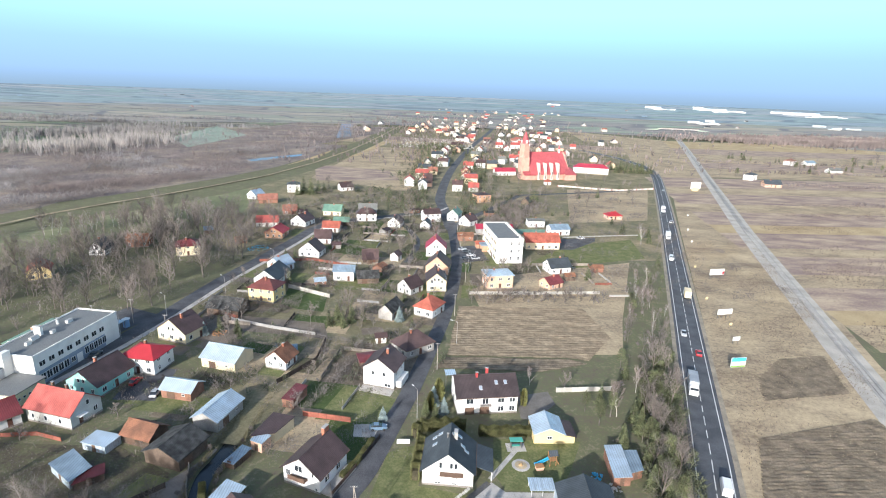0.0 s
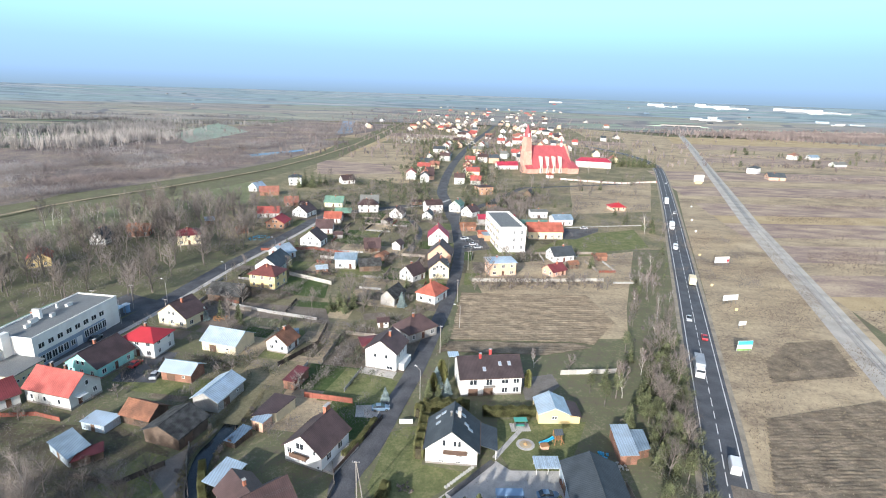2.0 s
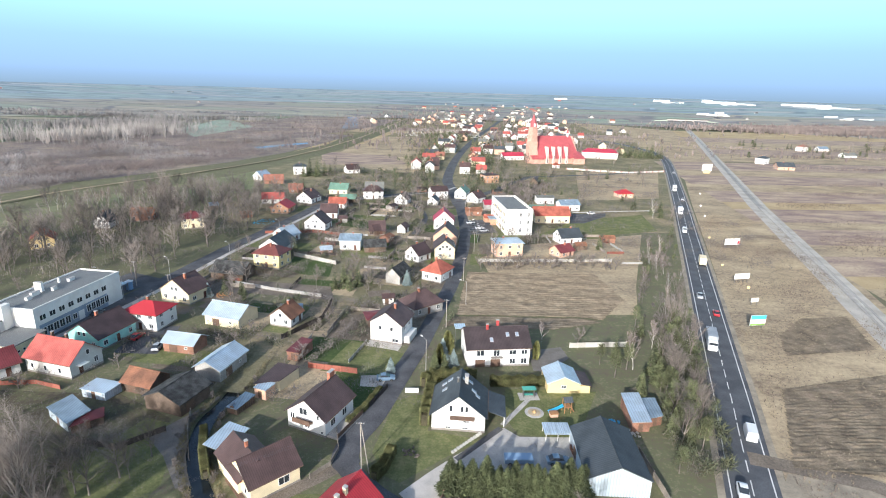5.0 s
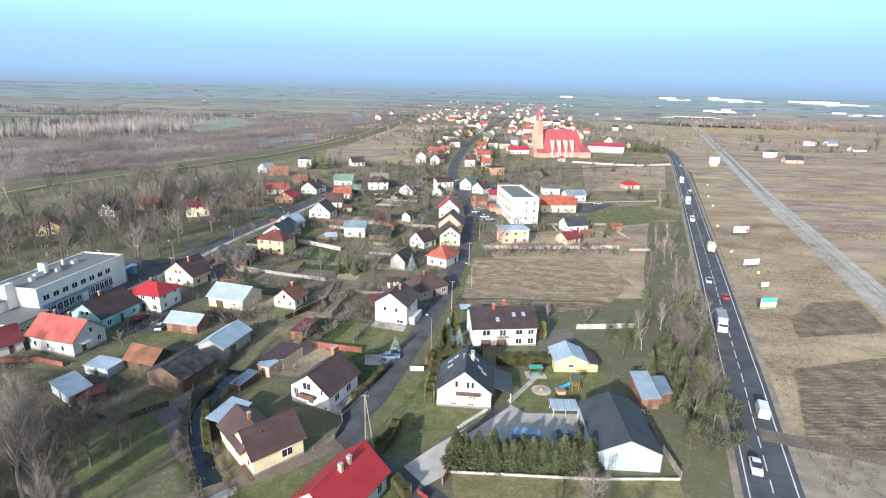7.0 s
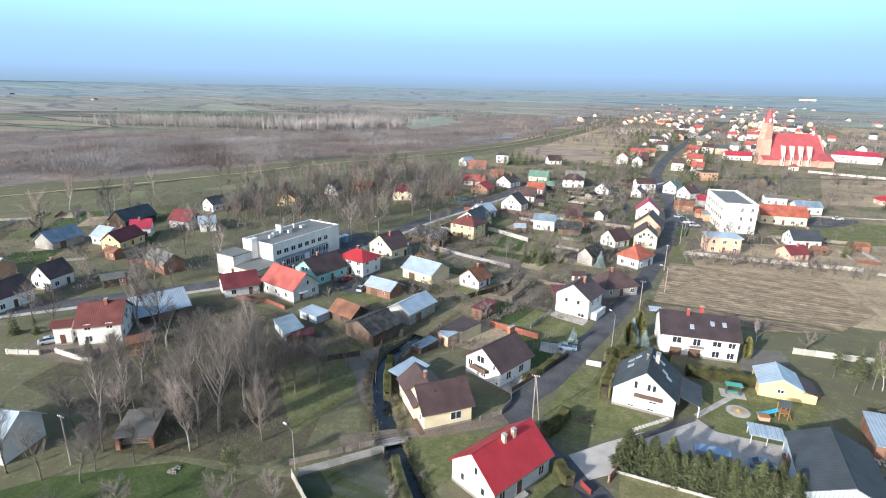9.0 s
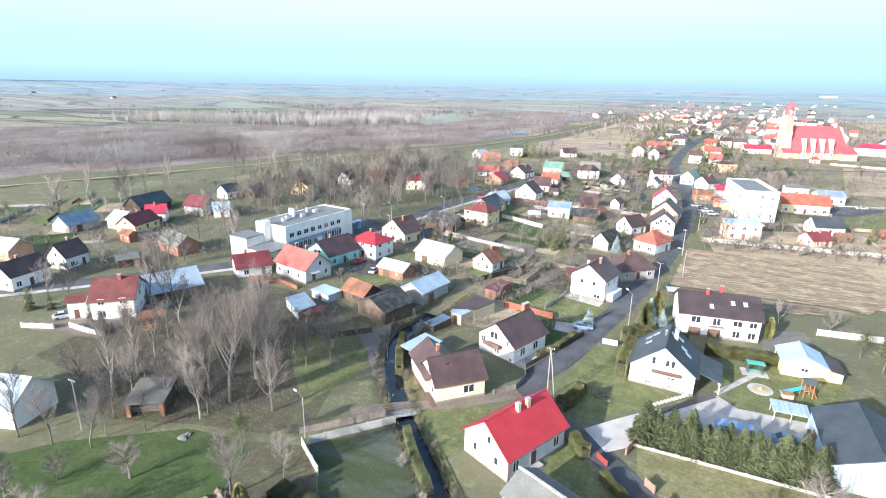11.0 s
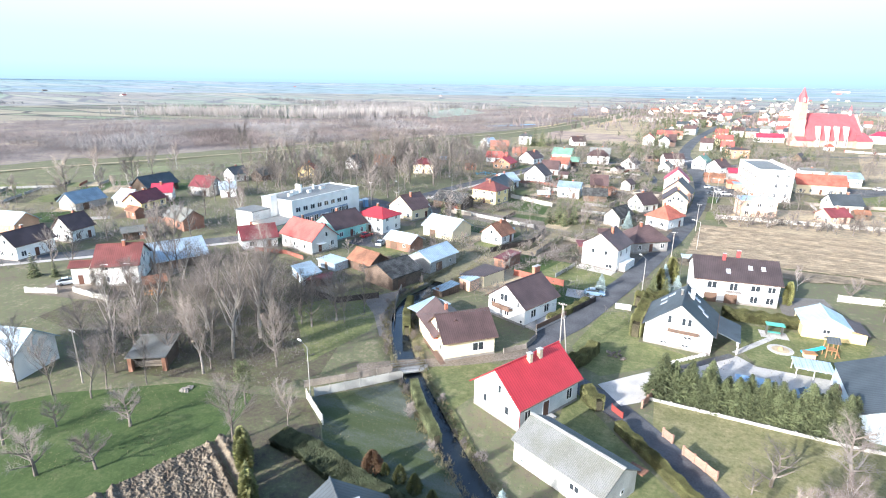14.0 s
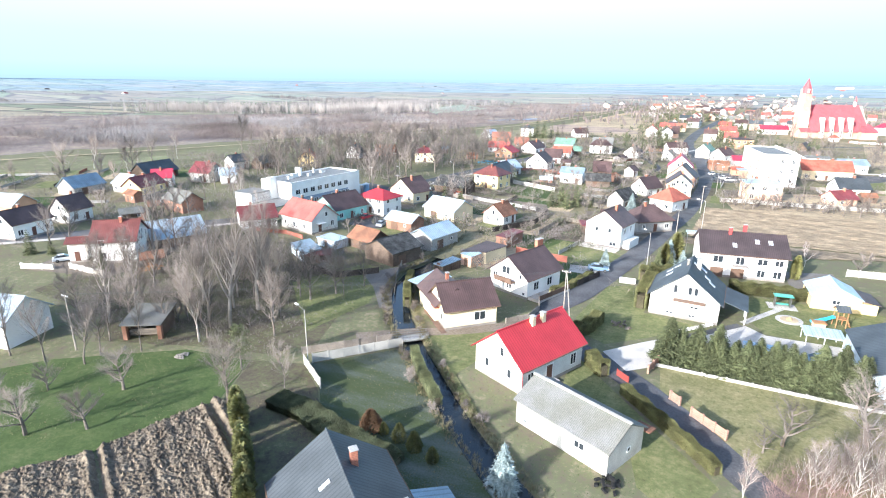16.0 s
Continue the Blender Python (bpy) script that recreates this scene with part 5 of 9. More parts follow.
def church():
    FOOTPRINTS.append((95, 512, 14, 60, 34))
    pink = mat("salmon_brick", (0.64, 0.38, 0.30), 0.85, 0, 0.15, stripes=("Z", 0.3, 0.03))
    roof = mat("church_red_roof", (0.43, 0.10, 0.11), 0.5, 0, 0.12, stripes=("X", 0.6, 0.04))
    white = WALL["white"]
    pale = mat("pale_salmon_render", (0.72, 0.60, 0.54), 0.85, 0, 0.1)
    c = thing("church", pose(74, 509, 0, 0, 0, 14), "salmon brick church with a steep red roof and tall tower", "church")
    part("nave_wall", gable_walls(19.5, 15.8, 5.2, 24.2, 34.4), pink, c, m=pose(25, 8, 0))
    for s in (-1, 1):
        bm = bmesh.new()
        p = [(-20.5, s * 17.2, 5.4), (20, s * 17.2, 5.4), (17, 0, 24.6), (-20.5, 0, 24.6)]
        slab(bm, p if s < 0 else p[::-1], 0.4)
        part("nave_roof", bm, roof, c, m=pose(25, 8, 0))
    part("end_wall", box(38, -13, -0.3, 49, -1, 5.4), pink, c)
    bm = bmesh.new()
    slab(bm, [(37.5, -13.5, 5.4), (49.5, -13.5, 5.4), (48.5, -1, 10.5), (41, -1, 12.5)], 0.3)
    part("end_roof", bm, roof, c)
    for x in (12.5, 19, 25.5, 32):
        bm = bmesh.new()
        pts = [(x - 1.1, -10.2, 0.2), (x + 1.1, -10.2, 0.2), (x + 0.9, -10.2, 6.0), (x, -10.2, 15.6), (x - 0.9, -10.2, 6.0)]
        f = [bm.verts.new(p) for p in pts]
        k = [bm.verts.new((p[0], p[1] + 9.0, p[2])) for p in pts]
        bm.faces.new(f)
        bm.faces.new(k[::-1])
        for i in range(5):
            bm.faces.new((f[i], k[i], k[(i + 1) % 5], f[(i + 1) % 5]))
        part("gable_bay", bm, pale, c, "pale pointed window bay")
        w = part("bay_window", box(x - 0.3, -10.26, 1.0, x + 0.3, -10.18, 7.5), GLASS, c)
    part("tower", box(-4, -4, -0.3, 4, 4, 20), pink, c)
    bm = bmesh.new()
    prism(bm, (0, 0, 20), (0, 0, 33), 4.9, 3.9, 4)
    part("tower_shaft", bm, pink, c, m=pose(0, 0, 0, 0, 0, 20))
    bm = bmesh.new()
    prism(bm, (0, 0, 33.02), (0, 0, 37), 3.6, 3.0, 8)
    part("belfry", bm, roof, c)
    bm = bmesh.new()
    prism(bm, (0, 0, 37.02), (0, 0, 44.5), 3.2, 0.1, 8)
    part("spire", bm, roof, c)
    for a in range(4):
        part("belfry_opening", box(-0.7, -3.75, 33.5, 0.7, -3.3, 36.4), white, c, m=pose(0, 0, 0, 0, 0, a * 90))
    bm = bmesh.new()
    for p in (((4.3, -3, 0), (4.3, -3, 23)), ):
        slab(bm, [(4.02, -3.8, 12), (4.4, -3.8, 12), (4.4, 6, 23), (4.02, 6, 23)], 11.8)
    part("front_gable", bm, white, c, "white front gable beside the tower")
    bm = bmesh.new()
    prism(bm, (39, 8, 23.5), (39, 8, 27), 1.1, 1.0, 8)
    part("ridge_turret", bm, white, c)
    bm = bmesh.new()
    prism(bm, (39, 8, 27.02), (39, 8, 31.5), 1.3, 0.05, 8)
    part("turret_spire", bm, roof, c)
    part("porch", box(-2, -9.5, -0.3, 9, -4.05, 4.6), pink, c)
    bm = bmesh.new()
    slab(bm, [(-2.5, -10, 4.6), (9.5, -10, 4.6), (9.5, -4.02, 7.4), (-2.5, -4.02, 7.4)], 0.3)
    part("porch_roof", bm, roof, c)


church()
house(58, 526, 14, 22, 9, 4.2, 7.4, "g", "raspberry", "white", "house", label="low white parish wing with a raspberry red roof")
house(152, 560, -12, 36, 12, 6.5, 10, "h", "raspberry", "white", "house", chimneys=3, label="large white rectory with a red hipped roof")
house(92, 478, 14, 6, 6, 2.8, 5, "h", "orange", "white", "shed", chimneys=0, label="small white chapel with an orange roof")
WALLCAP = mat("pale_wall", (0.62, 0.58, 0.52), 0.9, 0, 0.2)


def fence_panels(line, name, label, height, material, step=2.2, post=0.14, thick=0.06, gap=0.08, post_mat=None, group="fences"):
    """A fence of posts and single panels along a line."""
    pts = [Vector(p) for p in line]
    f = thing(name, pose(pts[0].x, pts[0].y, 0), label, "fence", group)
    pm = shared((name + "_post", height, post, (post_mat or material).name), lambda: box(-post / 2, -post / 2, -0.3, post / 2, post / 2, height + 0.12, 0.01), post_mat or material)
    o = pts[0]
    for a, b in zip(pts, pts[1:]):
        d = b - a
        n = max(1, round(d.length / step))
        w = d.length / n - post
        me = shared((name + "_panel", height, round(w, 2), material.name), lambda: box(post / 2 + 0.005, -thick / 2, gap, post / 2 + w - 0.005, thick / 2, height), material)
        rz = math.degrees(math.atan2(d.y, d.x))
        for k in range(n + 1):
            p = a + d * (k / n) - o
            z = max(float(relief(a.x + d.x * k / n, a.y + d.y * k / n)), -0.4)
            part("post", pm, None, f, m=pose(p.x, p.y, z, 0, 0, rz))
            if k < n:
                part("panel", me, None, f, m=pose(p.x, p.y, z, 0, 0, rz))
    return f


fence_panels([(100, 470), (122, 462), (150, 456), (185, 470)], "churchyard_wall", "pale churchyard wall with red-topped pillars", 1.4, WALLCAP, 6.0, 0.5, 0.2, 0.0, CHIMNEY_RED)


# ---------------------------------------------------------------- far village and works
def far_house(x, y, rot, L, W, he, hr, roof, wall):
    """A far house: walls, two roof slopes, windows and a chimney."""
    h = thing("house", pose(x, y, float(rise(x, y)), 0, 0, rot), f"far {WALLWORD[wall]} house with a {ROOFWORD[roof]} roof", "house", "far village houses")
    part("wall", shared(("fw", L, W, he, hr, wall), lambda: gable_walls(L / 2 - 0.4, W / 2 - 0.4, he, hr, W), WALL[wall]), None, h)
    def make():
        bm = bmesh.new()
        for s in (-1, 1):
            p = [(-L / 2, s * W / 2, he), (L / 2, s * W / 2, he), (L / 2, 0, hr), (-L / 2, 0, hr)]
            slab(bm, p if s < 0 else p[::-1], 0.2)
        return bm
    part("roof", shared(("fr", L, W, he, hr, roof), make, ROOF[roof]), None, h)
    if y > 760:
        return
    part("chimney", shared(("fc",), lambda: box(-0.4, -0.4, -1, 0.4, 0.4, 1), CHIMNEY), None, h, m=pose(L * 0.2, 0, hr))
    pm = shared(("fp",), lambda: box(-0.6, -0.05, 0, 0.6, 0.02, 1.4), GLASS)
    for u in (-L * 0.25, L * 0.25):
        part("window", pm, None, h, m=wall_place("S", u, 1.1, L / 2 - 0.4, W / 2 - 0.4))
    part("window", pm, None, h, m=wall_place("S", 0, he + 0.1 if he > 4.5 else 1.1, L / 2 - 0.4, W / 2 - 0.4))


def near_line(line, x, y):
    return float(along(line, np.array(x), np.array(y)))


def blocked(x, y, r=1.5, roads=True):
    """Whether a thing of that radius would stand in a house, on a road or in the water."""
    for hx, hy, rot, L, W in FOOTPRINTS:
        dx, dy = x - hx, y - hy
        if abs(dx) + abs(dy) > 60:
            continue
        c, s = math.cos(radians(rot)), math.sin(radians(rot))
        if abs(dx * c + dy * s) < L / 2 + r and abs(-dx * s + dy * c) < W / 2 + r:
            return True
    if not roads:
        return False
    return near_line(HIGHWAY, x, y) < 6.5 + r or near_line(STREET, x, y) < 3 + r or near_line(LEFTROAD, x, y) < 6 + r or near_line(STREAM, x, y) < 2 + r or near_line([Vector(p) for p in RAIL], x, y) < 9 + r


def free_many(x, y, r):
    """Which of many points are clear of houses, roads and water."""
    ok = (along(STREET, x, y) > 3 + r) & (along(LEFTROAD, x, y) > 5 + r) & (along(STREAM, x, y) > 2 + r)
    for hx, hy, rot, L, W in FOOTPRINTS:
        c, s = math.cos(radians(rot)), math.sin(radians(rot))
        dx, dy = x - hx, y - hy
        ok &= ~((np.abs(dx * c + dy * s) < L / 2 + r) & (np.abs(-dx * s + dy * c) < W / 2 + r))
    return ok


rng = random.Random(5)
FARSTREET = [p for p in STREET if p.y > 380]
count = 0
while count < 185:
    k = rng.random() ** 1.15 * (len(FARSTREET) - 2)
    p = FARSTREET[int(k)].lerp(FARSTREET[int(k) + 1], k % 1)
    d = (FARSTREET[int(k) + 1] - FARSTREET[int(k)]).normalized()
    off = rng.choice((-1, 1)) * (11 + abs(rng.gauss(0, 1)) * (30 if p.y < 620 else 95))
    x, y = p.x - d.y * off, p.y + d.x * off
    if y < 430 or blocked(x, y, 5) or (x > 30 and x < 140 and 440 < y < 560) or (x < p.x - 30 and y < 950) or y > 2300:
        continue
    FOOTPRINTS.append((x, y, 0, 13, 13))
    L, W = rng.choice(((11, 9), (12, 10), (9, 8), (14, 10)))
    he, hr = rng.choice(((3.3, 7.0), (5.6, 8.8), (4.2, 8.0)))
    far_house(x, y, math.degrees(math.atan2(d.y, d.x)) + rng.choice((0, 90)) + rng.uniform(-8, 8), L, W, he, hr,
              rng.choice(("coral", "brown", "slate", "slate", "coral", "terracotta", "brown", "asbestos")), rng.choice(("white", "grey", "whitewash", "grey", "cream", "peach")))
    count += 1
for k in range(18):
    x, y = rng.choice(((rng.uniform(-1500, -500), rng.uniform(1350, 2200)), (rng.uniform(300, 900), rng.uniform(1200, 2300)), (rng.uniform(-2000, -1000), rng.uniform(700, 1500))))
    L, W = rng.choice(((11, 9), (14, 10)))
    far_house(x, y, rng.uniform(0, 180), L, W, 4.2, 8.0, rng.choice(("coral", "brown", "slate", "bluegrey")), rng.choice(("grey", "whitewash", "concrete")))


def hall(x, y, rot, L, W, h, wall, roof):
    b = thing("factory_hall", pose(x, y, float(rise(x, y)) + 0.4, 0, 0, rot), "long pale factory hall with a low roof far across the fields", "factory hall", "factory halls")
    part("wall", box(-L / 2, -W / 2, -6, L / 2, W / 2, h), wall, b)
    part("roof", box(-L / 2 - 0.5, -W / 2 - 0.5, h + 0.004, L / 2 + 0.5, W / 2 + 0.5, h + 0.9), roof, b)
    for k in range(int(L / 14)):
        part("gate", shared(("hall_gate",), lambda: box(-2.5, -0.1, 0, 2.5, 0.05, 5), GATE), None, b, m=pose(-L / 2 + 8 + k * 14, -W / 2, 0))


WHITECLAD = mat("white_cladding", (0.66, 0.68, 0.7), 0.5, 0, 0.06)
for x, y, rot, L, W, h, wl in ((1040, 2180, -25, 105, 40, 8, WHITECLAD), (1090, 2100, -28, 60, 30, 6, WALL["metal"]), (1010, 2230, -25, 40, 20, 11, WALL["metal"]),
                               (1275, 1990, -32, 110, 40, 9, WHITECLAD), (1300, 1900, -34, 70, 24, 6, WALL["metal"]), (1240, 2060, -32, 60, 30, 8, WALL["grey"]),
                               (840, 2260, -22, 60, 30, 8, WHITECLAD), (700, 1560, -20, 30, 14, 6, WHITECLAD), (760, 1590, -20, 24, 12, 7, WALL["metal"]), (1010, 1490, -30, 30, 14, 6, WALL["metal"]), (440, 2300, -10, 50, 20, 7, WALL["grey"])):
    hall(x, y, rot, L, W, h * 1.3, wl, ROOF["zinc"])
rw = random.Random(77)
for cx, cy, sx, sy, n in ((1060, 2150, 70, 45, 9), (1280, 1960, 60, 60, 8), (850, 2240, 45, 40, 6), (740, 1580, 36, 16, 5), (1020, 1480, 40, 16, 5)):
    for k in range(n):
        hall(cx + rw.uniform(-1, 1) * sx, cy - 50 - rw.uniform(0, 1) * sy, rw.choice((-25, -30, 62)), rw.uniform(14, 34), rw.uniform(9, 16), rw.uniform(4, 8), rw.choice((WHITECLAD, WALL["metal"], WALL["grey"])), rw.choice((ROOF["zinc"], WALL["metal"])))


def overpass():
    b = thing("road_bridge", pose(560, 1325, 0, 0, 0, -12), "pale concrete road bridge over the railway", "bridge")
    part("deck", box(-45, -5, 6.2, 45, 5, 7.6), CONCRETE, b)
    for x in (-14, 14):
        part("pier", box(x - 1.2, -4, 0, x + 1.2, 4, 6.19), CONCRETE, b)
    for s in (-1, 1):
        bm = bmesh.new()
        v = [bm.verts.new(p) for p in ((s * 45, -5, 7.5), (s * 45, 5, 7.5), (s * 45, 9, 0), (s * 45, -9, 0), (s * 120, -5, 0.2), (s * 120, 5, 0.2))]
        for f in ((0, 1, 5, 4), (0, 3, 2, 1), (0, 4, 3), (1, 2, 5)):
            bm.faces.new([v[i] for i in f])
        part("embankment", bm, CROP, b)
    for y in (-5, 5):
        part("railing", box(-45, y - 0.1, 7.61, 45, y + 0.1, 8.6), STEEL, b)


overpass()


# ---------------------------------------------------------------- trees
PALEBARK = mat("pale_grey_bark", (0.29, 0.265, 0.24), 0.95, 0, 0.3, 2, 10, 0.3, object_random=0.15)


class Soup:
    """Gathers verts and faces fast."""

    def __init__(self):
        self.v, self.f = [], []

    def bar(self, a, b, ra, rb, sides=4):
        d = b - a
        if d.length < 1e-6:
            return
        d = d.normalized()
        u = d.orthogonal().normalized()
        w = d.cross(u)
        i = len(self.v)
        for c, r in ((a, ra), (b, rb)):
            for k in range(sides):
                t = k * math.tau / sides
                self.v.append(c + u * (math.cos(t) * r) + w * (math.sin(t) * r))
        for k in range(sides):
            j = (k + 1) % sides
            self.f.append((i + k, i + j, i + sides + j, i + sides + k))

    def blade(self, a, b, w, side):
        i = len(self.v)
        self.v += [a - side * w, a + side * w, b]
        self.f.append((i, i + 1, i + 2))

    def mesh(self, name, material):
        return mesh_of(name, self.v, self.f, material)


def rand_dir(r, d, spread):
    v = Vector((r.gauss(0, 1), r.gauss(0, 1), r.gauss(0, 1))).normalized()
    return (d + v * spread).normalized()


def bare_tree(name, seed, height, trunk_r, crown_start, limbs, spread, up, bark, twig, twigs=8, sub=5, lean=0.05, fat=1.0):
    """A leafless tree: a tapered trunk, limbs that fork, and fine twigs. Returns the trunk's and the crown's mesh."""
    r = random.Random(seed)
    wood, fine = Soup(), Soup()
    p, d = Vector((0, 0, -0.2)), Vector((r.gauss(0, lean), r.gauss(0, lean), 1)).normalized()
    n = 7
    spine = [p]
    for k in range(n):
        q = p + d * height * 0.86 / n
        ra, rb = trunk_r * (1 - k / n) ** 0.8 + 0.03, trunk_r * (1 - (k + 1) / n) ** 0.8 + 0.03
        wood.bar(p, q, ra, rb, 6)
        p = q
        spine.append(p)
        d = (d + Vector((r.gauss(0, 0.09), r.gauss(0, 0.09), 0.05))).normalized()
    for i in range(limbs):
        h = crown_start + (1 - crown_start) * (i + r.random()) / limbs
        k = min(int(h * n), n - 1)
        a = spine[k].lerp(spine[k + 1], h * n - k)
        ang = i * 2.4 + r.uniform(-0.4, 0.4)
        out = Vector((math.cos(ang), math.sin(ang), 0))
        d = (out * spread + Vector((0, 0, up + h * 0.5))).normalized()
        length = height * (0.56 - 0.3 * h) * r.uniform(0.75, 1.25) * (0.7 + spread * 0.3)
        rad = trunk_r * (0.55 - 0.35 * h) + 0.02
        segs = 4
        for s in range(segs):
            b = a + d * length / segs
            wood.bar(a, b, rad * (1 - s / segs) + 0.012, rad * (1 - (s + 1) / segs) + 0.012, 4)
            for _ in range(sub if s else max(1, sub - 3)):
                c0 = a.lerp(b, r.random())
                dd = rand_dir(r, d + Vector((0, 0, 0.35)), 0.75)
                ln = length * r.uniform(0.25, 0.55) * (1 - s * 0.1)
                c1 = c0 + dd * ln * 0.55
                c2 = c1 + rand_dir(r, dd + Vector((0, 0, 0.2)), 0.35) * ln * 0.5
                fine.blade(c0, c1, 0.022 * fat, dd.orthogonal().normalized())
                fine.blade(c0.lerp(c1, 0.7), c2, 0.016 * fat, dd.orthogonal().normalized())
                for _ in range(twigs):
                    t0 = c0.lerp(c2, r.uniform(0.15, 1.0))
                    td = rand_dir(r, dd + Vector((0, 0, 0.15)), 1.0)
                    fine.blade(t0, t0 + td * r.uniform(0.45, 1.25) * (0.55 + height / 18), 0.014 * fat, td.orthogonal().normalized())
            a = b
            d = rand_dir(r, d + Vector((0, 0, 0.12)), 0.22)
    return wood.mesh(name + "_trunk", bark), fine.mesh(name + "_crown", twig)


def conifer(name, seed, height, radius, needle, start=0.04, whorls=26, per=11, droop=0.25, tufts=4):
    """A spruce: a trunk and whorls of drooping boughs, each of many needle tufts."""
    r = random.Random(seed)
    wood, fine = Soup(), Soup()
    wood.bar(Vector((0, 0, -0.2)), Vector((0, 0, height * 0.95)), 0.05 + height * 0.014, 0.02, 6)
    for k in range(whorls):
        h = start + (0.97 - start) * k / whorls
        rad = radius * (1 - h) ** 0.85 + 0.12
        m = max(5, int(per * (0.5 + 0.6 * (1 - h))))
        for j in range(m):
            a = j * math.tau / m + k * 0.7 + r.uniform(-0.2, 0.2)
            out = Vector((math.cos(a), math.sin(a), 0))
            ln = rad * r.uniform(0.75, 1.12)
            base = Vector((0, 0, height * h))
            side = Vector((-out.y, out.x, 0))
            thin = 4 / tufts
            for s in range(tufts):
                t0 = 0.1 + s * 0.8 / tufts
                t1 = t0 + 0.15 + 0.2 * thin
                z = lambda t: -droop * ln * t + 0.12 * ln * t * t
                p0 = base + out * ln * t0 + Vector((0, 0, z(t0) + r.uniform(-0.05, 0.05)))
                p1 = base + out * ln * min(t1, 1.05) + side * r.uniform(-0.3, 0.3) * ln + Vector((0, 0, z(t1) - r.uniform(0.0, 0.18)))
                fine.blade(p0, p1, (0.13 * ln * (1.1 - s * 0.15 * thin) + 0.05) * thin ** 0.7, (side + Vector((0, 0, r.uniform(-0.6, 0.6)))).normalized())
                fine.blade(p0 + Vector((0, 0, 0.08)), p1 + side * r.uniform(-0.35, 0.35) * ln + Vector((0, 0, r.uniform(-0.1, 0.2))), (0.1 * ln + 0.04) * thin ** 0.7, (side * 0.6 + Vector((0, 0, r.uniform(-1, 1)))).normalized())
    fine.blade(Vector((0, 0, height * 0.93)), Vector((0, 0, height * 1.02)), 0.05, Vector((1, 0, 0)))
    return wood.mesh(name + "_trunk", BARK), fine.mesh(name + "_crown", needle)


def pine(name, seed, height):
    r = random.Random(seed)
    wood, fine = Soup(), Soup()
    wood.bar(Vector((0, 0, -0.2)), Vector((r.gauss(0, 0.2), r.gauss(0, 0.2), height * 0.95)), 0.17, 0.04, 6)
    for k in range(26):
        h = 0.38 + 0.6 * k / 26
        a = k * 2.4
        ln = height * 0.24 * (1.1 - h) ** 0.5 * r.uniform(0.7, 1.2)
        b = Vector((0, 0, height * h))
        e = b + Vector((math.cos(a) * ln, math.sin(a) * ln, ln * 0.35))
        wood.bar(b, e, 0.04, 0.015, 3)
        for _ in range(34):
            c = b.lerp(e, r.uniform(0.35, 1.1)) + Vector((r.gauss(0, 0.28), r.gauss(0, 0.28), r.gauss(0, 0.2)))
            dd = rand_dir(r, Vector((0, 0, 0.5)), 1)
            fine.blade(c, c + dd * r.uniform(0.3, 0.6), 0.1, dd.orthogonal().normalized())
    return wood.mesh(name + "_trunk", BARK), fine.mesh(name + "_crown", NEEDLE)


def leafy(name, seed, shape, count, size, material, up=0.6):
    """A clipped or dense evergreen: leaf tufts all through the outer skin of a shape. shape(r) gives a point and its outward way."""
    r = random.Random(seed)
    fine = Soup()
    for _ in range(count):
        p, nrm = shape(r)
        dd = rand_dir(r, nrm + Vector((0, 0, up)), 0.55)
        s = size * r.uniform(0.6, 1.4)
        fine.blade(p - nrm * s * 0.4, p + dd * s, s * 0.42, rand_dir(r, dd.orthogonal(), 0.5))
    return fine.mesh(name, material)


def column(h, rad, tip=0.55):
    def at(r):
        z = r.random() ** 0.85
        w = rad * min(1.0, 0.75 + z * 0.8) * (1 - max(0, z - tip) / (1 - tip)) ** 0.6
        a = r.uniform(0, math.tau)
        n = Vector((math.cos(a), math.sin(a), 0))
        return n * w * r.uniform(0.55, 1.0) + Vector((0, 0, z * h)), n
    return at


def place(name, kinds, x, y, s, rz, label, category, group):
    """A tree made of its trunk and crown meshes, standing on the ground."""
    t = thing(name, pose(x, y, min(0.0, float(relief(x, y))), 0, 0, rz) @ Matrix.Diagonal((s, s, s, 1)), label, category, group)
    part("trunk", kinds[0], None, t)
    part("crown", kinds[1], None, t)
    return t


def stand(name, seed, n, *a, **k):
    """Tree meshes in two degrees of fineness: near ones, and far ones with fewer, thicker twigs."""
    height, trunk, start, limbs, spread, up, bark, twig, twigs, sub = a
    return ([bare_tree(name, seed + i, *a, fat=0.68, **k) for i in range(n)],
            [bare_tree(name + "_far", seed + i, height, trunk, start, max(7, limbs - 3), spread, up, bark, twig, max(5, twigs // 3), max(3, sub - 1), fat=2.3, **k) for i in range(n)])


PARK = stand("park_tree", 10, 4, 13, 0.24, 0.26, 15, 0.95, 0.75, BARK, TWIG, 14, 5)
TALL = stand("high_tree", 17, 3, 18.5, 0.28, 0.3, 17, 0.6, 1.0, PALEBARK, TWIG, 16, 5)
FRUIT = stand("fruit_tree", 30, 4, 5.4, 0.18, 0.22, 12, 1.15, 0.55, BARK, TWIG, 10, 4, lean=0.14)
BIRCHES = stand("birch", 50, 3, 11.5, 0.085, 0.25, 14, 0.6, 0.85, BIRCH, BIRCHTWIG, 14, 4)
POPLAR = stand("tall_tree", 70, 3, 12.5, 0.15, 0.3, 13, 0.7, 0.9, BARK, TWIG, 15, 4)
SHRUB = stand("shrub", 90, 3, 2.6, 0.04, 0.05, 11, 0.9, 0.7, TWIG, TWIG, 11, 3, lean=0.2)
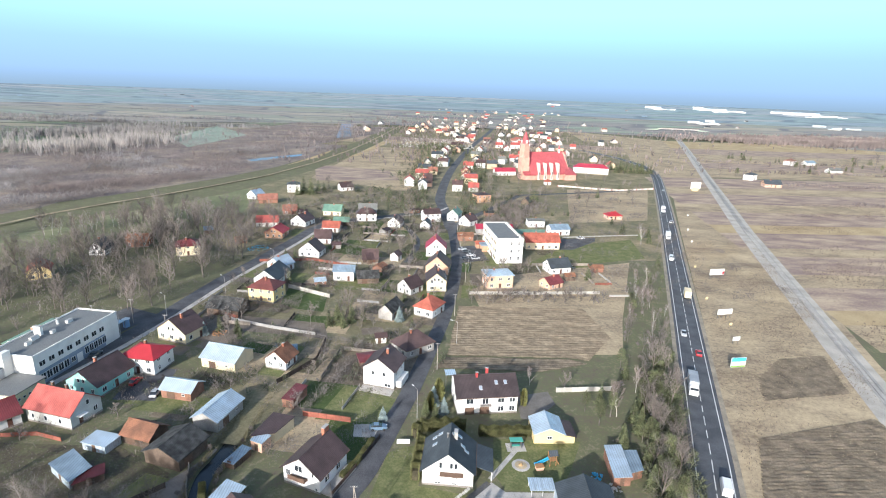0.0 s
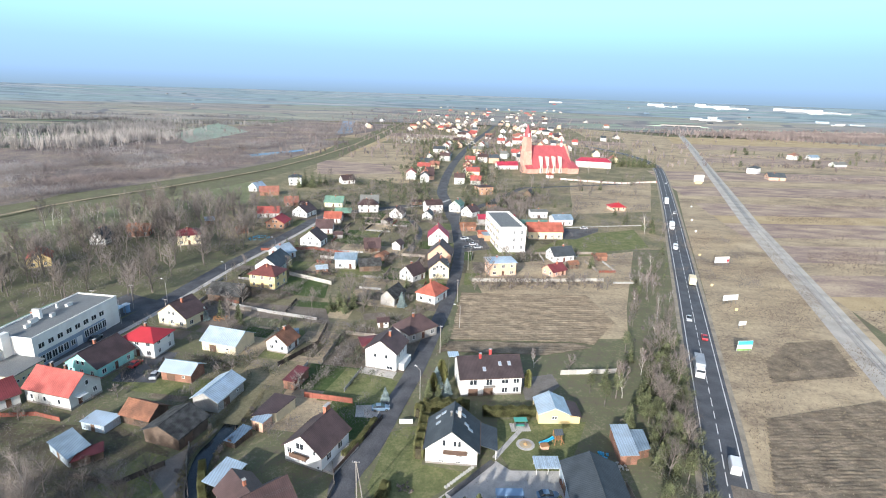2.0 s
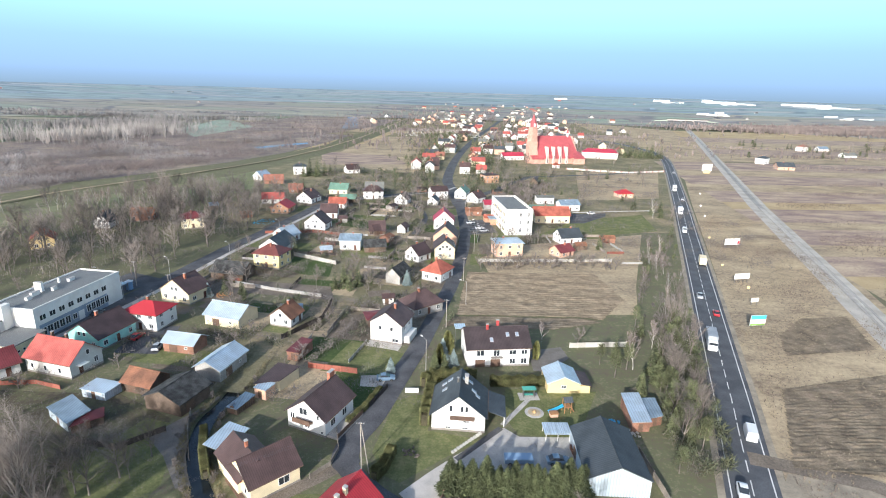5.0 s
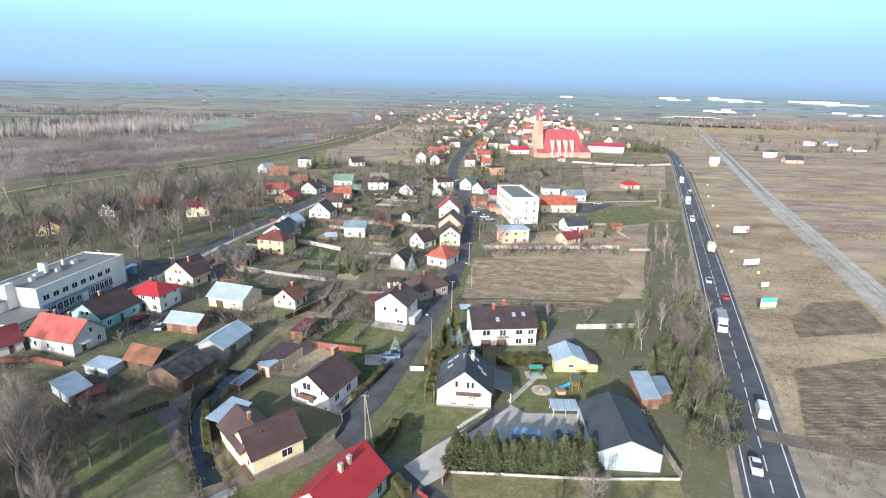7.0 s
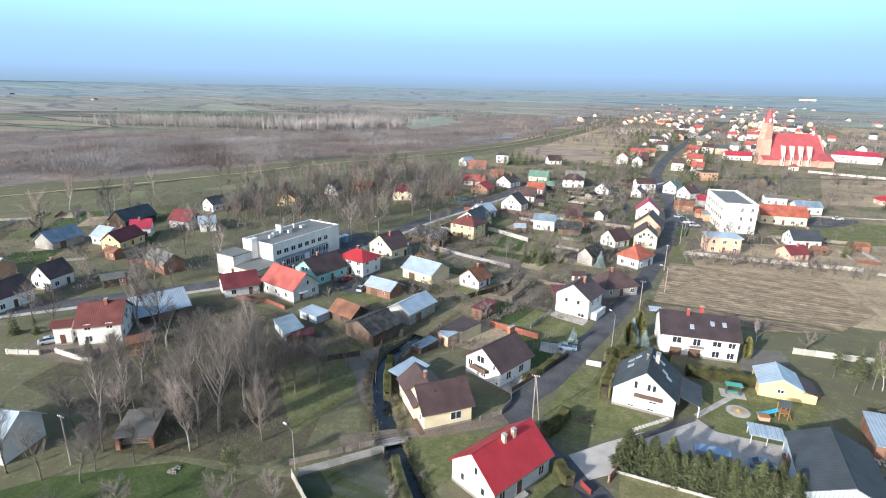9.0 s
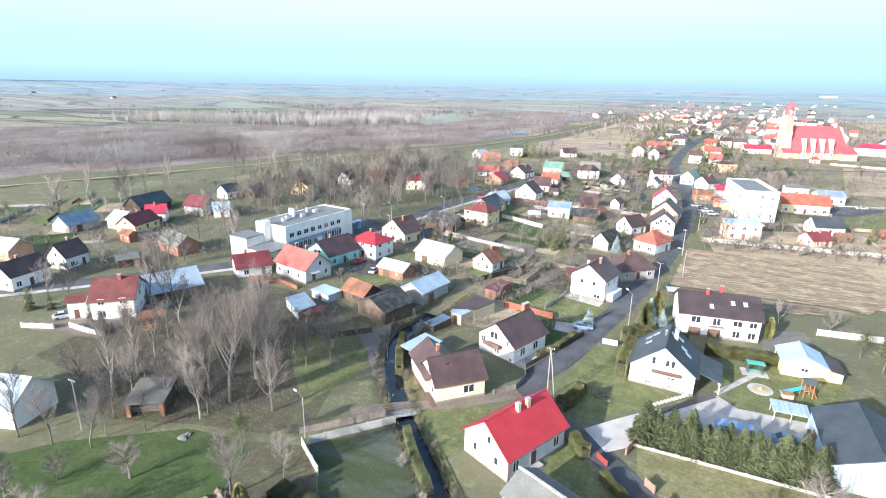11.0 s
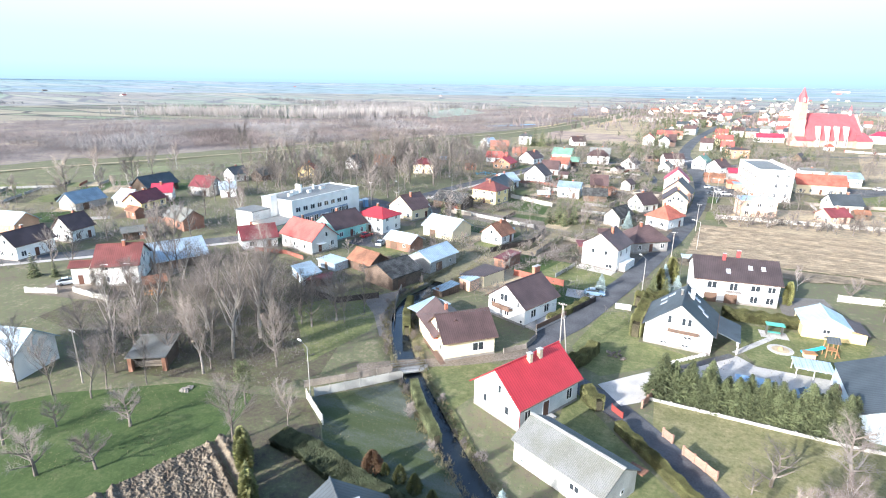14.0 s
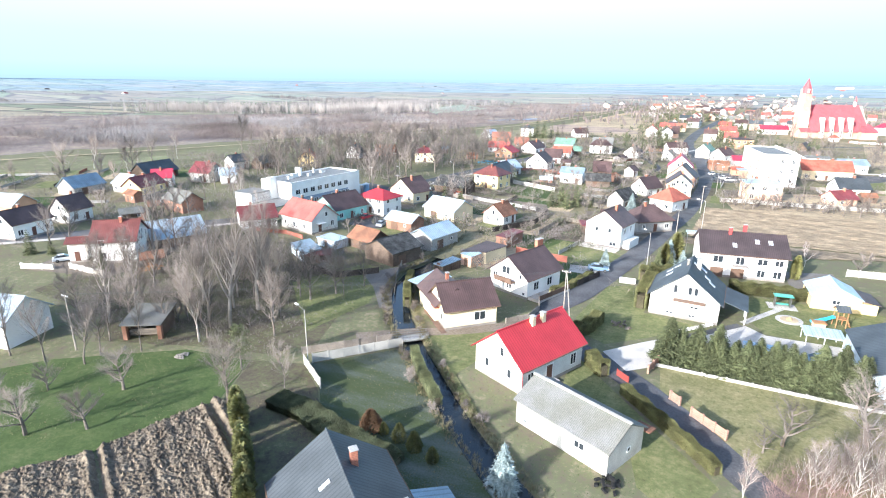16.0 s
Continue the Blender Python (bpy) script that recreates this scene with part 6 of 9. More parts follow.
SPRUCE = ([conifer("spruce", 110 + k, 9.0, 2.3, NEEDLE, tufts=7) for k in range(3)], [conifer("spruce_far", 110 + k, 9.0, 2.3, NEEDLE, 0.04, 13, 8) for k in range(2)])
BLUESPRUCE = [conifer("blue_spruce", 120 + k, 6.0, 2.0, BLUENEEDLE, 0.03, 26, 13, tufts=9) for k in range(2)]
BLUESPRUCE = (BLUESPRUCE, BLUESPRUCE)
SCREEN = [conifer("screen_spruce", 125 + k, 5.4, 2.1, mat("olive_needles", (0.105, 0.122, 0.058), 0.85, 0, 0.4, 1.5, 6, 0, object_random=0.15), 0.02, 26, 13, 0.1, 9) for k in range(3)]
SCREEN = (SCREEN, SCREEN)
PINES = [pine("pine", 130 + k, 8.5) for k in range(2)]
PINES = (PINES, PINES)
COLUMN = leafy("thuja_crown", 3, column(4.2, 0.75), 1500, 0.34, THUJA)
CONE = leafy("cone_crown", 4, column(2.0, 0.85, 0.2), 1900, 0.14, mat("dark_yew_leaves", (0.13, 0.135, 0.05), 0.9, 0, 0.35, 2, 6, 0, object_random=0.15))
BROWNCONE = leafy("brown_cone_crown", 5, column(2.0, 0.95, 0.35), 1900, 0.15, mat("rusty_brown_leaves", (0.17, 0.1, 0.052), 0.9, 0, 0.35, 2, 6, 0))


def tree(kind, x, y, s=1.0, rz=None):
    sets = {"high": (TALL, "tree", "very tall leafless tree with pale upright limbs", "bare trees"), "park": (PARK, "tree", "tall leafless grey-brown tree with spreading limbs", "bare trees"), "fruit": (FRUIT, "fruit_tree", "low leafless fruit tree with a wide crown", "fruit trees"),
            "birch": (BIRCHES, "birch", "slender leafless birch with a white trunk", "birches"), "poplar": (POPLAR, "tree", "slim upright leafless tree", "bare trees"), "shrub": (SHRUB, "shrub", "leafless brown shrub of many stems", "shrubs"),
            "spruce": (SPRUCE, "spruce", "dark green spruce with drooping boughs", "conifers"), "screen": (SCREEN, "spruce", "bushy olive-green spruce in a dense screen", "conifers"), "blue": (BLUESPRUCE, "spruce", "silvery blue spruce on a lawn", "conifers"), "pine": (PINES, "pine", "dark green pine with a bare lower trunk", "conifers")}
    (close, far_off), name, label, group = sets[kind]
    meshes = close if math.hypot(x, y) < 125 else far_off
    r = random.Random(int(x * 13.7 + y * 7.3 + 1000))
    place(name, meshes[r.randrange(len(meshes))], x, y, s * r.uniform(0.85, 1.15), r.uniform(0, 360) if rz is None else rz, label, "shrub" if kind == "shrub" else "tree", group)


def thuja(x, y, s=1.0, material=None):
    t = thing("thuja", pose(x, y, 0, 0, 0, x * 77 % 360) @ Matrix.Diagonal((s, s, s, 1)), "slim yellow-green columnar thuja", "evergreen", "thujas")
    part("trunk", shared(("thuja_trunk",), lambda: box(-0.06, -0.06, -0.2, 0.06, 0.06, 2.6), BARK), None, t)
    part("crown", COLUMN, None, t)


DARKLEAF = mat("dark_juniper", (0.12, 0.135, 0.075), 0.9, 0, 0.4, 2, 6, 0)


# body inside the leaves, coloured dark for the shade within a hedge
HEDGECORE = mat("brown_hedge_twigs_and_shade", (0.085, 0.075, 0.045), 0.95, 0, 0.4, 2, 6, 0.3)


def hedge(line, width, height, material=HEDGE, label="clipped olive-green evergreen hedge", density=60, wave=0.12):
    """A hedge: leaf tufts all over a long rounded body along a line."""
    pts = [Vector((*p, 0)) for p in line]
    lens = [(b - a).length for a, b in zip(pts, pts[1:])]
    total = sum(lens)

    def at(r):
        s = r.uniform(0, total)
        i = 0
        while s > lens[i] and i < len(lens) - 1:
            s -= lens[i]
            i += 1
        d = (pts[i + 1] - pts[i]).normalized()
        side = Vector((-d.y, d.x, 0))
        c = pts[i] + d * s
        hh = height * (1 + wave * math.sin(s * 2.1 + i) + r.gauss(0, 0.02))
        k = r.random()
        if k < 0.36:
            return c + side * r.uniform(-0.5, 0.5) * width + Vector((0, 0, hh * r.uniform(0.9, 1.0))), Vector((0, 0, 1))
        sgn = 1 if k < 0.68 else -1
        return c + side * sgn * width * r.uniform(0.38, 0.5) + Vector((0, 0, r.uniform(0.02, 1) * hh)), side * sgn
    o = pts[0]
    t = thing("hedge", pose(0, 0, 0), label, "hedge", "hedges")
    part("foliage", leafy("hedge_foliage", int(o.x * 7 + o.y), at, int(min(total * (width + 2 * height) * density * 6.0, 30000)), 0.17, material, 0.25), None, t)
    bm = bmesh.new()
    for a, b in zip(pts, pts[1:]):
        d = (b - a).normalized()
        u = Vector((-d.y, d.x, 0)) * width * 0.3
        slab(bm, [a - u + Vector((0, 0, height * 0.72)), b - u + Vector((0, 0, height * 0.72)), b + u + Vector((0, 0, height * 0.72)), a + u + Vector((0, 0, height * 0.72))], height * 0.72)
    part("core", bm, HEDGECORE, t)
    return t


# orchard and trees by the ploughed patch
for x, y, s in ((-60.9, 26.6, 0.95), (-55.9, 30.1, 0.95), (-59.8, 37.1, 1.0), (-70, 28, 0.9), (-68, 33, 0.7)):
    tree("fruit", x, y, s)
tree("park", -45.6, 40.4, 0.62)
for x, y, s in ((-41.4, 45.4, 0.62), (-70.4, 39.0, 0.75), (-70.9, 41.5, 0.7), (-66.9, 44.8, 0.6), (-76, 37.1, 0.8), (-74, 45, 0.7), (-82, 36, 0.7), (-62, 52, 0.8)):
    tree("poplar", x, y, s)
tree("pine", -50.2, 47.1, 0.75)
for x, y, s in ((-42.2, 38.6, 1.0), (-41.2, 37.8, 1.15), (-40.2, 37.0, 1.1), (-37.4, 34.4, 0.9), (-36.4, 33.6, 1.0), (-35.5, 32.8, 1.05), (-34.5, 31.9, 1.0), (-33.6, 31.0, 1.1), (-32.7, 30.1, 1.05), (-31.8, 29.2, 1.1), (-30.9, 28.3, 1.0), (-30.0, 27.4, 1.1)):
    thuja(x, y, s)
tree("spruce", -38.6, 35.6, 0.45)
tree("blue", -11.6, 41.6, 1.0)
for x, y, s in ((-26.0, 43.6, 0.75), (-23.9, 43.3, 1.1), (-21.7, 42.6, 1.15), (-19.2, 41.8, 0.9), (-27.5, 43.4, 1.35)):
    c = thing("clipped_bush", pose(x, y, 0, 0, 0, x * 50) @ Matrix.Diagonal((s, s, s, 1)), "small clipped conical evergreen bush on the lawn", "bush", "clipped bushes")
    part("foliage", BROWNCONE if s > 1.3 else CONE, None, c)
# the wood on the slope between orchard and barns
rng = random.Random(11)
for x, y, s in ((-61.5, 56.1, 1.0), (-57.1, 60.7, 0.85), (-61.9, 50.5, 0.7), (-66.5, 56.5, 0.85), (-62.8, 63.5, 1.0), (-106.8, 77.5, 0.85), (-103.6, 79.5, 0.7), (-66.8, 62.0, 0.75)):
    tree("high", x, y, s)
for x, y, s in ((-55.1, 75.0, 0.75), (-57.6, 70.8, 0.7), (-63.0, 74.0, 0.65), (-52.6, 80.5, 0.55), (-53.4, 56.9, 0.65), (-69.6, 55.1, 0.6), (-69.7, 50.9, 0.55), (-73.5, 57.0, 0.7), (-78.5, 54.0, 0.65), (-60.5, 66.0, 0.65), (-57.0, 62.5, 0.55), (-68.0, 68.0, 0.7)):
    tree("park", x, y, s)
n = 0
while n < 34:
    x, y = rng.uniform(-104, -52), rng.uniform(50, 92)
    if blocked(x, y, 1.2) or (x < -78 and y > 76) or (y > 84 and x < -64) or (x > -78 and y < 52) or (x > -62 and y > 60 and rng.random() < 0.9) or (x < -84 and y < 62):
        continue
    tree(rng.choice(("poplar", "fruit", "shrub", "fruit", "shrub")), x, y, rng.uniform(0.5, 0.9))
    n += 1
for x, y, s in ((-84, 47, 0.6), (-80, 49, 0.65), (-77, 50.5, 0.6), (-82, 55, 0.7), (-74, 62, 0.75), (-70, 66, 0.7), (-79, 66, 0.7), (-85, 61, 0.65), (-66, 70, 0.65), (-90, 68, 0.6), (-94, 74, 0.65), (-76, 73, 0.6), (-60, 71, 0.55), (-88, 78, 0.6), (-72, 80, 0.55), (-64, 79, 0.55)):
    if not blocked(x, y, 0.6):
        tree("high" if s > 0.64 else "park", x, y, s)
for x, y, s in ((-129.5, 64.4, 0.75), (-104.1, 64.0, 0.6), (-125.5, 66.5, 0.5), (-66.0, 158.0, 0.7)):
    tree("spruce", x, y, s)
# the park beyond the village road
n = 0
while n < 150:
    x, y = rng.uniform(-176, -84), rng.uniform(166, 320)
    if blocked(x, y, 1.5) or x > -96 + (y - 200) * 0.12:
        continue
    tree(rng.choice(("park", "park", "park", "poplar")), x, y, rng.uniform(0.75, 1.15))
    n += 1
# trees among the western houses and under the dike
n = 0
while n < 60:
    x, y = rng.uniform(-235, -118), rng.uniform(60, 260)
    if blocked(x, y, 1.5):
        continue
    tree(rng.choice(("park", "poplar", "fruit", "birch", "shrub")), x, y, rng.uniform(0.5, 0.95))
    n += 1
for x, y, s in ((-214, 160, 1.3), (-206, 205, 1.45), (-236, 190, 1.2), (-225, 230, 1.0), (-196, 250, 1.1), (-240, 150, 1.1)):
    tree("birch" if x < -230 else "poplar", x, y, s * 1.1)
for k in range(26):
    tree("birch", -205 + k * 2.2 + rng.uniform(-2, 2), 262 + k * 1.6 + rng.uniform(-5, 5), rng.uniform(0.7, 1.0))
# gardens of the village
n = 0
while n < 205:
    x, y = rng.uniform(-98, -2), rng.uniform(98, 420)
    if blocked(x, y, 1.3) or (-30 < x < -6 and 100 < y < 132) or (-62 < x < -40 and 170 < y < 200) or (rng.random() < 0.4 and y > 250):
        continue
    tree(rng.choice(("fruit", "fruit", "fruit", "fruit", "park", "spruce", "poplar")) if y > 140 else rng.choice(("fruit", "shrub", "fruit")), x, y, rng.uniform(0.55, 1.05) * (0.7 if y < 250 else 0.9))
    n += 1
n = 0
while n < 110:
    x, y = rng.uniform(8, 170), rng.uniform(192, 520)
    if blocked(x, y, 1.5) or (40 < x < 112 and 256 < y < 300) or x > 60 + (y - 190) * 0.42 or (60 < x < 140 and 470 < y < 505):
        continue
    tree(rng.choice(("fruit", "park", "spruce", "fruit", "fruit")), x, y, rng.uniform(0.5, 0.95))
    n += 1
for k in range(46):
    x = 10 + k * 1.2 + rng.uniform(-1, 1)
    y = 193 + k * 0.1 + rng.uniform(-3, 6)
    if not blocked(x, y, 1):
        tree(rng.choice(("fruit", "shrub")), x, y, rng.uniform(0.6, 0.9))
for x, y, s in ((-38, 166, 0.8), (-35.5, 168, 0.95), (-33, 165.5, 0.7), (-31, 169, 0.85), (-27, 171, 0.75), (-36, 171, 0.7), (-107, 398, 1.5), (-103, 401, 1.3), (-100, 394, 1.6), (-96, 399, 1.2), (-110, 391, 1.1), (-93, 404, 1.0), (-118, 398, 0.9)):
    tree("spruce", x, y, s)
tree("blue", -14.5, 172, 0.9)
for k in range(16):
    tree("spruce", 182 + (k * 37 % 40), 572 + (k * 23 % 46), 1.2 + 0.1 * (k % 5))
for k in range(22):
    tree("spruce", (20, -32)[k % 2] + (k * 29 % 17), 440 + k * 15, 1.0 + 0.12 * (k % 4))
for x, y, kind, s in ((112, 294, "spruce", 0.9), (115, 288, "spruce", 1.0), (110, 286, "birch", 0.95), (103, 243, "spruce", 0.8), (119, 300, "spruce", 0.9), (117, 280, "poplar", 0.8)):
    tree(kind, x, y, s)
for x, y, s in ((-159, 177, 1.35), (-214, 150, 1.3), (-206, 118, 1.2), (-196, 86, 1.0), (-128, 97, 0.8), (-124, 102, 0.85), (-132, 103, 0.8), (-143, 124, 0.85), (-158, 142, 0.9), (-147, 139, 0.8), (-104, 81, 0.8)):
    tree("park", x, y, s)
# belt of trees along the main road
n = 0
while n < 100:
    y = rng.uniform(90, 225)
    x = rng.uniform(36, 57) + (y - 90) * 0.34
    if blocked(x, y, 0.8) or (y < 100 and x < 44) or (y > 140 and x < 46 + (y - 140) * 0.38):
        continue
    tree(rng.choice(("poplar", "birch", "spruce", "pine", "spruce", "shrub")), x, y, rng.uniform(0.6, 0.95)) if y < 140 else tree(rng.choice(("poplar", "birch", "pine", "shrub", "shrub")), x, y, rng.uniform(0.4, 0.7))
    n += 1
for x, y, s in ((45, 92, 0.75), (48, 94, 0.7), (50, 98, 0.7), (47, 100, 0.8), (52, 103, 0.8), (50, 108, 0.85), (44, 118, 0.8), (40, 114, 0.8), (43, 124, 0.8), (38, 120, 0.75), (49, 116, 0.9), (51, 89, 0.6), (53, 122, 0.9)):
    if not blocked(x, y, 0.5):
        tree("pine" if (x + y) % 2 < 1 else "spruce", x, y, s)
n = 0
while n < 44:
    y = rng.uniform(80, 150)
    x = 46 + (y - 80) * 0.3 + rng.uniform(-4.5, 5.5)
    if blocked(x, y, 0.6):
        continue
    tree(rng.choice(("pine", "spruce", "spruce", "pine", "poplar")), x, y, rng.uniform(0.6, 1.0))
    n += 1
# dark spruces and bare trees round the lone farms beyond the railway
rf = random.Random(31)
for cx, cy, sx, sy, n in ((425, 735, 30, 26, 9), (440, 640, 26, 26, 12), (510, 660, 34, 20, 9), (300, 560, 22, 12, 6), (580, 725, 40, 16, 9)):
    for k in range(n):
        x, y = cx + rf.uniform(-1, 1) * sx, cy + rf.uniform(-1, 1) * sy
        if not blocked(x, y, 2.5):
            tree(rf.choice(("spruce", "spruce", "park", "pine")), x, y, rf.uniform(0.8, 1.25))
# young birches by the lane, close below
for k in range(30):
    x = 9.0 + k * 0.42 + rng.uniform(-0.8, 0.8)
    y = 46.5 + x * 0.42 + rng.uniform(-2.2, 1.6)
    if not blocked(x, y, 0.1):
        tree("birch", x, y, rng.uniform(0.38, 0.55))
for x, y, s in ((13.5, 60.3, 1.25), (21.5, 64.1, 1.35), (26.0, 60.5, 0.9), (11.4, 58.0, 0.5), (18.5, 58.5, 0.7)):
    tree("fruit", x, y, s)
# screen of spruces in front of the yard
for k in range(30):
    tree("screen", 0.9 + k * 0.8 + rng.uniform(-0.5, 0.5), 74.3 + (k * 7 % 3) * 0.8 + rng.uniform(-0.4, 0.4), rng.uniform(0.85, 1.15))
# gardens round the terrace and the grey-roofed house
for x, y, s in ((-1.1, 120.6, 1.0), (1.6, 117.2, 0.75)):
    tree("blue", x, y, s)
tree("spruce", -3.0, 116, 0.55)
tree("spruce", -0.5, 114.5, 0.5)
tree("blue", -13.3, 113.2, 0.65)
tree("blue", -76, 156, 0.95)
for x, y, s in ((0.2, 122, 1.6), (22.4, 121.8, 1.15), (-1.8, 118.5, 1.2)):
    thuja(x, y, s)
tree("birch", 25.6, 132, 0.55)
tree("fruit", 35, 131, 0.8)
hedge([(-5.2, 106.9), (-3.9, 109.5), (2, 110.5), (7, 110.3)], 1.6, 2.8)
hedge([(10, 108.8), (16.5, 109.2), (22.6, 109.6)], 1.8, 2.0, label="long clipped yellow-brown hedge beside the terrace")
hedge([(-4.2, 92.5), (-3.3, 104.2)], 1.9, 3.4, label="tall rounded evergreen hedge")
hedge([(-8.6, 69.2), (-6.1, 66.6)], 1.5, 2.1)
hedge([(-3.3, 63.6), (2.0, 57.9), (7.0, 52.2)], 1.0, 1.3)
hedge([(-12.0, 76.6), (-10.6, 79.5), (-9.6, 84)], 1.6, 2.0)
hedge([(-19.5, 92), (-16.9, 97.5), (-14.6, 105)], 0.9, 1.3)
hedge([(-41.0, 43.2), (-36.0, 42.8), (-30.8, 41.2), (-26.2, 40.2), (-22.2, 39.4)], 3.0, 1.0, DARKLEAF, "low spreading dark juniper hedge")
hedge([(-46.5, 88), (-43.6, 81), (-40.6, 75.5)], 1.2, 1.8)
hedge([(-31.5, 61), (-28.5, 57), (-23, 51)], 1.1, 1.4, NEEDLE, "row of dark green garden shrubs by the stream")
for k in range(34):
    a = STREAM[k % 9 + 1].lerp(STREAM[k % 9 + 2], rng.random())
    x, y = a.x + rng.choice((-1, 1)) * rng.uniform(2.6, 4.0), a.y + rng.uniform(-1, 1)
    if not blocked(x, y, 0.2, False):
        tree("shrub", x, y, rng.uniform(0.4, 0.75))


# scrub along the river: too many to count
def scrub(name, label, count, inside, height, blades, seed, material, spread=0.6, width=0.06, bush=False):
    r = np.random.RandomState(seed)
    pts = np.empty((0, 2))
    while len(pts) < count:
        q = inside(r, count * 2)
        pts = np.concatenate([pts, q])
    pts = pts[:count]
    h = height * r.uniform(0.55, 1.25, count)
    base = np.concatenate([pts, rise(pts[:, 0], pts[:, 1])[:, None]], 1)
    b = np.repeat(base, blades, 0)
    hh = np.repeat(h, blades)
    n = len(b)
    a = r.uniform(0, math.tau, n)
    lean = r.uniform(0.05, 1, n) * spread * hh
    start = b + np.stack([np.cos(a) * lean * 0.25, np.sin(a) * lean * 0.25, hh * r.uniform(0, 0.35, n)], 1)
    tip = b + np.stack([np.cos(a) * lean, np.sin(a) * lean, hh * r.uniform(0.6, 1.05, n)], 1)
    if bush:
        q = r.normal(0, 1, (n, 3))
        q *= (r.uniform(0.15, 1, n) ** 0.5 / np.linalg.norm(q, axis=1))[:, None]
        start = b + q * np.stack([hh * spread, hh * spread, hh * 0.42], 1) + np.stack([hh * 0, hh * 0, hh * 0.45], 1)
        d = q * 0.7 + r.normal(0, 0.5, (n, 3)) + np.array([0, 0, 0.35])
        tip = start + d * (hh * r.uniform(0.12, 0.34, n))[:, None]
    w = (width * hh)[:, None] * np.stack([-np.sin(a), np.cos(a), np.zeros(n)], 1)
    v = np.stack([start - w, start + w, tip], 1).reshape(-1, 3).astype(np.float32)
    me = bpy.data.meshes.new(name)
    me.vertices.add(len(v))
    me.vertices.foreach_set("co", v.ravel())
    me.loops.add(len(v))
    me.loops.foreach_set("vertex_index", np.arange(len(v), dtype=np.int32))
    me.polygons.add(len(v) // 3)
    me.polygons.foreach_set("loop_start", np.arange(0, len(v), 3, dtype=np.int32))
    me.update()
    me.materials.append(material)
    return tagged(new(name, me), label, "scrub", kind="stuff")


def clump(x, y, size):
    """A smooth wandering field between about -1 and 1, for thickets and clearings."""
    a, b = x / size, y / size
    return (np.sin(a * 1.0 + 1.7 * np.sin(b * 0.7 + 1)) + np.sin(b * 1.3 + 1.5 * np.sin(a * 0.9 + 2)) + 0.7 * np.sin(a * 2.3 - b * 1.9 + 0.5)) / 2.7


def river_band(low, size):
    def at(r, n):
        t = r.uniform(0, 1, n)
        k = t * (len(DIKE) - 1.001)
        i = k.astype(int)
        P = np.array([p[:] for p in DIKE])
        c = P[i] + (P[i + 1] - P[i]) * (k - i)[:, None]
        off = 30 + r.gamma(1.6, 80, n)
        q = c + np.stack([-off, off * 0.1], 1)
        wet = (np.abs(q[:, 0] + 190) < 18) & (np.abs(q[:, 1] - 690) < 55) | (np.abs(q[:, 0] + 190) < 26) & (np.abs(q[:, 1] - 600) < 35)
        return q[(off < 440) & ~wet & (clump(q[:, 0], q[:, 1], size) + r.normal(0, 0.25, n) > low)]
    return at


PALESCRUB = mat("pale_reeds_and_willow", (0.30, 0.255, 0.215), 0.95, 0, 0.3, 0.05, 0.3, 0)
GREYSCRUB = mat("grey_willow_twigs", (0.29, 0.272, 0.268), 0.95, 0, 0.3, 0.05, 0.3, 0)
scrub("scrub", "dense leafless mauve-brown willow scrub along the river", 12500, river_band(0.0, 20), 4.2, 18, 1, SCRUB, 0.6, 0.04, True)
scrub("scrub", "pale willow and reed thickets along the river", 4600, river_band(0.2, 15), 2.4, 18, 21, PALESCRUB, 0.6, 0.045, True)
scrub("scrub", "tall grey willows and alders in the river scrub", 4200, river_band(0.36, 33), 6.5, 24, 31, GREYSCRUB, 0.42, 0.022, True)


def plots(r, n):
    """Points along garden boundaries in the village, in thin wandering lines."""
    k = r.randint(0, 46, n)
    q = np.random.RandomState(77)
    ax, ay = q.uniform(-92, -6, 46), q.uniform(112, 400, 46)
    ang = np.where(q.uniform(0, 1, 46) < 0.6, q.normal(-22, 7, 46), q.normal(72, 7, 46)) * math.pi / 180
    t = r.uniform(-14, 14, n)
    x, y = ax[k] + np.cos(ang[k]) * t + r.normal(0, 0.5, n), ay[k] + np.sin(ang[k]) * t + r.normal(0, 0.5, n)
    return np.stack([x, y], 1)[free_many(x, y, 0.6)]


scrub("garden_scrub", "overgrown bare bushes along the garden boundaries", 2600, plots, 1.9, 20, 22, TWIG, 0.5, 0.026, True)


def anywhere(x0, x1, y0, y1, low, size, gap):
    """Points in a rectangle, in clumps, clear of houses, roads and water."""
    def at(r, n):
        x, y = r.uniform(x0, x1, n), r.uniform(y0, y1, n)
        ok = free_many(x, y, gap) & (clump(x, y, size) + r.normal(0, 0.25, n) > low)
        return np.stack([x, y], 1)[ok]
    return at


EVERGREEN = mat("dull_evergreen_leaves", (0.12, 0.13, 0.075), 0.9, 0, 0.4, 0.3, 2, 0)
scrub("undergrowth", "bare saplings and bushes between the park trees", 700, anywhere(-185, -96, 168, 335, 0.2, 9, 1.5), 3.0, 26, 41, TWIG, 0.45, 0.03, True)
scrub("undergrowth", "bare bushes and saplings among the western houses", 1500, anywhere(-235, -112, 62, 262, 0.0, 8, 1.0), 3.0, 26, 42, TWIG, 0.5, 0.028, True)
scrub("undergrowth", "tangled bare undergrowth below the tall trees", 640, anywhere(-96, -53, 50, 88, -0.1, 4, 0.6), 2.4, 60, 43, TWIG, 0.5, 0.006, True)
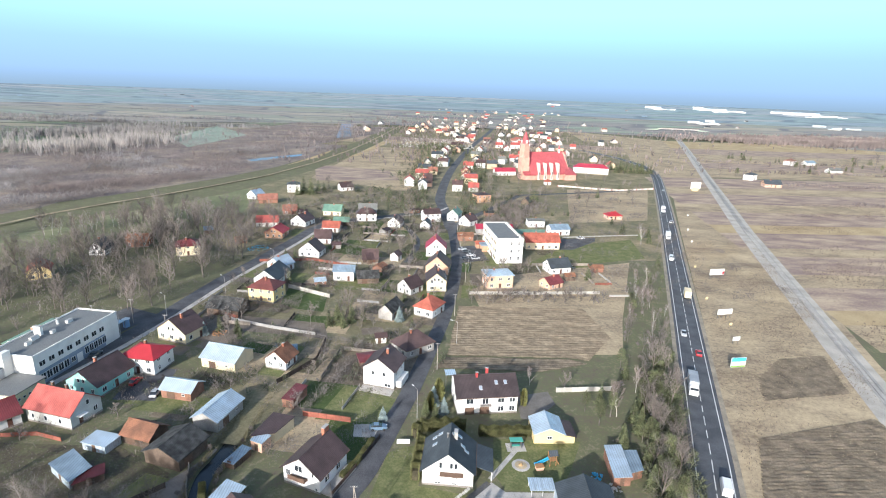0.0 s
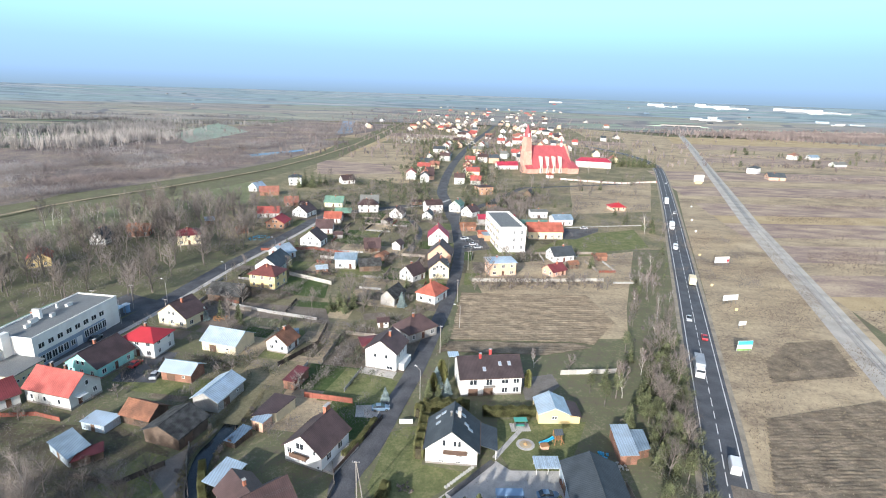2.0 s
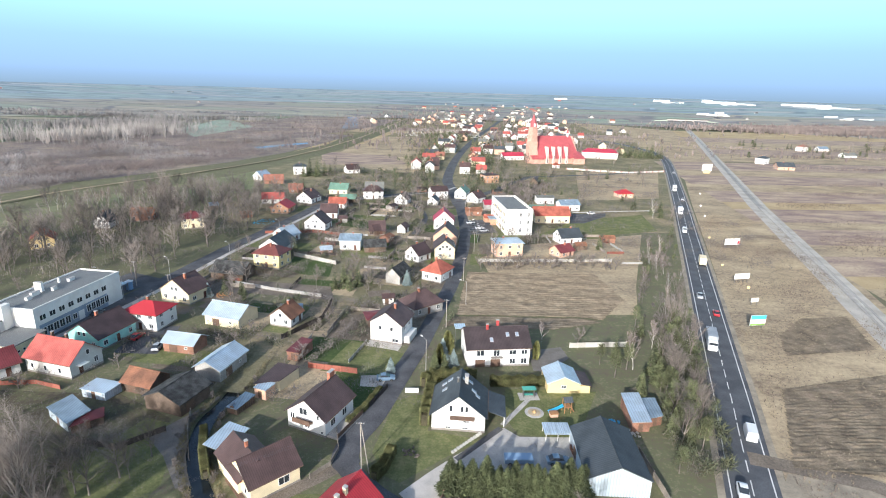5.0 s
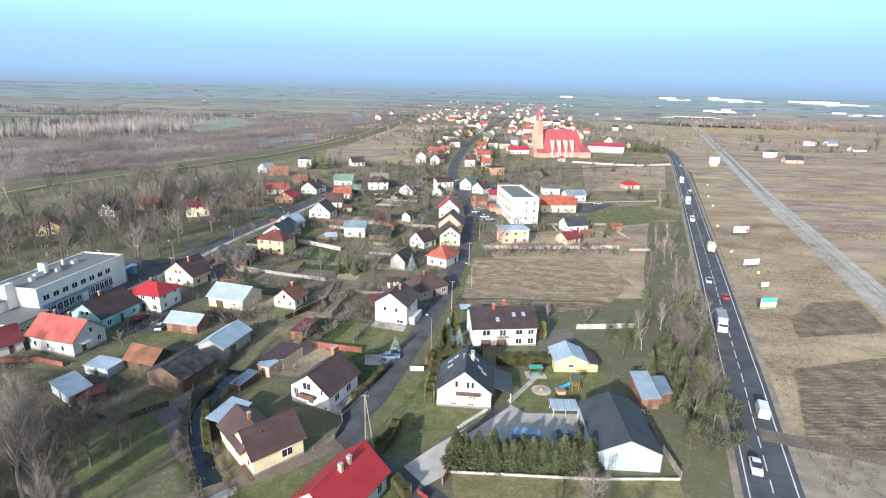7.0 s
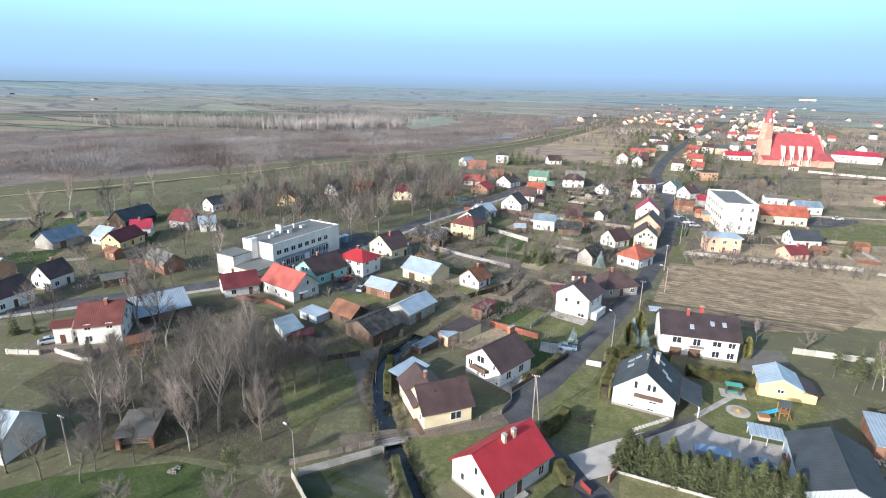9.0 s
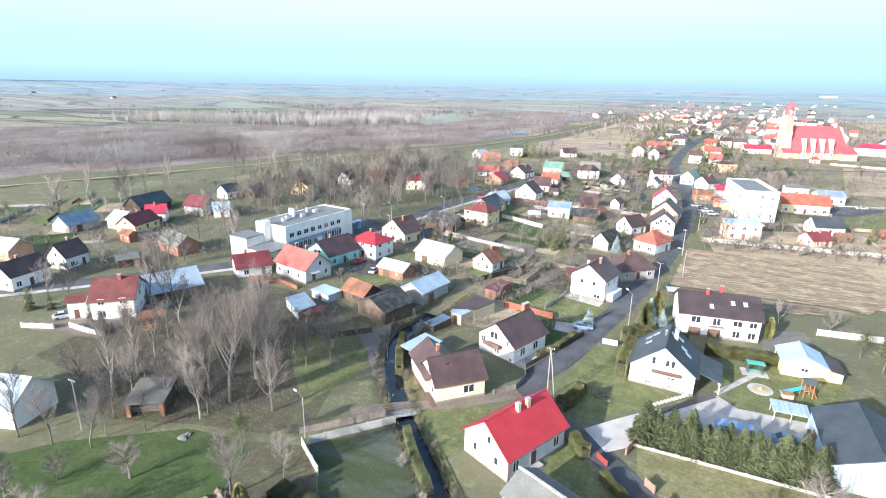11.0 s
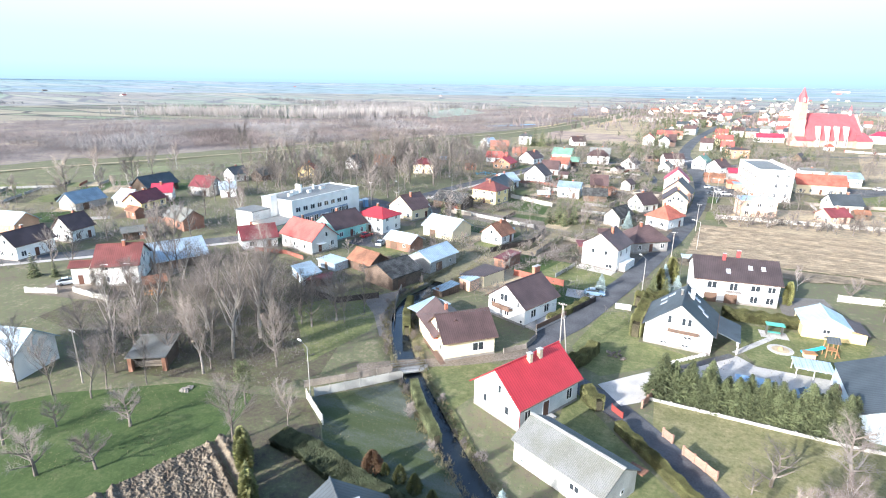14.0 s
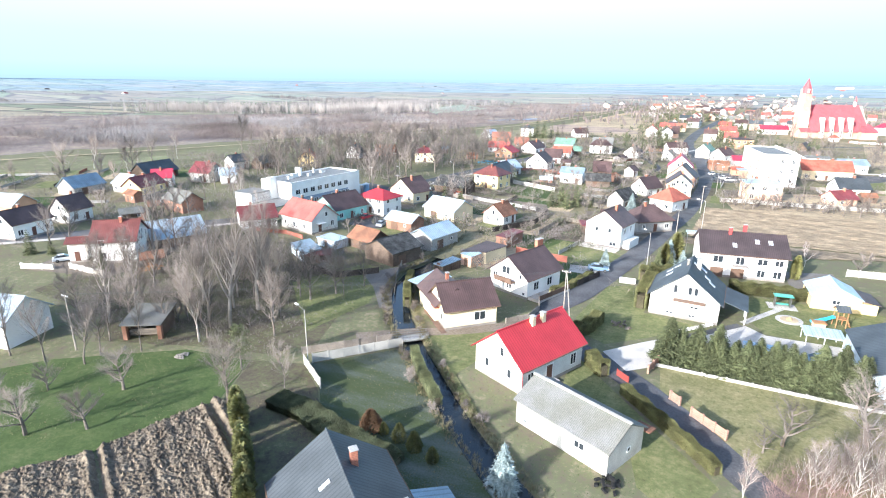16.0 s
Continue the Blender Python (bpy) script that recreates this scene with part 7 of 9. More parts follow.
scrub("garden_scrub", "bare bushes in the gardens", 3200, anywhere(-100, 0, 96, 440, 0.1, 5, 0.7), 2.4, 20, 44, TWIG, 0.5, 0.026, True)
scrub("garden_scrub", "bare bushes behind the school and the church", 2000, anywhere(8, 150, 196, 460, 0.35, 6, 1.0), 2.6, 26, 45, TWIG, 0.5, 0.03, True)
scrub("evergreen_bushes", "dark evergreen bushes in the gardens", 1100, anywhere(-98, 2, 120, 440, 0.55, 5, 0.8), 2.0, 40, 46, EVERGREEN, 0.42, 0.06, True)
scrub("evergreen_bushes", "dark conifers and bushes along the far street", 500, lambda r, n: (lambda P: P[along(STREET, P[:, 0], P[:, 1]) > 11])(np.stack([r.normal(2, 24, n), r.uniform(330, 800, n)], 1)), 6.5, 50, 47, EVERGREEN, 0.25, 0.05, True)
STRAWTUFT = mat("pale_straw", (0.34, 0.28, 0.18), 0.95, 0, 0.3, 0.5, 2, 0)
REDTWIG = mat("red_brown_birch_twigs", (0.30, 0.20, 0.18), 0.95, 0, 0.3, 0.6, 3, 0)


def lane_side(r, n):
    x = r.uniform(11, 27, n)
    return np.stack([x, 45.5 + x * 0.44 + r.normal(0, 1.5, n)], 1)


def road_side(r, n):
    y = r.uniform(79, 142, n)
    x = 40 + (y - 80) * 0.33 + r.uniform(0, 11, n)
    return np.stack([x, y], 1)[free_many(x, y, 0.8) & (clump(x, y, 4) > -0.5)]


scrub("birch_thicket", "haze of red-brown young birch twigs beside the lane", 130, lane_side, 3.2, 90, 51, REDTWIG, 0.35, 0.004, True)
scrub("roadside_thicket", "dense brown thicket beside the main road", 200, road_side, 2.6, 50, 52, TWIG, 0.42, 0.012, True)
scrub("roadside_thicket", "dark evergreen bushes in the roadside thicket", 130, road_side, 3.2, 90, 53, EVERGREEN, 0.32, 0.04, True)


def meadow(low, size):
    def at(r, n):
        y = r.uniform(60, 300, n)
        x = 62 + (y - 80) * 0.34 + r.uniform(0, 44, n)
        return np.stack([x, y], 1)[clump(x, y, size) + r.normal(0, 0.3, n) > low]
    return at


HEATHTUFT = mat("brown_weed_stalks", (0.21, 0.162, 0.128), 0.95, 0, 0.3, 0.5, 2, 0)
scrub("grass", "straw tussocks in the dry meadow", 7000, meadow(0.0, 7), 0.45, 4, 55, STRAWTUFT, 0.9, 0.1)
scrub("weeds", "dark dry weed stalks in the meadow", 7000, meadow(0.25, 9), 0.5, 4, 56, HEATHTUFT, 0.7, 0.1)
scrub("weeds", "brown weeds, twigs and fallen leaves under the wood", 6000, anywhere(-106, -50, 47, 98, -0.4, 3, 0.3), 0.3, 6, 54, TWIG, 1.3, 0.05)
def east(low, size):
    def at(r, n):
        y = r.uniform(120, 430, n)
        x = 118 + (y - 110) * 0.345 + 9 + r.gamma(1.5, 60, n)
        return np.stack([x, y], 1)[clump(x * 0.25, y * 1.3, size) + r.normal(0, 0.25, n) > low]
    return at


scrub("weeds", "brown weed stalks in the strips beyond the railway", 9000, east(0.3, 14), 0.7, 5, 57, HEATHTUFT, 0.8, 0.12)
scrub("weeds", "pale straw tufts in the strips beyond the railway", 6000, east(-0.2, 9), 0.55, 4, 58, STRAWTUFT, 0.9, 0.12)
TUFT = mat("straw_grass_blades", (0.21, 0.185, 0.105), 0.95, 0, 0.3, 0.5, 2, 0)
GREENTUFT = mat("green_grass_blades", (0.10, 0.125, 0.05), 0.95, 0, 0.3, 0.5, 2, 0)
scrub("grass", "dry straw-coloured grass tufts", 16000, anywhere(-110, 36, 26, 112, 0.05, 3.5, 0.2), 0.22, 5, 48, TUFT, 1.0, 0.07)
scrub("grass", "coarse green grass tufts", 15000, anywhere(-110, 36, 26, 112, -0.2, 4.5, 0.2), 0.17, 5, 49, GREENTUFT, 1.1, 0.09)
scrub("grass", "long dry grass along the stream banks", 3600, lambda r, n: (lambda k, i, P: P[i] + (P[i + 1] - P[i]) * (k - i)[:, None] + np.stack([r.choice([-1, 1], n) * r.uniform(1.9, 3.4, n), r.normal(0, 0.4, n)], 1))(*(lambda k: (k, k.astype(int), np.array([p[:] for p in STREAM])))(r.uniform(0, len(STREAM) - 1.001, n))), 0.55, 7, 50, TUFT, 0.8, 0.05)
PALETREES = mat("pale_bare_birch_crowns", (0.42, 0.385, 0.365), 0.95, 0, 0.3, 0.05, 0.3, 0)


def row_of(a, b, wide):
    """Points strewn along a line."""
    def at(r, n):
        k = r.uniform(0, 1, n)[:, None]
        return np.array(a) * (1 - k) + np.array(b) * k + r.normal(0, wide, (n, 2))
    return at


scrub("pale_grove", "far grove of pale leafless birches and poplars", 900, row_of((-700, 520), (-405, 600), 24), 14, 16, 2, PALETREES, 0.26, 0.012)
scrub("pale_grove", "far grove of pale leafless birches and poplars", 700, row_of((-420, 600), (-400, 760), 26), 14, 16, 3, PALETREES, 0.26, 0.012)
scrub("far_wood", "dark bare wood beyond the river", 700, row_of((-560, 700), (-470, 900), 34), 11, 14, 5, GREYSCRUB, 0.35, 0.03)
scrub("far_hedgerow", "bare trees along a far field edge", 500, row_of((-330, 980), (-1000, 1080), 12), 9, 12, 12, GREYSCRUB, 0.4, 0.04)
scrub("far_wood", "dark leafless wood far beyond the railway", 5000, lambda r, n: np.stack([800 + r.normal(0, 150, n), 1120 + r.normal(0, 55, n)], 1), 8, 10, 4, SCRUB, 0.5, 0.07)
def copses(r, n):
    x, y = r.uniform(-1700, -420, n), r.uniform(560, 1500, n)
    return np.stack([x, y], 1)[clump(x * 0.45, y * 1.6, 62) + r.normal(0, 0.12, n) > 0.62]


scrub("far_hedgerow", "far hedgerows and copses between the fields", 2800, copses, 6, 9, 6, GREYSCRUB, 0.6, 0.06)
scrub("far_hedgerow", "thin bare hedgerows between the eastern fields", 2600, lambda r, n: np.stack([r.uniform(330, 900, n), 330 + (r.randint(0, 5, n) * 95) + r.normal(0, 4, n) + 0.0], 1), 3.0, 9, 7, SCRUB, 0.6, 0.08)
scrub("roadside_scrub", "low bare scrub between fields and village", 1700, lambda r, n: np.stack([r.uniform(60, 150, n), r.normal(0, 7, n)], 1) @ np.array([[0.35, 0.94], [-0.94, 0.35]]) + np.array([8, 250]), 2.6, 10, 8, TWIG, 0.6, 0.05)
scrub("village_woods", "bare trees among the far houses", 2600, lambda r, n: (lambda P: P[along(STREET, P[:, 0], P[:, 1]) > 12])(np.stack([r.normal(40, 150, n), r.uniform(560, 1700, n)], 1)), 7, 10, 9, SCRUB, 0.5, 0.06)


# ---------------------------------------------------------------- ploughed land, lawns and yards
def inside_poly(pts, X, Y):
    ok = np.zeros(X.shape, bool)
    for (x1, y1), (x2, y2) in zip(pts, pts[1:] + pts[:1]):
        cut = ((y1 > Y) != (y2 > Y)) & (X < (x2 - x1) * (Y - y1) / (y2 - y1 + 1e-9) + x1)
        ok ^= cut
    return ok


def ploughed(pts, row_deg, spacing, depth, clod, cell_along, cell_across, material, label, seed=0, base=0.06, ruts=()):
    """Ploughed ground with real furrows along row_deg and clods, inside a polygon."""
    r = np.random.RandomState(seed)
    c, s = math.cos(radians(row_deg)), math.sin(radians(row_deg))
    P = np.array(pts, float)
    U, V = P[:, 0] * c + P[:, 1] * s, -P[:, 0] * s + P[:, 1] * c
    us, vs = np.arange(U.min(), U.max() + cell_along, cell_along), np.arange(V.min(), V.max() + cell_across, cell_across)
    UU, VV = np.meshgrid(us, vs)
    UU = UU + r.uniform(-0.3, 0.3, UU.shape) * cell_along
    VV = VV + r.uniform(-0.2, 0.2, UU.shape) * cell_across
    X, Y = UU * c - VV * s, UU * s + VV * c
    wob = 0.35 * np.sin(UU * 0.05 + 1) + 0.2 * np.sin(UU * 0.13)
    lump = 0.5 * r.gamma(1.0, 0.6, UU.shape)
    for size, gain in ((2, 0.8), (3, 0.5), (7, 0.25)):
        g = r.gamma(0.7, 1.0, (UU.shape[0] // size + 2, UU.shape[1] // size + 2))
        i, j = np.arange(UU.shape[0]) / size, np.arange(UU.shape[1]) / size
        i0, j0 = i.astype(int), j.astype(int)
        fi, fj = (i - i0)[:, None], (j - j0)[None]
        lump = lump + gain * ((g[i0][:, j0] * (1 - fi) + g[i0 + 1][:, j0] * fi) * (1 - fj) + (g[i0][:, j0 + 1] * (1 - fi) + g[i0 + 1][:, j0 + 1] * fi) * fj)
    ridge = np.abs(np.sin((VV + wob) * math.pi / spacing)) * (0.7 + 0.5 * np.sin(UU * 0.31 + VV))
    Z = base + depth * ridge + clod * lump * 0.55
    for v in ruts:
        d = VV - v + 0.5 * wob
        Z = Z * (1 - 0.7 * np.exp(-(d / 0.45) ** 2)) - 0.12 * np.exp(-(d / 0.3) ** 2) + 0.2 * np.exp(-((np.abs(d) - 0.75) / 0.25) ** 2)
    ny, nx = UU.shape
    idx = np.arange(nx * ny).reshape(ny, nx)
    q = np.stack([idx[:-1, :-1], idx[:-1, 1:], idx[1:, 1:], idx[1:, :-1]], -1).reshape(-1, 4)
    keep = inside_poly(list(pts), X.ravel()[q].mean(1), Y.ravel()[q].mean(1))
    q = q[keep]
    me = bpy.data.meshes.new("field")
    me.vertices.add(nx * ny)
    me.vertices.foreach_set("co", np.stack([X, Y, Z], -1).astype(np.float32).ravel())
    me.loops.add(q.size)
    me.loops.foreach_set("vertex_index", q.astype(np.int32).ravel())
    me.polygons.add(len(q))
    me.polygons.foreach_set("loop_start", np.arange(0, q.size, 4, dtype=np.int32))
    me.update()
    me.materials.append(material)
    return tagged(new("field", me), label, "ploughed field", kind="structure")


CLODS = blended("turned_clods", [(0.3, (0.07, 0.056, 0.042)), (0.72, (0.2, 0.165, 0.122)), (0.5, (0.12, 0.098, 0.072))], 0.9, fine=5, bump=0.9)
ploughed([(-47.6, 40.6), (-44.9, 40.4), (-31.2, 29.2), (-26, 20), (-36, 6), (-62, 10), (-57.2, 20.8), (-51.9, 27.3)], -28, 1.5, 0.16, 0.2, 0.10, 0.085, CLODS, "freshly ploughed dark soil in heavy clods", 1, 0.1, (0.4, 12.1))
ploughed([(6.7, 187), (54, 188.5), (57.5, 164), (46, 147), (40, 148.5), (2.5, 147.5)], 3, 1.7, 0.15, 0.13, 0.5, 0.28, DRYSOIL, "dry ploughed tan field in long furrows", 2)
ploughed([(2, 146.6), (40, 147.6), (45, 145), (30, 139.5), (-1.2, 139.5)], 3, 1.3, 0.14, 0.10, 0.8, 0.3, SOIL, "dark ploughed garden strip behind the terrace", 3)
ploughed([(78, 111), (114, 121), (112, 96), (100, 80), (64, 83.5)], 4, 1.1, 0.06, 0.12, 0.6, 0.22, SOIL, "ploughed field beside the main road", 5)
ploughed([(89, 128), (116, 133), (124, 156), (108, 153), (94, 140)], 14, 1.0, 0.06, 0.08, 0.8, 0.3, SOIL, "old dug allotment strip", 6, 0.04)
sheet("field", [(80, 112.5), (115, 122.5), (118, 130), (84, 122)], DRYGRASS, "strip of tan grass between ploughland", 0.045)
sheet("field", [(62, 82), (98, 78), (90, 40), (50, 45), (46, 62)], VERGE, "muddy verge at the field track", 0.03)

sheet("lawn", [(-62.5, 10.5), (-90, 20), (-75.5, 38), (-61.5, 48), (-51, 49.4), (-47.4, 40.8), (-51.6, 27.4), (-56.9, 20.9)], GREENGRASS, "fresh green orchard grass", 0.035, "lawn")
# dark sheet beside the thujas: the shade there is put into its colour
sheet("lawn", [(-47, 40.9), (-51, 49.6), (-43.8, 52), (-38, 47.6), (-30.2, 38.1), (-14.5, 29.5), (-22, 16), (-26.2, 20.4), (-31.0, 29.6), (-44.6, 40.8)], LITTERSHADE, "worn shaded grass along the thujas", 0.028, "lawn")
sheet("lawn", [(-37.9, 47.8), (-43, 52.4), (-34.5, 61), (-31.6, 60.6), (-26.2, 54), (-20.6, 48), (-15.4, 42.9), (-8, 36), (-14, 30), (-30, 38)], FROSTSHADE, "lawn grey with frost, green where the sun has thawed it", 0.03, "lawn")
sheet("lawn", [(-9.5, 69.5), (-3.6, 62.6), (7.2, 50.2), (4, 44), (0, 47), (-1.2, 52), (-10.5, 60.5), (-10.8, 66)], LAWN, "green garden lawn beside the red-roofed house", 0.03, "lawn")
sheet("lawn", [(-33, 66.5), (-25, 72.5), (-20, 73), (-24, 58.5), (-16, 49.5), (-20.2, 52.6), (-26, 58.4)], LAWN, "sloping green lawn between stream and house", 0.03, "lawn")
sheet("lawn", [(-13.4, 84), (-10.8, 101), (-7, 103.4), (-1.5, 104.5), (-3.4, 91), (7.4, 88.6), (0.8, 83.6), (-7.5, 76.2), (-10.6, 78)], LAWN, "mown green lawn round the grey-roofed house", 0.03, "lawn")
sheet("lawn", [(12.6, 95.6), (13.4, 107.4), (34, 107.4), (29.4, 97.2), (25.6, 90), (14.4, 90.6)], LAWN, "green playing lawn with a sand circle", 0.03, "lawn")
sheet("lawn", [(-30, 112.6), (-25.5, 128.6), (-19.6, 127.2), (-10.4, 122), (-12.2, 112.2)], LAWN, "green lawn before the tall white house", 0.03, "lawn")
sheet("lawn", [(-61.4, 199.4), (-44.4, 193.4), (-42.6, 177.5), (-53.3, 179.6), (-60, 184)], GREENGRASS, "green vegetable garden lawn", 0.03, "lawn")
sheet("lawn", [(-43, 220), (-22, 214), (-24, 200), (-44, 204)], LAWN, "green garden lawn", 0.03, "lawn")
sheet("lawn", [(-78, 122), (-58, 120), (-57, 112), (-76, 114)], LAWN, "worn green yard grass", 0.03, "lawn")
sheet("lawn", [(-60, 92), (-66, 76), (-50, 60), (-47.5, 74), (-52.5, 90)], LAWN, "green grass under the bare trees", 0.025, "lawn")
sheet("field", [(-106, 52), (-84, 50), (-76, 44), (-62, 49), (-50, 52), (-46, 58), (-52, 76), (-55, 92), (-70, 100), (-100, 100), (-112, 88)], LITTERSHADE, "dark leaf litter under the bare wood", 0.016)
rp = random.Random(21)
EARTH = blended("dug_garden_earth", [(0.3, (0.07, 0.058, 0.046)), (0.72, (0.19, 0.158, 0.12)), (0.5, (0.118, 0.098, 0.076))], 0.3, fine=1.6, bump=0.6, mid=0.8)
STALE = blended("stale_winter_grass", [(0.28, (0.085, 0.075, 0.05)), (0.74, (0.235, 0.2, 0.13)), (0.45, (0.122, 0.112, 0.066)), (0.6, (0.165, 0.145, 0.09))], 0.3, fine=1.4, mid=0.85)
PARCELMATS = ((STALE, "stale dry grass in a garden parcel"), (EARTH, "dug brown earth in a garden parcel"), (LAWN, "mown green grass in a garden parcel"), (STALE, "stale dry grass in a garden parcel"), (ORCHARD, "tan grass in a garden parcel"), (LITTERSHADE, "dead leaves in a garden parcel"), (GREENGRASS, "fresh green grass in a garden parcel"), (DRYGRASS, "pale dry grass in a garden parcel"))


def parcels(x0, y0, deg, rows, length, edges):
    """Garden parcels side by side in rows; gives back the edges on which fences may stand."""
    c, s_ = math.cos(radians(deg)), math.sin(radians(deg))
    at = lambda u, v: (x0 + c * u - s_ * v, y0 + s_ * u + c * v)
    v = 0.0
    for _ in range(rows):
        d, u = rp.uniform(11, 19), rp.uniform(-6, 0)
        while u < length:
            w = rp.uniform(7, 17)
            lean = rp.uniform(-1.2, 1.2)
            m, label = rp.choice(PARCELMATS)
            q = [at(u, v), at(u + w, v), at(u + w + lean, v + d), at(u + lean, v + d)]
            sheet("garden_plot", q, m, label, 0.010 + 0.003 * rp.random(), "garden plot")
            edges += [(q[0], q[1]), (q[1], q[2])]
            u += w
        v += d


EDGES = []
parcels(-96, 168, -7, 11, 92, EDGES)
parcels(-60, 104, -8, 4, 40, EDGES)
parcels(8, 196, 6, 5, 66, EDGES)
parcels(-214, 66, 40, 5, 70, EDGES)
PLOTS = []
for hx, hy, rot, L, W in list(FOOTPRINTS):
    if not (-100 < hx < 2 and 118 < hy < 380):
        continue
    for sgn in (-1, 1):
        c, s_ = math.cos(radians(rot)), math.sin(radians(rot))
        d = W / 2 + rp.uniform(4.5, 7)
        px_, py_ = hx - s_ * d * sgn + c * rp.uniform(-4, 4), hy + c * d * sgn + s_ * rp.uniform(-4, 4)
        if any(abs(px_ - a) + abs(py_ - b) < 13 for a, b in PLOTS) or blocked(px_, py_, 3.0):
            continue
        PLOTS.append((px_, py_))
        a, b = rp.uniform(3, 5.5), rp.uniform(2.6, 4)
        m = rp.choice((LAWN, DIRT, SOIL, LAWN, GREENGRASS, LITTERSHADE))
        sheet("lawn" if m in (LAWN, GREENGRASS) else "field", [(px_ + c * a * u - s_ * b * v, py_ + s_ * a * u + c * b * v) for u, v in ((-1, -1), (1, -0.9), (0.95, 1), (-1, 0.9))], m,
              "small green garden plot" if m in (LAWN, GREENGRASS) else "small dug vegetable plot", 0.021, "garden plot")
sheet("pavement", [(-84, 134), (-74, 134), (-72, 118), (-83, 118)], OLDASPHALT, "grey farmyard", 0.04, "yard")
sheet("field", [(0.4, 73.6), (23.4, 72.3), (37, 73), (34, 52), (12, 52), (1, 63.5)], ROUGH, "rough grass plot", 0.028)
sheet("field", [(-72, 172), (-40, 168), (-36, 156), (-66, 160)], DIRT, "bare garden plot", 0.028)
sheet("field", [(-84, 174), (-66, 166), (-62, 150), (-78, 152)], DIRT, "bare builder's yard", 0.026)
sheet("pavement", [(1.4, 83.2), (7.8, 88.8), (11.8, 92.8), (14.6, 90), (25.8, 90.4), (26.2, 75.2), (2, 75.2)], PAVING, "grey concrete yard", 0.045, "yard")
sheet("pavement", [(-7.4, 73.6), (-3.6, 69.2), (0.2, 72.6), (1.4, 83.0), (-2.4, 79.2)], mat("pale_paving", (0.55, 0.51, 0.46), 0.9, 0, 0.15), "pale new paving at the gate", 0.095, "yard")
sheet("pavement", [(21, 126), (30, 129), (31, 123), (24.5, 115), (21, 116)], LANE, "grey paved drive beside the terrace", 0.04, "yard")
sheet("pavement", [(-20, 111), (-11.4, 112), (-11.4, 106), (-19.5, 106.4)], PAVING, "grey paved parking place", 0.05, "yard")
sheet("pavement", [(9, 268), (19, 272), (22, 246), (8, 240)], OLDASPHALT, "school car park", 0.05, "car park")
sheet("pavement", [(64.4, 290), (87.2, 295.6), (84.8, 287.4), (68.6, 269.4), (60.2, 268.3)], OLDASPHALT, "dark asphalt yard beside the playing field", 0.05, "car park")
sheet("pavement", [(-124, 72), (-104, 84), (-100, 62), (-120, 58)], DIRT, "trodden brown farmyard", 0.035, "yard")
sheet("pavement", [(-98, 170), (-112, 176), (-118, 160), (-104, 153)], OLDASPHALT, "bus bay", 0.05, "car park")
ribbon("path", [(11.6, 93.6), (18.2, 103.4)], 1.1, PAVING, "concrete garden path", 0.06, "path")
ribbon("path", [(2.2, 82.6), (11.2, 92.6)], 1.3, OLDASPHALT, "narrow paved edge of the drive", 0.06, "path")


# ---------------------------------------------------------------- fences and walls
BOARD = mat("grey_fence_boards", (0.30, 0.26, 0.22), 0.9, 0, 0.3, object_random=0.2)
REDBOARD = mat("red_brown_fence", (0.28, 0.10, 0.07), 0.85, 0, 0.25, object_random=0.15)
DARKBOARD = mat("dark_fence", (0.06, 0.05, 0.045), 0.8, 0, 0.3, object_random=0.15)
WHITEWALL = mat("pale_concrete_panels", (0.52, 0.5, 0.45), 0.9, 0, 0.15, object_random=0.1)
fence_panels([(-37.9, 48.0), (-43.6, 51.9)], "concrete_fence", "pale concrete panel fence by the frosty lawn", 1.5, WHITEWALL)
fence_panels([(-42.9, 52.8), (-34.2, 62.4)], "concrete_fence", "pale concrete panel fence running to the stream", 1.4, WHITEWALL)
fence_panels([(-45.7, 54.0), (-36.4, 63.2)], "picket_fence", "leaning grey picket fence", 1.2, BOARD, 1.2, 0.1, 0.03)
fence_panels([(-0.3, 72.6), (23.3, 72.2), (37.1, 73.0)], "garden_wall", "low pale concrete wall in front of the spruces", 0.45, WHITEWALL, 3.0, 0.2, 0.15, 0.0)
fence_panels([(37.4, 73.2), (36.6, 86.2), (26.8, 87.6)], "board_fence", "weathered board fence behind the shed", 1.5, BOARD)
fence_panels([(32.3, 128.6), (47.7, 130.4)], "concrete_fence", "pale concrete panel garden fence", 1.5, WHITEWALL)
fence_panels([(-33.1, 113.8), (-21.1, 111.8)], "board_fence", "red-brown board fence between gardens", 1.5, REDBOARD)
fence_panels([(-61.8, 200.5), (-43.1, 191)], "concrete_fence", "white concrete panel garden wall", 1.6, WHITEWALL)
fence_panels([(11.1, 199.7), (38, 202), (65.0, 205.0)], "concrete_fence", "pale concrete panel fence along the ploughed field", 1.4, WHITEWALL, 2.6)
fence_panels([(-36.5, 154.5), (-36.4, 141.2), (-44.0, 128.0)], "board_fence", "old dark garden board fence", 1.5, DARKBOARD)
fence_panels([(-72, 168), (-58, 163), (-41, 158.5)], "concrete_fence", "low crumbling garden wall", 1.1, CONCRETE, 2.4, 0.2, 0.15, 0)
fence_panels([(-79, 173), (-70, 168.5)], "board_fence", "orange-brown board fence by a yard", 1.5, REDBOARD)
fence_panels([(-84, 232), (-60, 236), (-40, 228)], "board_fence", "red-brown board fence between gardens", 1.3, REDBOARD, 2.6)
fence_panels([(-55, 224), (-34, 220)], "concrete_fence", "pale concrete panel garden fence", 1.3, WHITEWALL, 2.6)
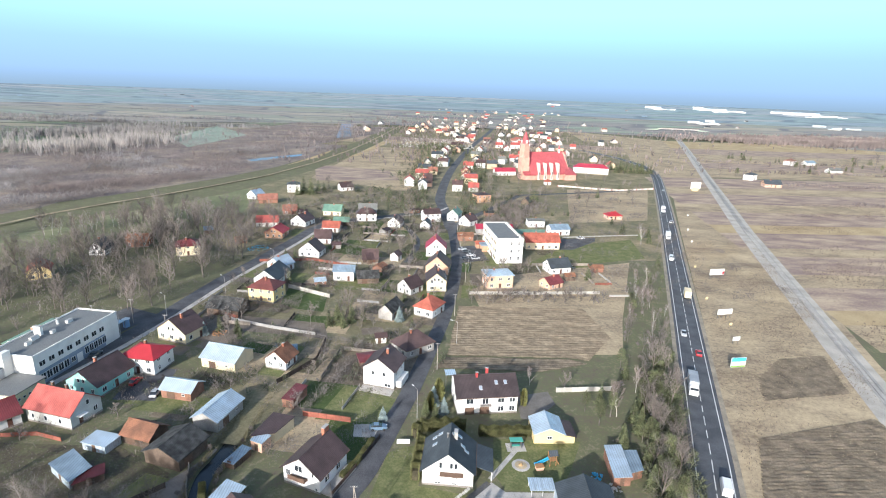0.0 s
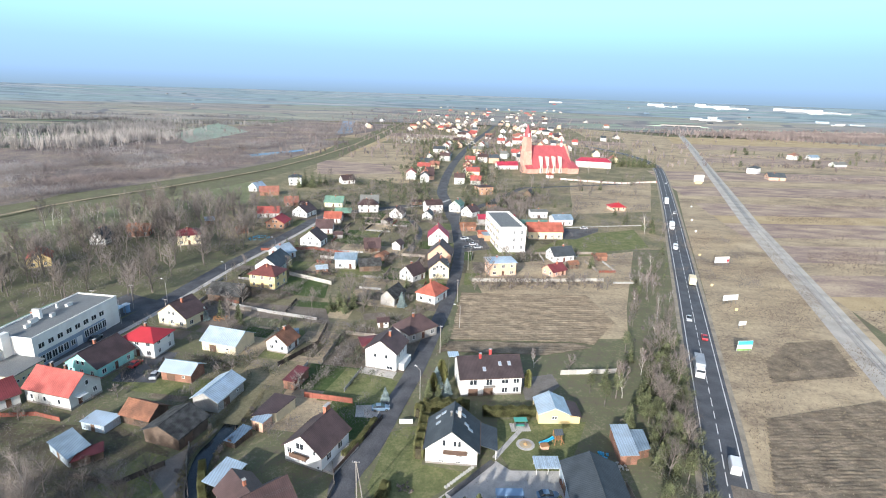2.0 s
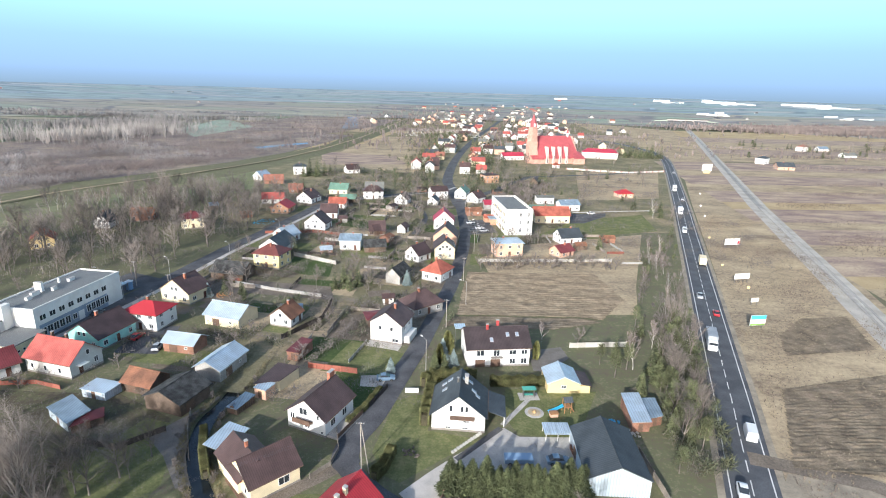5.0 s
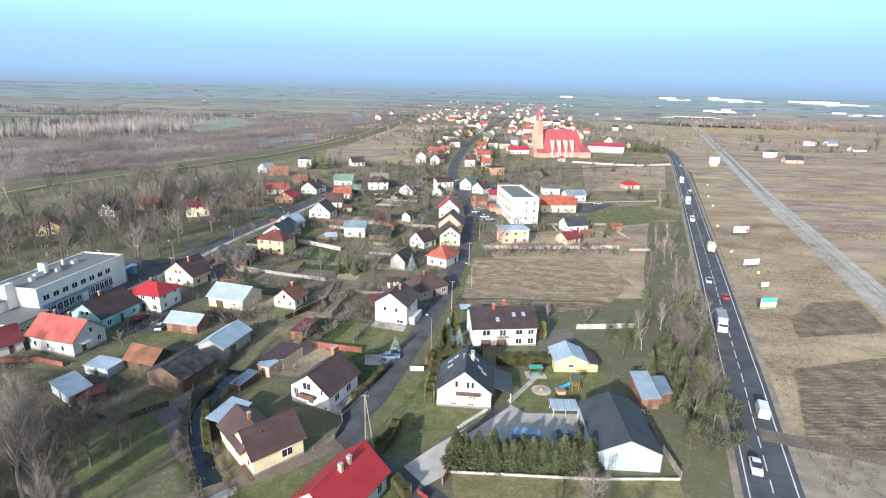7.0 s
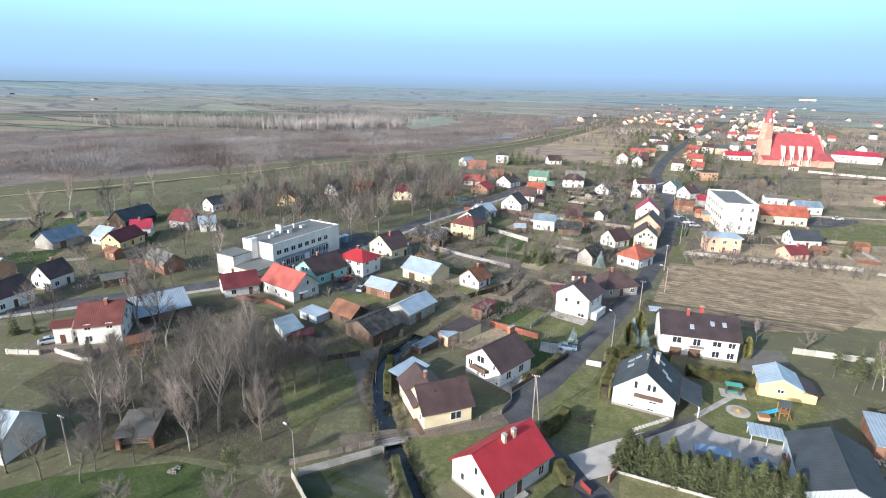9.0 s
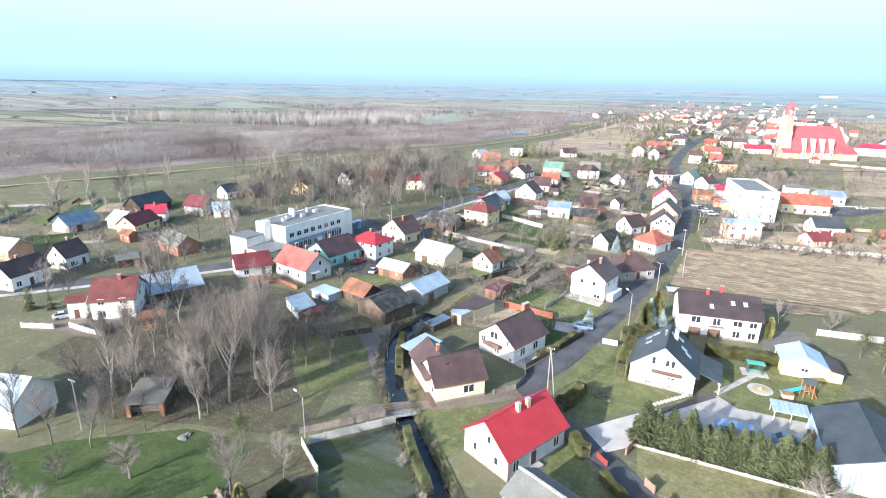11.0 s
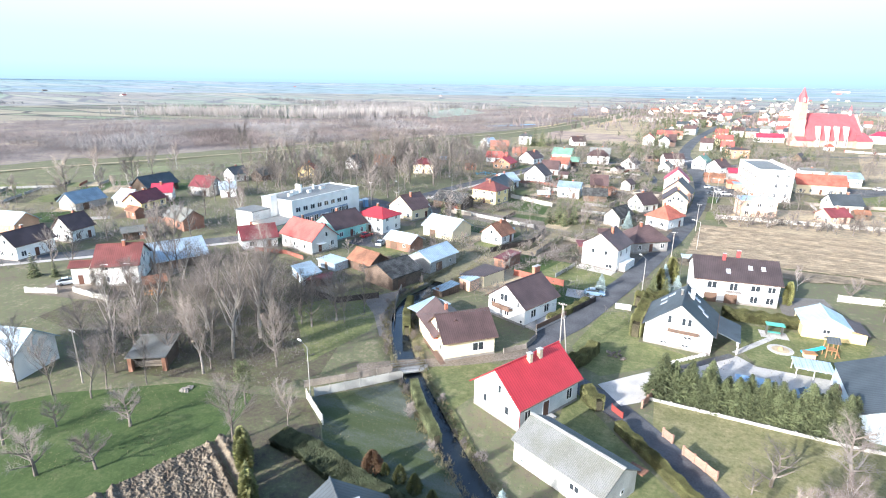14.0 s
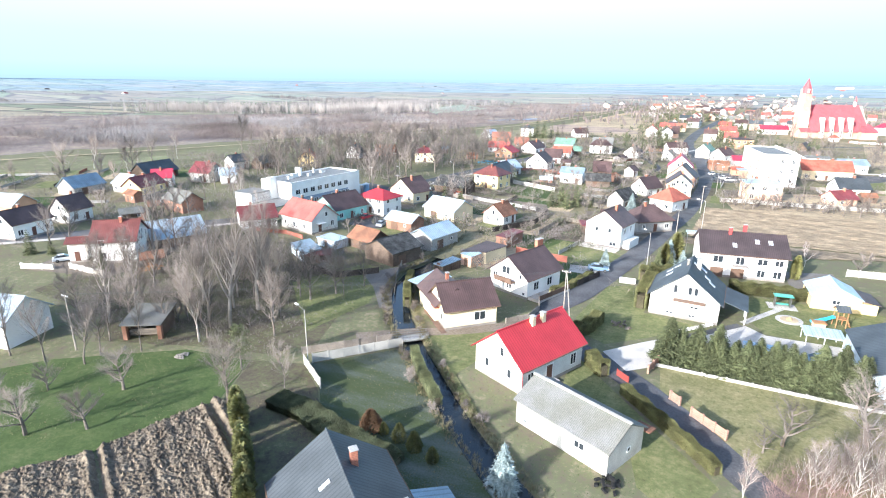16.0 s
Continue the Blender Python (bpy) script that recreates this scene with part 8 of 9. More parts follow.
fence_panels([(-100, 101.5), (-90.7, 102.8), (-84, 101)], "board_fence", "red-brown low garden fence", 1.1, REDBOARD)
fence_panels([(-121.0, 58.1), (-114.7, 60.5)], "garden_wall", "white garden wall with pillars", 1.1, WHITEWALL, 2.0, 0.4, 0.2, 0)
fence_panels([(-112.3, 62.5), (-106, 62.4), (-101.9, 62.7)], "garden_wall", "white garden wall with pillars", 1.1, WHITEWALL, 2.0, 0.4, 0.2, 0)
fence_panels([(-18.6, 93.6), (-16.0, 98.6), (-13.2, 106)], "board_fence", "dark slatted street fence", 1.2, DARKBOARD)
fence_panels([(-23, 76.4), (-20.2, 79.8), (-19.6, 84), (-21.2, 89.6)], "slat_fence", "low brown slatted fence on a concrete base", 1.0, BOARD, 1.8)
fence_panels([(-3.0, 66.2), (-4.6, 67.6)], "garden_gate", "red steel garden gate", 1.0, mat("red_steel", (0.3, 0.06, 0.05), 0.6, 0, 0.15), 1.6, 0.1, 0.04)
BRICKPOST = mat("pale_brick_panels", (0.45, 0.27, 0.2), 0.9, 0, 0.3, stripes=("Z", 0.25, 0.05))
fence_panels([(2.1, 64.6), (3.2, 63.6)], "brick_fence", "short length of openwork brick fence", 1.2, BRICKPOST, 1.6, 0.25)
fence_panels([(4.5, 61.9), (8.0, 58.7)], "brick_fence", "openwork brick fence beside the lane", 1.2, BRICKPOST, 1.8, 0.25)
fence_panels([(0.1, 73.4), (-0.9, 70.0)], "brick_fence", "brick fence at the yard entrance", 1.2, BRICKPOST, 1.8, 0.25)
fence_panels([(-52, 94), (-49.6, 87.6), (-46, 80.6)], "board_fence", "leaning grey board fence by the lane", 1.2, BOARD, 2.0)
fence_panels([(-70, 84), (-60, 82), (-54, 88)], "board_fence", "dark board fence beside a barn", 1.3, DARKBOARD)
fence_panels([(67.5, 291.4), (90, 297), (113.8, 302.4)], "mesh_fence", "pale low fence along the playing field", 1.0, CONCRETE, 3.5, 0.12, 0.05, 0.5)
rp = random.Random(33)
FENCES = ((BOARD, "weathered grey board fence between gardens", 1.2), (DARKBOARD, "dark wire and post fence between gardens", 1.1), (CONCRETE, "low concrete garden fence", 1.0), (BOARD, "weathered grey board fence between gardens", 1.3), (REDBOARD, "red-brown board fence between gardens", 1.1))
built = 0
for a, b in rp.sample(EDGES, len(EDGES)):
    a, b = Vector(a), Vector(b)
    if built >= 62 or not 5 < (b - a).length < 20:
        continue
    a, b = a.lerp(b, 0.06), a.lerp(b, 0.94)
    if any(blocked(*a.lerp(b, k / 6), 0.7) for k in range(7)):
        continue
    m, label, high = rp.choice(FENCES)
    fence_panels([a[:], b[:]], "garden_fence", label, high, m, max(2.4, (b - a).length / 4))
    built += 1
for k in range(11):
    p = Vector((1.6, 84.6)).lerp(Vector((6.9, 90.4)), k / 10)
    s = thing("boulder", pose(p.x, p.y, 0.0, 0, 0, k * 50), "pale rounded edging stone beside the drive", "stone", "edging stones")
    bm = bmesh.new()
    bmesh.ops.create_icosphere(bm, subdivisions=1, radius=0.42)
    for v in bm.verts:
        v.co = v.co * (1 + 0.2 * noise.noise(v.co * 2 + Vector((k, 0, 0)))) * 1.0
        v.co.z = v.co.z * 0.7 + 0.2
    part("stone", bm, WHITEWALL, s)


# ---------------------------------------------------------------- billboards
def billboard(x, y, w, h, z, rot, face, label, under=None):
    b = thing("billboard", pose(x, y, 0, 0, 0, rot), label, "billboard", "roadside billboards")
    part("panel", box(-w / 2, -0.08, z, w / 2, 0.08, z + h, 0.01), face, b)
    for s in (-0.36, 0.36) if w < 5 else (-0.42, -0.14, 0.14, 0.42):
        part("post", box(s * w - 0.08, 0.09, -0.2, s * w + 0.08, 0.25, z + h * 0.8), STEEL, b)
    if w > 4:
        bm = bmesh.new()
        for s in (-0.3, 0, 0.3):
            prism(bm, (s * w, 1.6, 0), (s * w, 0.2, z + h * 0.7), 0.05, 0.05, 4)
        part("brace", bm, STEEL, b)
    return b


BOARDWHITE = mat("billboard_white", (0.82, 0.82, 0.8), 0.5, 0, 0.05, bump=0)
BOARDBLUE = mat("billboard_sky_blue", (0.08, 0.42, 0.62), 0.5, 0, 0.1, bump=0)
b = billboard(125.5, 231, 7.4, 2.8, 1.6, 12, BOARDWHITE, "large white billboard in the meadow")
part("red_corner", box(2.6, -0.09, 1.9, 3.6, -0.081, 3.2), mat("billboard_red", (0.5, 0.03, 0.05), 0.5, 0, 0.05, bump=0), b)
billboard(106, 184.5, 6.4, 2.1, 1.6, 14, BOARDWHITE, "long white billboard on posts")
billboard(99.2, 163, 2.8, 1.4, 1.2, 14, BOARDWHITE, "small white signboard in the meadow")
b = billboard(90, 144.5, 4.8, 3.2, 1.2, 8, BOARDWHITE, "billboard with a blue sky and green picture")
part("blue_band", box(-2.35, -0.09, 3.1, 2.35, -0.081, 4.35), BOARDBLUE, b)
part("green_band", box(-2.35, -0.09, 1.25, 2.35, -0.081, 1.8), mat("billboard_green", (0.25, 0.45, 0.1), 0.5, 0, 0.3, 3, bump=0), b)
b = billboard(222, 470, 9, 6, 2, 5, BOARDWHITE, "tall cream and yellow roadside sign")
part("yellow_band", box(-3, -0.09, -0.0, 3, -0.081, 3.2), WALL["yellow"], b)
for x, y in ((107, 201), (104, 176), (121, 243), (150, 318), (168, 360), (140, 290)):
    s = thing("road_sign", pose(x, y, 0, 0, 0, 10), "small yellow roadside advertising sign on a post", "sign", "road signs")
    part("post", box(-0.04, -0.04, -0.2, 0.04, 0.04, 1.4), STEEL, s)
    part("plate", box(-0.55, -0.07, 1.0, 0.55, -0.045, 1.9), WALL["yellow"] if x < 125 else BOARDWHITE, s)


# ---------------------------------------------------------------- vehicles
TYRE = mat("tyre_rubber", (0.02, 0.02, 0.02), 0.9, 0, 0.2, bump=0)


def paint(name, c):
    return mat(name, c, 0.3, 0.0, 0.05, bump=0, spec=0.6)


PAINTS = {"white": paint("white_paint", (0.75, 0.76, 0.77)), "red": paint("red_paint", (0.5, 0.02, 0.03)), "blue": paint("blue_grey_paint", (0.16, 0.24, 0.33)), "dark": paint("dark_paint", (0.05, 0.06, 0.07)), "silver": paint("silver_paint", (0.5, 0.52, 0.54)), "green": paint("green_paint", (0.1, 0.4, 0.3))}


def loft(bm, sections):
    """A skin over cross-sections given as (x, half width, z low, z high)."""
    rings = []
    for x, w, z0, z1 in sections:
        rings.append([bm.verts.new(p) for p in ((x, -w, z0), (x, -w, z0 + (z1 - z0) * 0.7), (x, -w * 0.86, z1), (x, w * 0.86, z1), (x, w, z0 + (z1 - z0) * 0.7), (x, w, z0))])
    for a, b in zip(rings, rings[1:]):
        for i in range(6):
            bm.faces.new((a[i], a[(i + 1) % 6], b[(i + 1) % 6], b[i]))
    bm.faces.new(rings[0][::-1])
    bm.faces.new(rings[-1])
    bmesh.ops.recalc_face_normals(bm, faces=bm.faces[:])


def wheel_mesh():
    bm = bmesh.new()
    prism(bm, (0, -0.11, 0), (0, 0.11, 0), 0.32, 0.32, 14)
    bmesh.ops.holes_fill(bm, edges=bm.edges[:])
    return bm


def wheels(parent, places, s=1.0):
    for x, y in places:
        w = part("wheel", shared(("wheel",), wheel_mesh, TYRE), None, parent, m=pose(x, y, 0.32 * s) @ Matrix.Scale(s, 4))
        if parent.location.length > 150:
            continue
        part("rim", shared(("rim",), lambda: box(-0.14, -0.12, -0.14, 0.14, 0.12, 0.14, 0.04), STEEL), None, w)


def car(x, y, rot, colour, label, z=0.12, van=False):
    c = thing("van" if van else "car", pose(x, y, z, 0, 0, rot), label, "van" if van else "car", "vehicles")
    col = PAINTS[colour]
    bm = bmesh.new()
    if van:
        loft(bm, [(-2.6, 0.9, 0.35, 1.0), (-2.58, 0.98, 0.3, 2.25), (1.0, 0.98, 0.28, 2.3), (1.7, 0.96, 0.28, 1.5), (2.5, 0.9, 0.3, 1.15), (2.62, 0.8, 0.4, 0.8)])
    else:
        loft(bm, [(-2.15, 0.75, 0.4, 0.75), (-2.05, 0.86, 0.3, 0.95), (-1.2, 0.9, 0.25, 1.0), (0.6, 0.9, 0.25, 0.98), (1.6, 0.87, 0.27, 0.85), (2.1, 0.75, 0.35, 0.68)])
    part("body", bm, col, c)
    if not van:
        bm = bmesh.new()
        loft(bm, [(-1.75, 0.72, 0.95, 1.0), (-1.1, 0.76, 0.95, 1.44), (0.1, 0.76, 0.95, 1.46), (0.95, 0.74, 0.93, 0.98)])
        cab = part("cabin", bm, GLASS, c, "dark windows")
        part("car_roof", box(-1.05, -0.64, 1.44, 0.1, 0.64, 1.49, 0.02), col, cab)
    else:
        part("windscreen", box(1.05, -0.85, 1.5, 1.62, 0.85, 2.2, 0.05), GLASS, c)
    for s in (-1, 1):
        part("headlight", shared(("headlight",), lambda: box(-0.05, -0.16, -0.08, 0.05, 0.16, 0.08, 0.02), BOARDWHITE), None, c, m=pose(2.05 if not van else 2.55, s * 0.6, 0.7 if not van else 0.9))
    wheels(c, [(a, b) for a in ((-1.3, 1.35) if not van else (-1.6, 1.7)) for b in (-0.82, 0.82)])
    return c


def truck(x, y, rot, box_colour, label, length=9.0, z=0.12):
    t = thing("truck", pose(x, y, z, 0, 0, rot), label, "truck", "vehicles")
    part("cargo_box", box(-length / 2, -1.25, 1.0, length / 2 - 2.2, 1.25, 3.7, 0.04), box_colour, t)
    bm = bmesh.new()
    loft(bm, [(length / 2 - 2.05, 1.2, 0.5, 2.9), (length / 2 - 0.6, 1.2, 0.45, 2.85), (length / 2 - 0.05, 1.15, 0.5, 1.9), (length / 2, 1.1, 0.6, 1.4)])
    cab = part("cab", bm, PAINTS["white"], t)
    part("windscreen", box(length / 2 - 0.55, -1.0, 1.9, length / 2 - 0.12, 1.0, 2.6, 0.05), GLASS, cab)
    part("chassis", box(-length / 2, -0.9, 0.55, length / 2 - 0.4, 0.9, 0.99), TYRE, t)
    wheels(t, [(a, b) for a in (-length / 2 + 1.2, -length / 2 + 2.4, length / 2 - 1.3) for b in (-1.05, 1.05)], 1.5)
    return t


# traffic on the main road, caught where it stands for most of the flight
TARP = mat("grey_tarpaulin", (0.34, 0.37, 0.40), 0.6, 0, 0.15)


def on_road(d, lane):
    """Place and bearing at a distance along the main road from its bend below; lane to the right of the way up."""
    left = d
    for a, b in zip(HIGHWAY, HIGHWAY[1:]):
        L = (b - a).length
        if left < L:
            u = (b - a) / L
            p = a + u * left
            return p.x + u.y * lane, p.y - u.x * lane, math.degrees(math.atan2(u.y, u.x))
        left -= L


def traffic(make, d, lane, *args, **kw):
    x, y, r = on_road(d, lane)
    return make(x, y, r if lane > 0 else r + 180, *args, **kw)


traffic(truck, 168, -1.8, TARP, "grey box truck driving on the main road")
traffic(car, 127, 1.8, "white", "white delivery van on the main road", van=True)
traffic(car, 108, -1.8, "white", "white saloon car on the main road")
traffic(car, 206, -1.8, "silver", "silver car on the main road")
traffic(car, 192, 1.8, "red", "red car on the main road")
traffic(truck, 246, 1.8, WALL["cream"], "flat cream lorry on the main road", 7.5)
traffic(car, 300, -1.8, "white", "white van on the main road", van=True)
traffic(truck, 345, -1.8, BOARDWHITE, "white box truck on the main road", 8.0)
traffic(car, 390, 1.8, "white", "white car on the main road")
traffic(truck, 425, -1.8, BOARDWHITE, "white box truck on the main road", 8.0)
traffic(car, 520, 1.8, "silver", "silver car on the main road")
for x, y, r, c, l in ((-14.0, 109.6, 8, "blue", "blue-grey estate car parked by the street"), (-118.2, 64.9, 60, "silver", "silver car parked in a yard"), (-73.4, 120.9, 100, "silver", "silver car parked beside a shed"), (-81.5, 126.1, 80, "red", "red car parked behind the turquoise house"),
                      (-101, 140, 84, "dark", "dark car parked by the pavement"), (10, 262, 20, "silver", "silver car in the school car park"), (12, 258, 20, "dark", "dark car in the school car park"), (14, 252, 20, "white", "white car in the school car park"),
                      (11, 246, 20, "dark", "dark car in the school car park"), (16, 247, 20, "silver", "silver car in the school car park"), (78, 292, 8, "white", "white car on the drive"), (-93, 133, 84, "green", "green car on the village road"), (20.8, 82.8, 4, "blue", "blue-grey car under the spruces")):
    car(x, y, r, c, l, 0.06)


# ---------------------------------------------------------------- poles, lamps and wires
def lamp(x, y, rot, h=8.0, arm=1.6, label="tall grey street lamp with a single arm"):
    s = thing("street_lamp", pose(x, y, 0, 0, 0, rot), label, "street lamp", "street lamps")
    bm = bmesh.new()
    prism(bm, (0, 0, -0.2), (0, 0, h), 0.085, 0.05, 6)
    part("pole", bm, CONCRETE, s)
    bm = bmesh.new()
    prism(bm, (0, 0, h - 0.05), (arm, 0, h + 0.35), 0.045, 0.035, 5)
    part("arm", bm, STEEL, s)
    part("lamp_head", box(arm - 0.1, -0.14, h + 0.28, arm + 0.65, 0.14, h + 0.44, 0.04), BOARDWHITE, s)


for x, y, r in ((5.4, 155.4, 170), (-5.0, 114.6, 130), (-43.2, 52.2, 160), (-82.3, 188.9, 150), (-94.7, 168.9, 150), (-100.1, 151.2, 150), (-75, 225, 150), (-70, 280, 150), (12, 236, 170), (8, 300, 170), (-109, 132, 60), (62, 285, 90)):
    lamp(x, y, r)
WOODPOLE = mat("concrete_power_pole", (0.36, 0.33, 0.29), 0.9, 0, 0.2)


def power_pole(x, y, h=9.0, strut=None):
    s = thing("power_pole", pose(x, y, 0), "pale concrete power pole with a crossarm", "power pole", "power poles")
    bm = bmesh.new()
    prism(bm, (0, 0, -0.3), (0, 0, h), 0.13, 0.08, 6)
    part("pole", bm, WOODPOLE, s)
    if strut:
        bm = bmesh.new()
        prism(bm, (strut[0], strut[1], -0.3), (0.1, 0, h - 0.4), 0.11, 0.07, 6)
        part("strut", bm, WOODPOLE, s)
    part("crossarm", box(-0.7, -0.05, h - 0.3, 0.7, 0.05, h - 0.2), STEEL, s)
    for k in (-0.6, -0.2, 0.2, 0.6):
        part("insulator", shared(("insulator",), lambda: box(-0.04, -0.04, 0, 0.04, 0.04, 0.16, 0.01), BOARDWHITE), None, s, m=pose(k, 0, h - 0.2))


POLES = [(-75.5, 41), (-40.5, 60.5), (-14.6, 79.4), (-6.0, 108), (-0.5, 139), (5, 178), (10, 214), (9, 262)]
power_pole(*POLES[2], 9.5, (1.6, -1.2))
for p in (POLES[0], POLES[4], POLES[5], POLES[6], POLES[7], (-103, 163), (-112, 157), (-86, 152)):
    power_pole(*p, 8.5)
WIRE = mat("wire", (0.12, 0.12, 0.12), 0.6, 0.3, 0.1, bump=0)


def wire(a, b, za, zb, off, sag=0.6):
    c = bpy.data.curves.new("wire", "CURVE")
    c.dimensions, c.bevel_depth, c.bevel_resolution = "3D", 0.009, 0
    sp = c.splines.new("POLY")
    sp.points.add(10)
    for k in range(11):
        t = k / 10
        sp.points[k].co = (a[0] + (b[0] - a[0]) * t + off, a[1] + (b[1] - a[1]) * t, za + (zb - za) * t - sag * 4 * t * (1 - t), 1)
    c.materials.append(WIRE)
    tagged(new("wire", c), "thin dark overhead wire between poles", "wire", "overhead wires")


for a, b in ((POLES[0], POLES[2]), (POLES[2], POLES[4]), (POLES[4], POLES[5]), (POLES[5], POLES[6])):
    for off in (-0.6, -0.2, 0.2, 0.6):
        wire(a, b, 8.6 if a != POLES[2] else 9.4, 8.6 if b != POLES[2] else 9.4, off)


# ---------------------------------------------------------------- sheds and garden things
def flat_shed(pts, h0, h1, roof, wall, label, open_front=False, name="shed"):
    """A shed with a single-pitch roof over four corners (front pair first)."""
    P = [Vector(p) for p in pts]
    c = sum(P, Vector((0, 0))) / 4
    s = thing(name, pose(c.x, c.y, 0), label, name.replace("_", " "), "outbuildings")
    FOOTPRINTS.append((c.x, c.y, 0, (P[0] - P[1]).length, (P[1] - P[2]).length))
    q = [p - c for p in P]
    bm = bmesh.new()
    slab(bm, [(*(q[0] * 1.06), h0), (*(q[1] * 1.06), h0), (*(q[2] * 1.06), h1), (*(q[3] * 1.06), h1)], 0.1)
    bmesh.ops.recalc_face_normals(bm, faces=bm.faces[:])
    part("roof", bm, ROOF[roof], s)
    if open_front:
        for v, h in zip(q, (h0, h0, h1, h1)):
            part("post", box(v.x * 0.95 - 0.07, v.y * 0.95 - 0.07, -0.1, v.x * 0.95 + 0.07, v.y * 0.95 + 0.07, h - 0.1), WALL["wood"], s)
    else:
        bm = bmesh.new()
        lo = [bm.verts.new((v.x * 0.97, v.y * 0.97, -0.2)) for v in q]
        hi = [bm.verts.new((v.x * 0.97, v.y * 0.97, (h0 if i < 2 else h1) - 0.08)) for i, v in enumerate(q)]
        for i in range(4):
            bm.faces.new((lo[i], lo[(i + 1) % 4], hi[(i + 1) % 4], hi[i]))
        bmesh.ops.recalc_face_normals(bm, faces=bm.faces[:])
        part("wall", bm, WALL[wall], s)
        d = q[1] - q[0]
        m = (q[0] + q[1]) * 0.485
        door(s, pose(m.x, m.y, 0.02, 0, 0, math.degrees(math.atan2(d.y, d.x))), 0.95, 1.9, SOFFIT)
    return s


flat_shed([(-41.6, 101.8), (-36.6, 103.2), (-33.9, 109.2), (-39.2, 110.6)], 2.7, 2.9, "brown", "cream", "long cream garden shed with a brown flat roof")
flat_shed([(-41.3, 100.6), (-38.4, 99.4), (-37.2, 102.2), (-40.2, 103.3)], 2.5, 2.7, "zinc", "peach", "small peach shed with a pale sheet roof")
flat_shed([(-44.8, 94.6), (-42.4, 93.8), (-40.4, 98.6), (-42.8, 99.6)], 1.5, 1.9, "bluegrey", "wood", "low dark greenhouse of old panes", name="greenhouse")
flat_shed([(-39.4, 117.4), (-36.2, 116.6), (-34.4, 123.2), (-37.6, 124.2)], 2.5, 2.8, "maroon", "brick", "brick garden shed with a brown roof")
flat_shed([(-43.4, 81.4), (-39.2, 79.6), (-37.0, 86.0), (-41.4, 87.8)], 2.5, 2.7, "zinc", "wood", "open carport with a pale sheet roof", True, "carport")
flat_shed([(-79.2, 91.2), (-72.0, 86.4), (-70.2, 90.6), (-77.2, 95.6)], 2.2, 2.4, "bluegrey", "metal", "corrugated steel shed with a flat blue-grey roof")
flat_shed([(-71.2, 86.0), (-67.0, 89.6), (-68.6, 92.2), (-71.6, 89.6)], 1.7, 2.0, "maroon", "wood", "low lean-to with a faded maroon roof")
flat_shed([(-77.6, 98.6), (-71.6, 97.2), (-70.4, 101.2), (-76.6, 102.6)], 2.0, 2.2, "zinc", "metal", "small blue-grey sheet-roofed shed")
flat_shed([(37.2, 92.6), (41.0, 93.0), (41.6, 102.6), (37.8, 102.2)], 2.6, 3.0, "zinc", "brick", "brick shed with a pale blue sheet roof")
flat_shed([(41.1, 94.4), (44.3, 95.6), (44.8, 101.6), (41.7, 101.4)], 2.3, 2.5, "bluegrey", "brick", "brick lean-to with a grey sheet roof")
flat_shed([(-46.4, 142.6), (-42.6, 143.8), (-43.6, 147.2), (-47.4, 146)], 2.3, 2.5, "bluegrey", "wood", "small timber garden shed")
def log_shelter():
    """An open shelter on brick pillars with stacked poles under it."""
    p = thing("log_shelter", pose(-71.4, 50.0, 0, 0, 0, 29), "open log shelter with brick pillars and a grey sheet roof", "shelter")
    FOOTPRINTS.append((-71.4, 50.0, 29, 6, 7))
    bm = bmesh.new()
    slab(bm, [(-3.0, -3.4, 2.5), (3.0, -3.4, 2.5), (3.0, 2.8, 3.5), (-3.0, 2.8, 3.5)], 0.12)
    part("roof", bm, ROOF["asbestos"], p)
    for x in (-2.5, 2.5):
        part("pillar", box(x - 0.3, -3.1, -0.2, x + 0.3, -2.5, 2.4), WALL["brick"], p)
    part("side_wall", box(2.3, -2.48, -0.2, 2.5, 2.4, 2.5), WALL["wood"], p)
    part("side_wall", box(-2.5, -2.48, -0.2, -2.3, 2.4, 2.5), WALL["wood"], p)
    part("back_wall", box(-2.28, 2.2, -0.2, 2.28, 2.4, 3.2), WALL["wood"], p)
    for k in range(9):
        bm = bmesh.new()
        prism(bm, (-2.2, -2.2 + 0.3 * (k % 3), 0.45 + 0.3 * (k // 3)), (2.2, -2.1 + 0.3 * (k % 3), 0.5 + 0.3 * (k // 3)), 0.1, 0.07, 6)
        part("pole", bm, BOARD, p)


log_shelter()
for x, y, a, b, r in ((-50, 205, 4, 3, 20), (-28, 226, 5, 4, 70), (-54, 258, 4, 3, 10), (-33, 290, 5, 4, 60), (-90, 330, 5, 4, 20), (56, 222, 4, 3, 10), (-150, 112, 5, 4, 50), (-138, 96, 4, 3, 45), (-62, 300, 5, 4, 15), (-46, 320, 6, 4, 30), (-20, 345, 6, 4, 20), (30, 345, 6, 4, 20), (72, 235, 4, 3, 5), (-104, 262, 5, 4, 30)):
    house(x, y, r, a + 1.0, b + 1.0, 2.1, 3.2, "g", random.Random(int(x)).choice(("rust", "brown", "moss", "zinc")), random.Random(int(y)).choice(("wood", "brick", "concrete")), "shed", chimneys=0, ov=0.25)


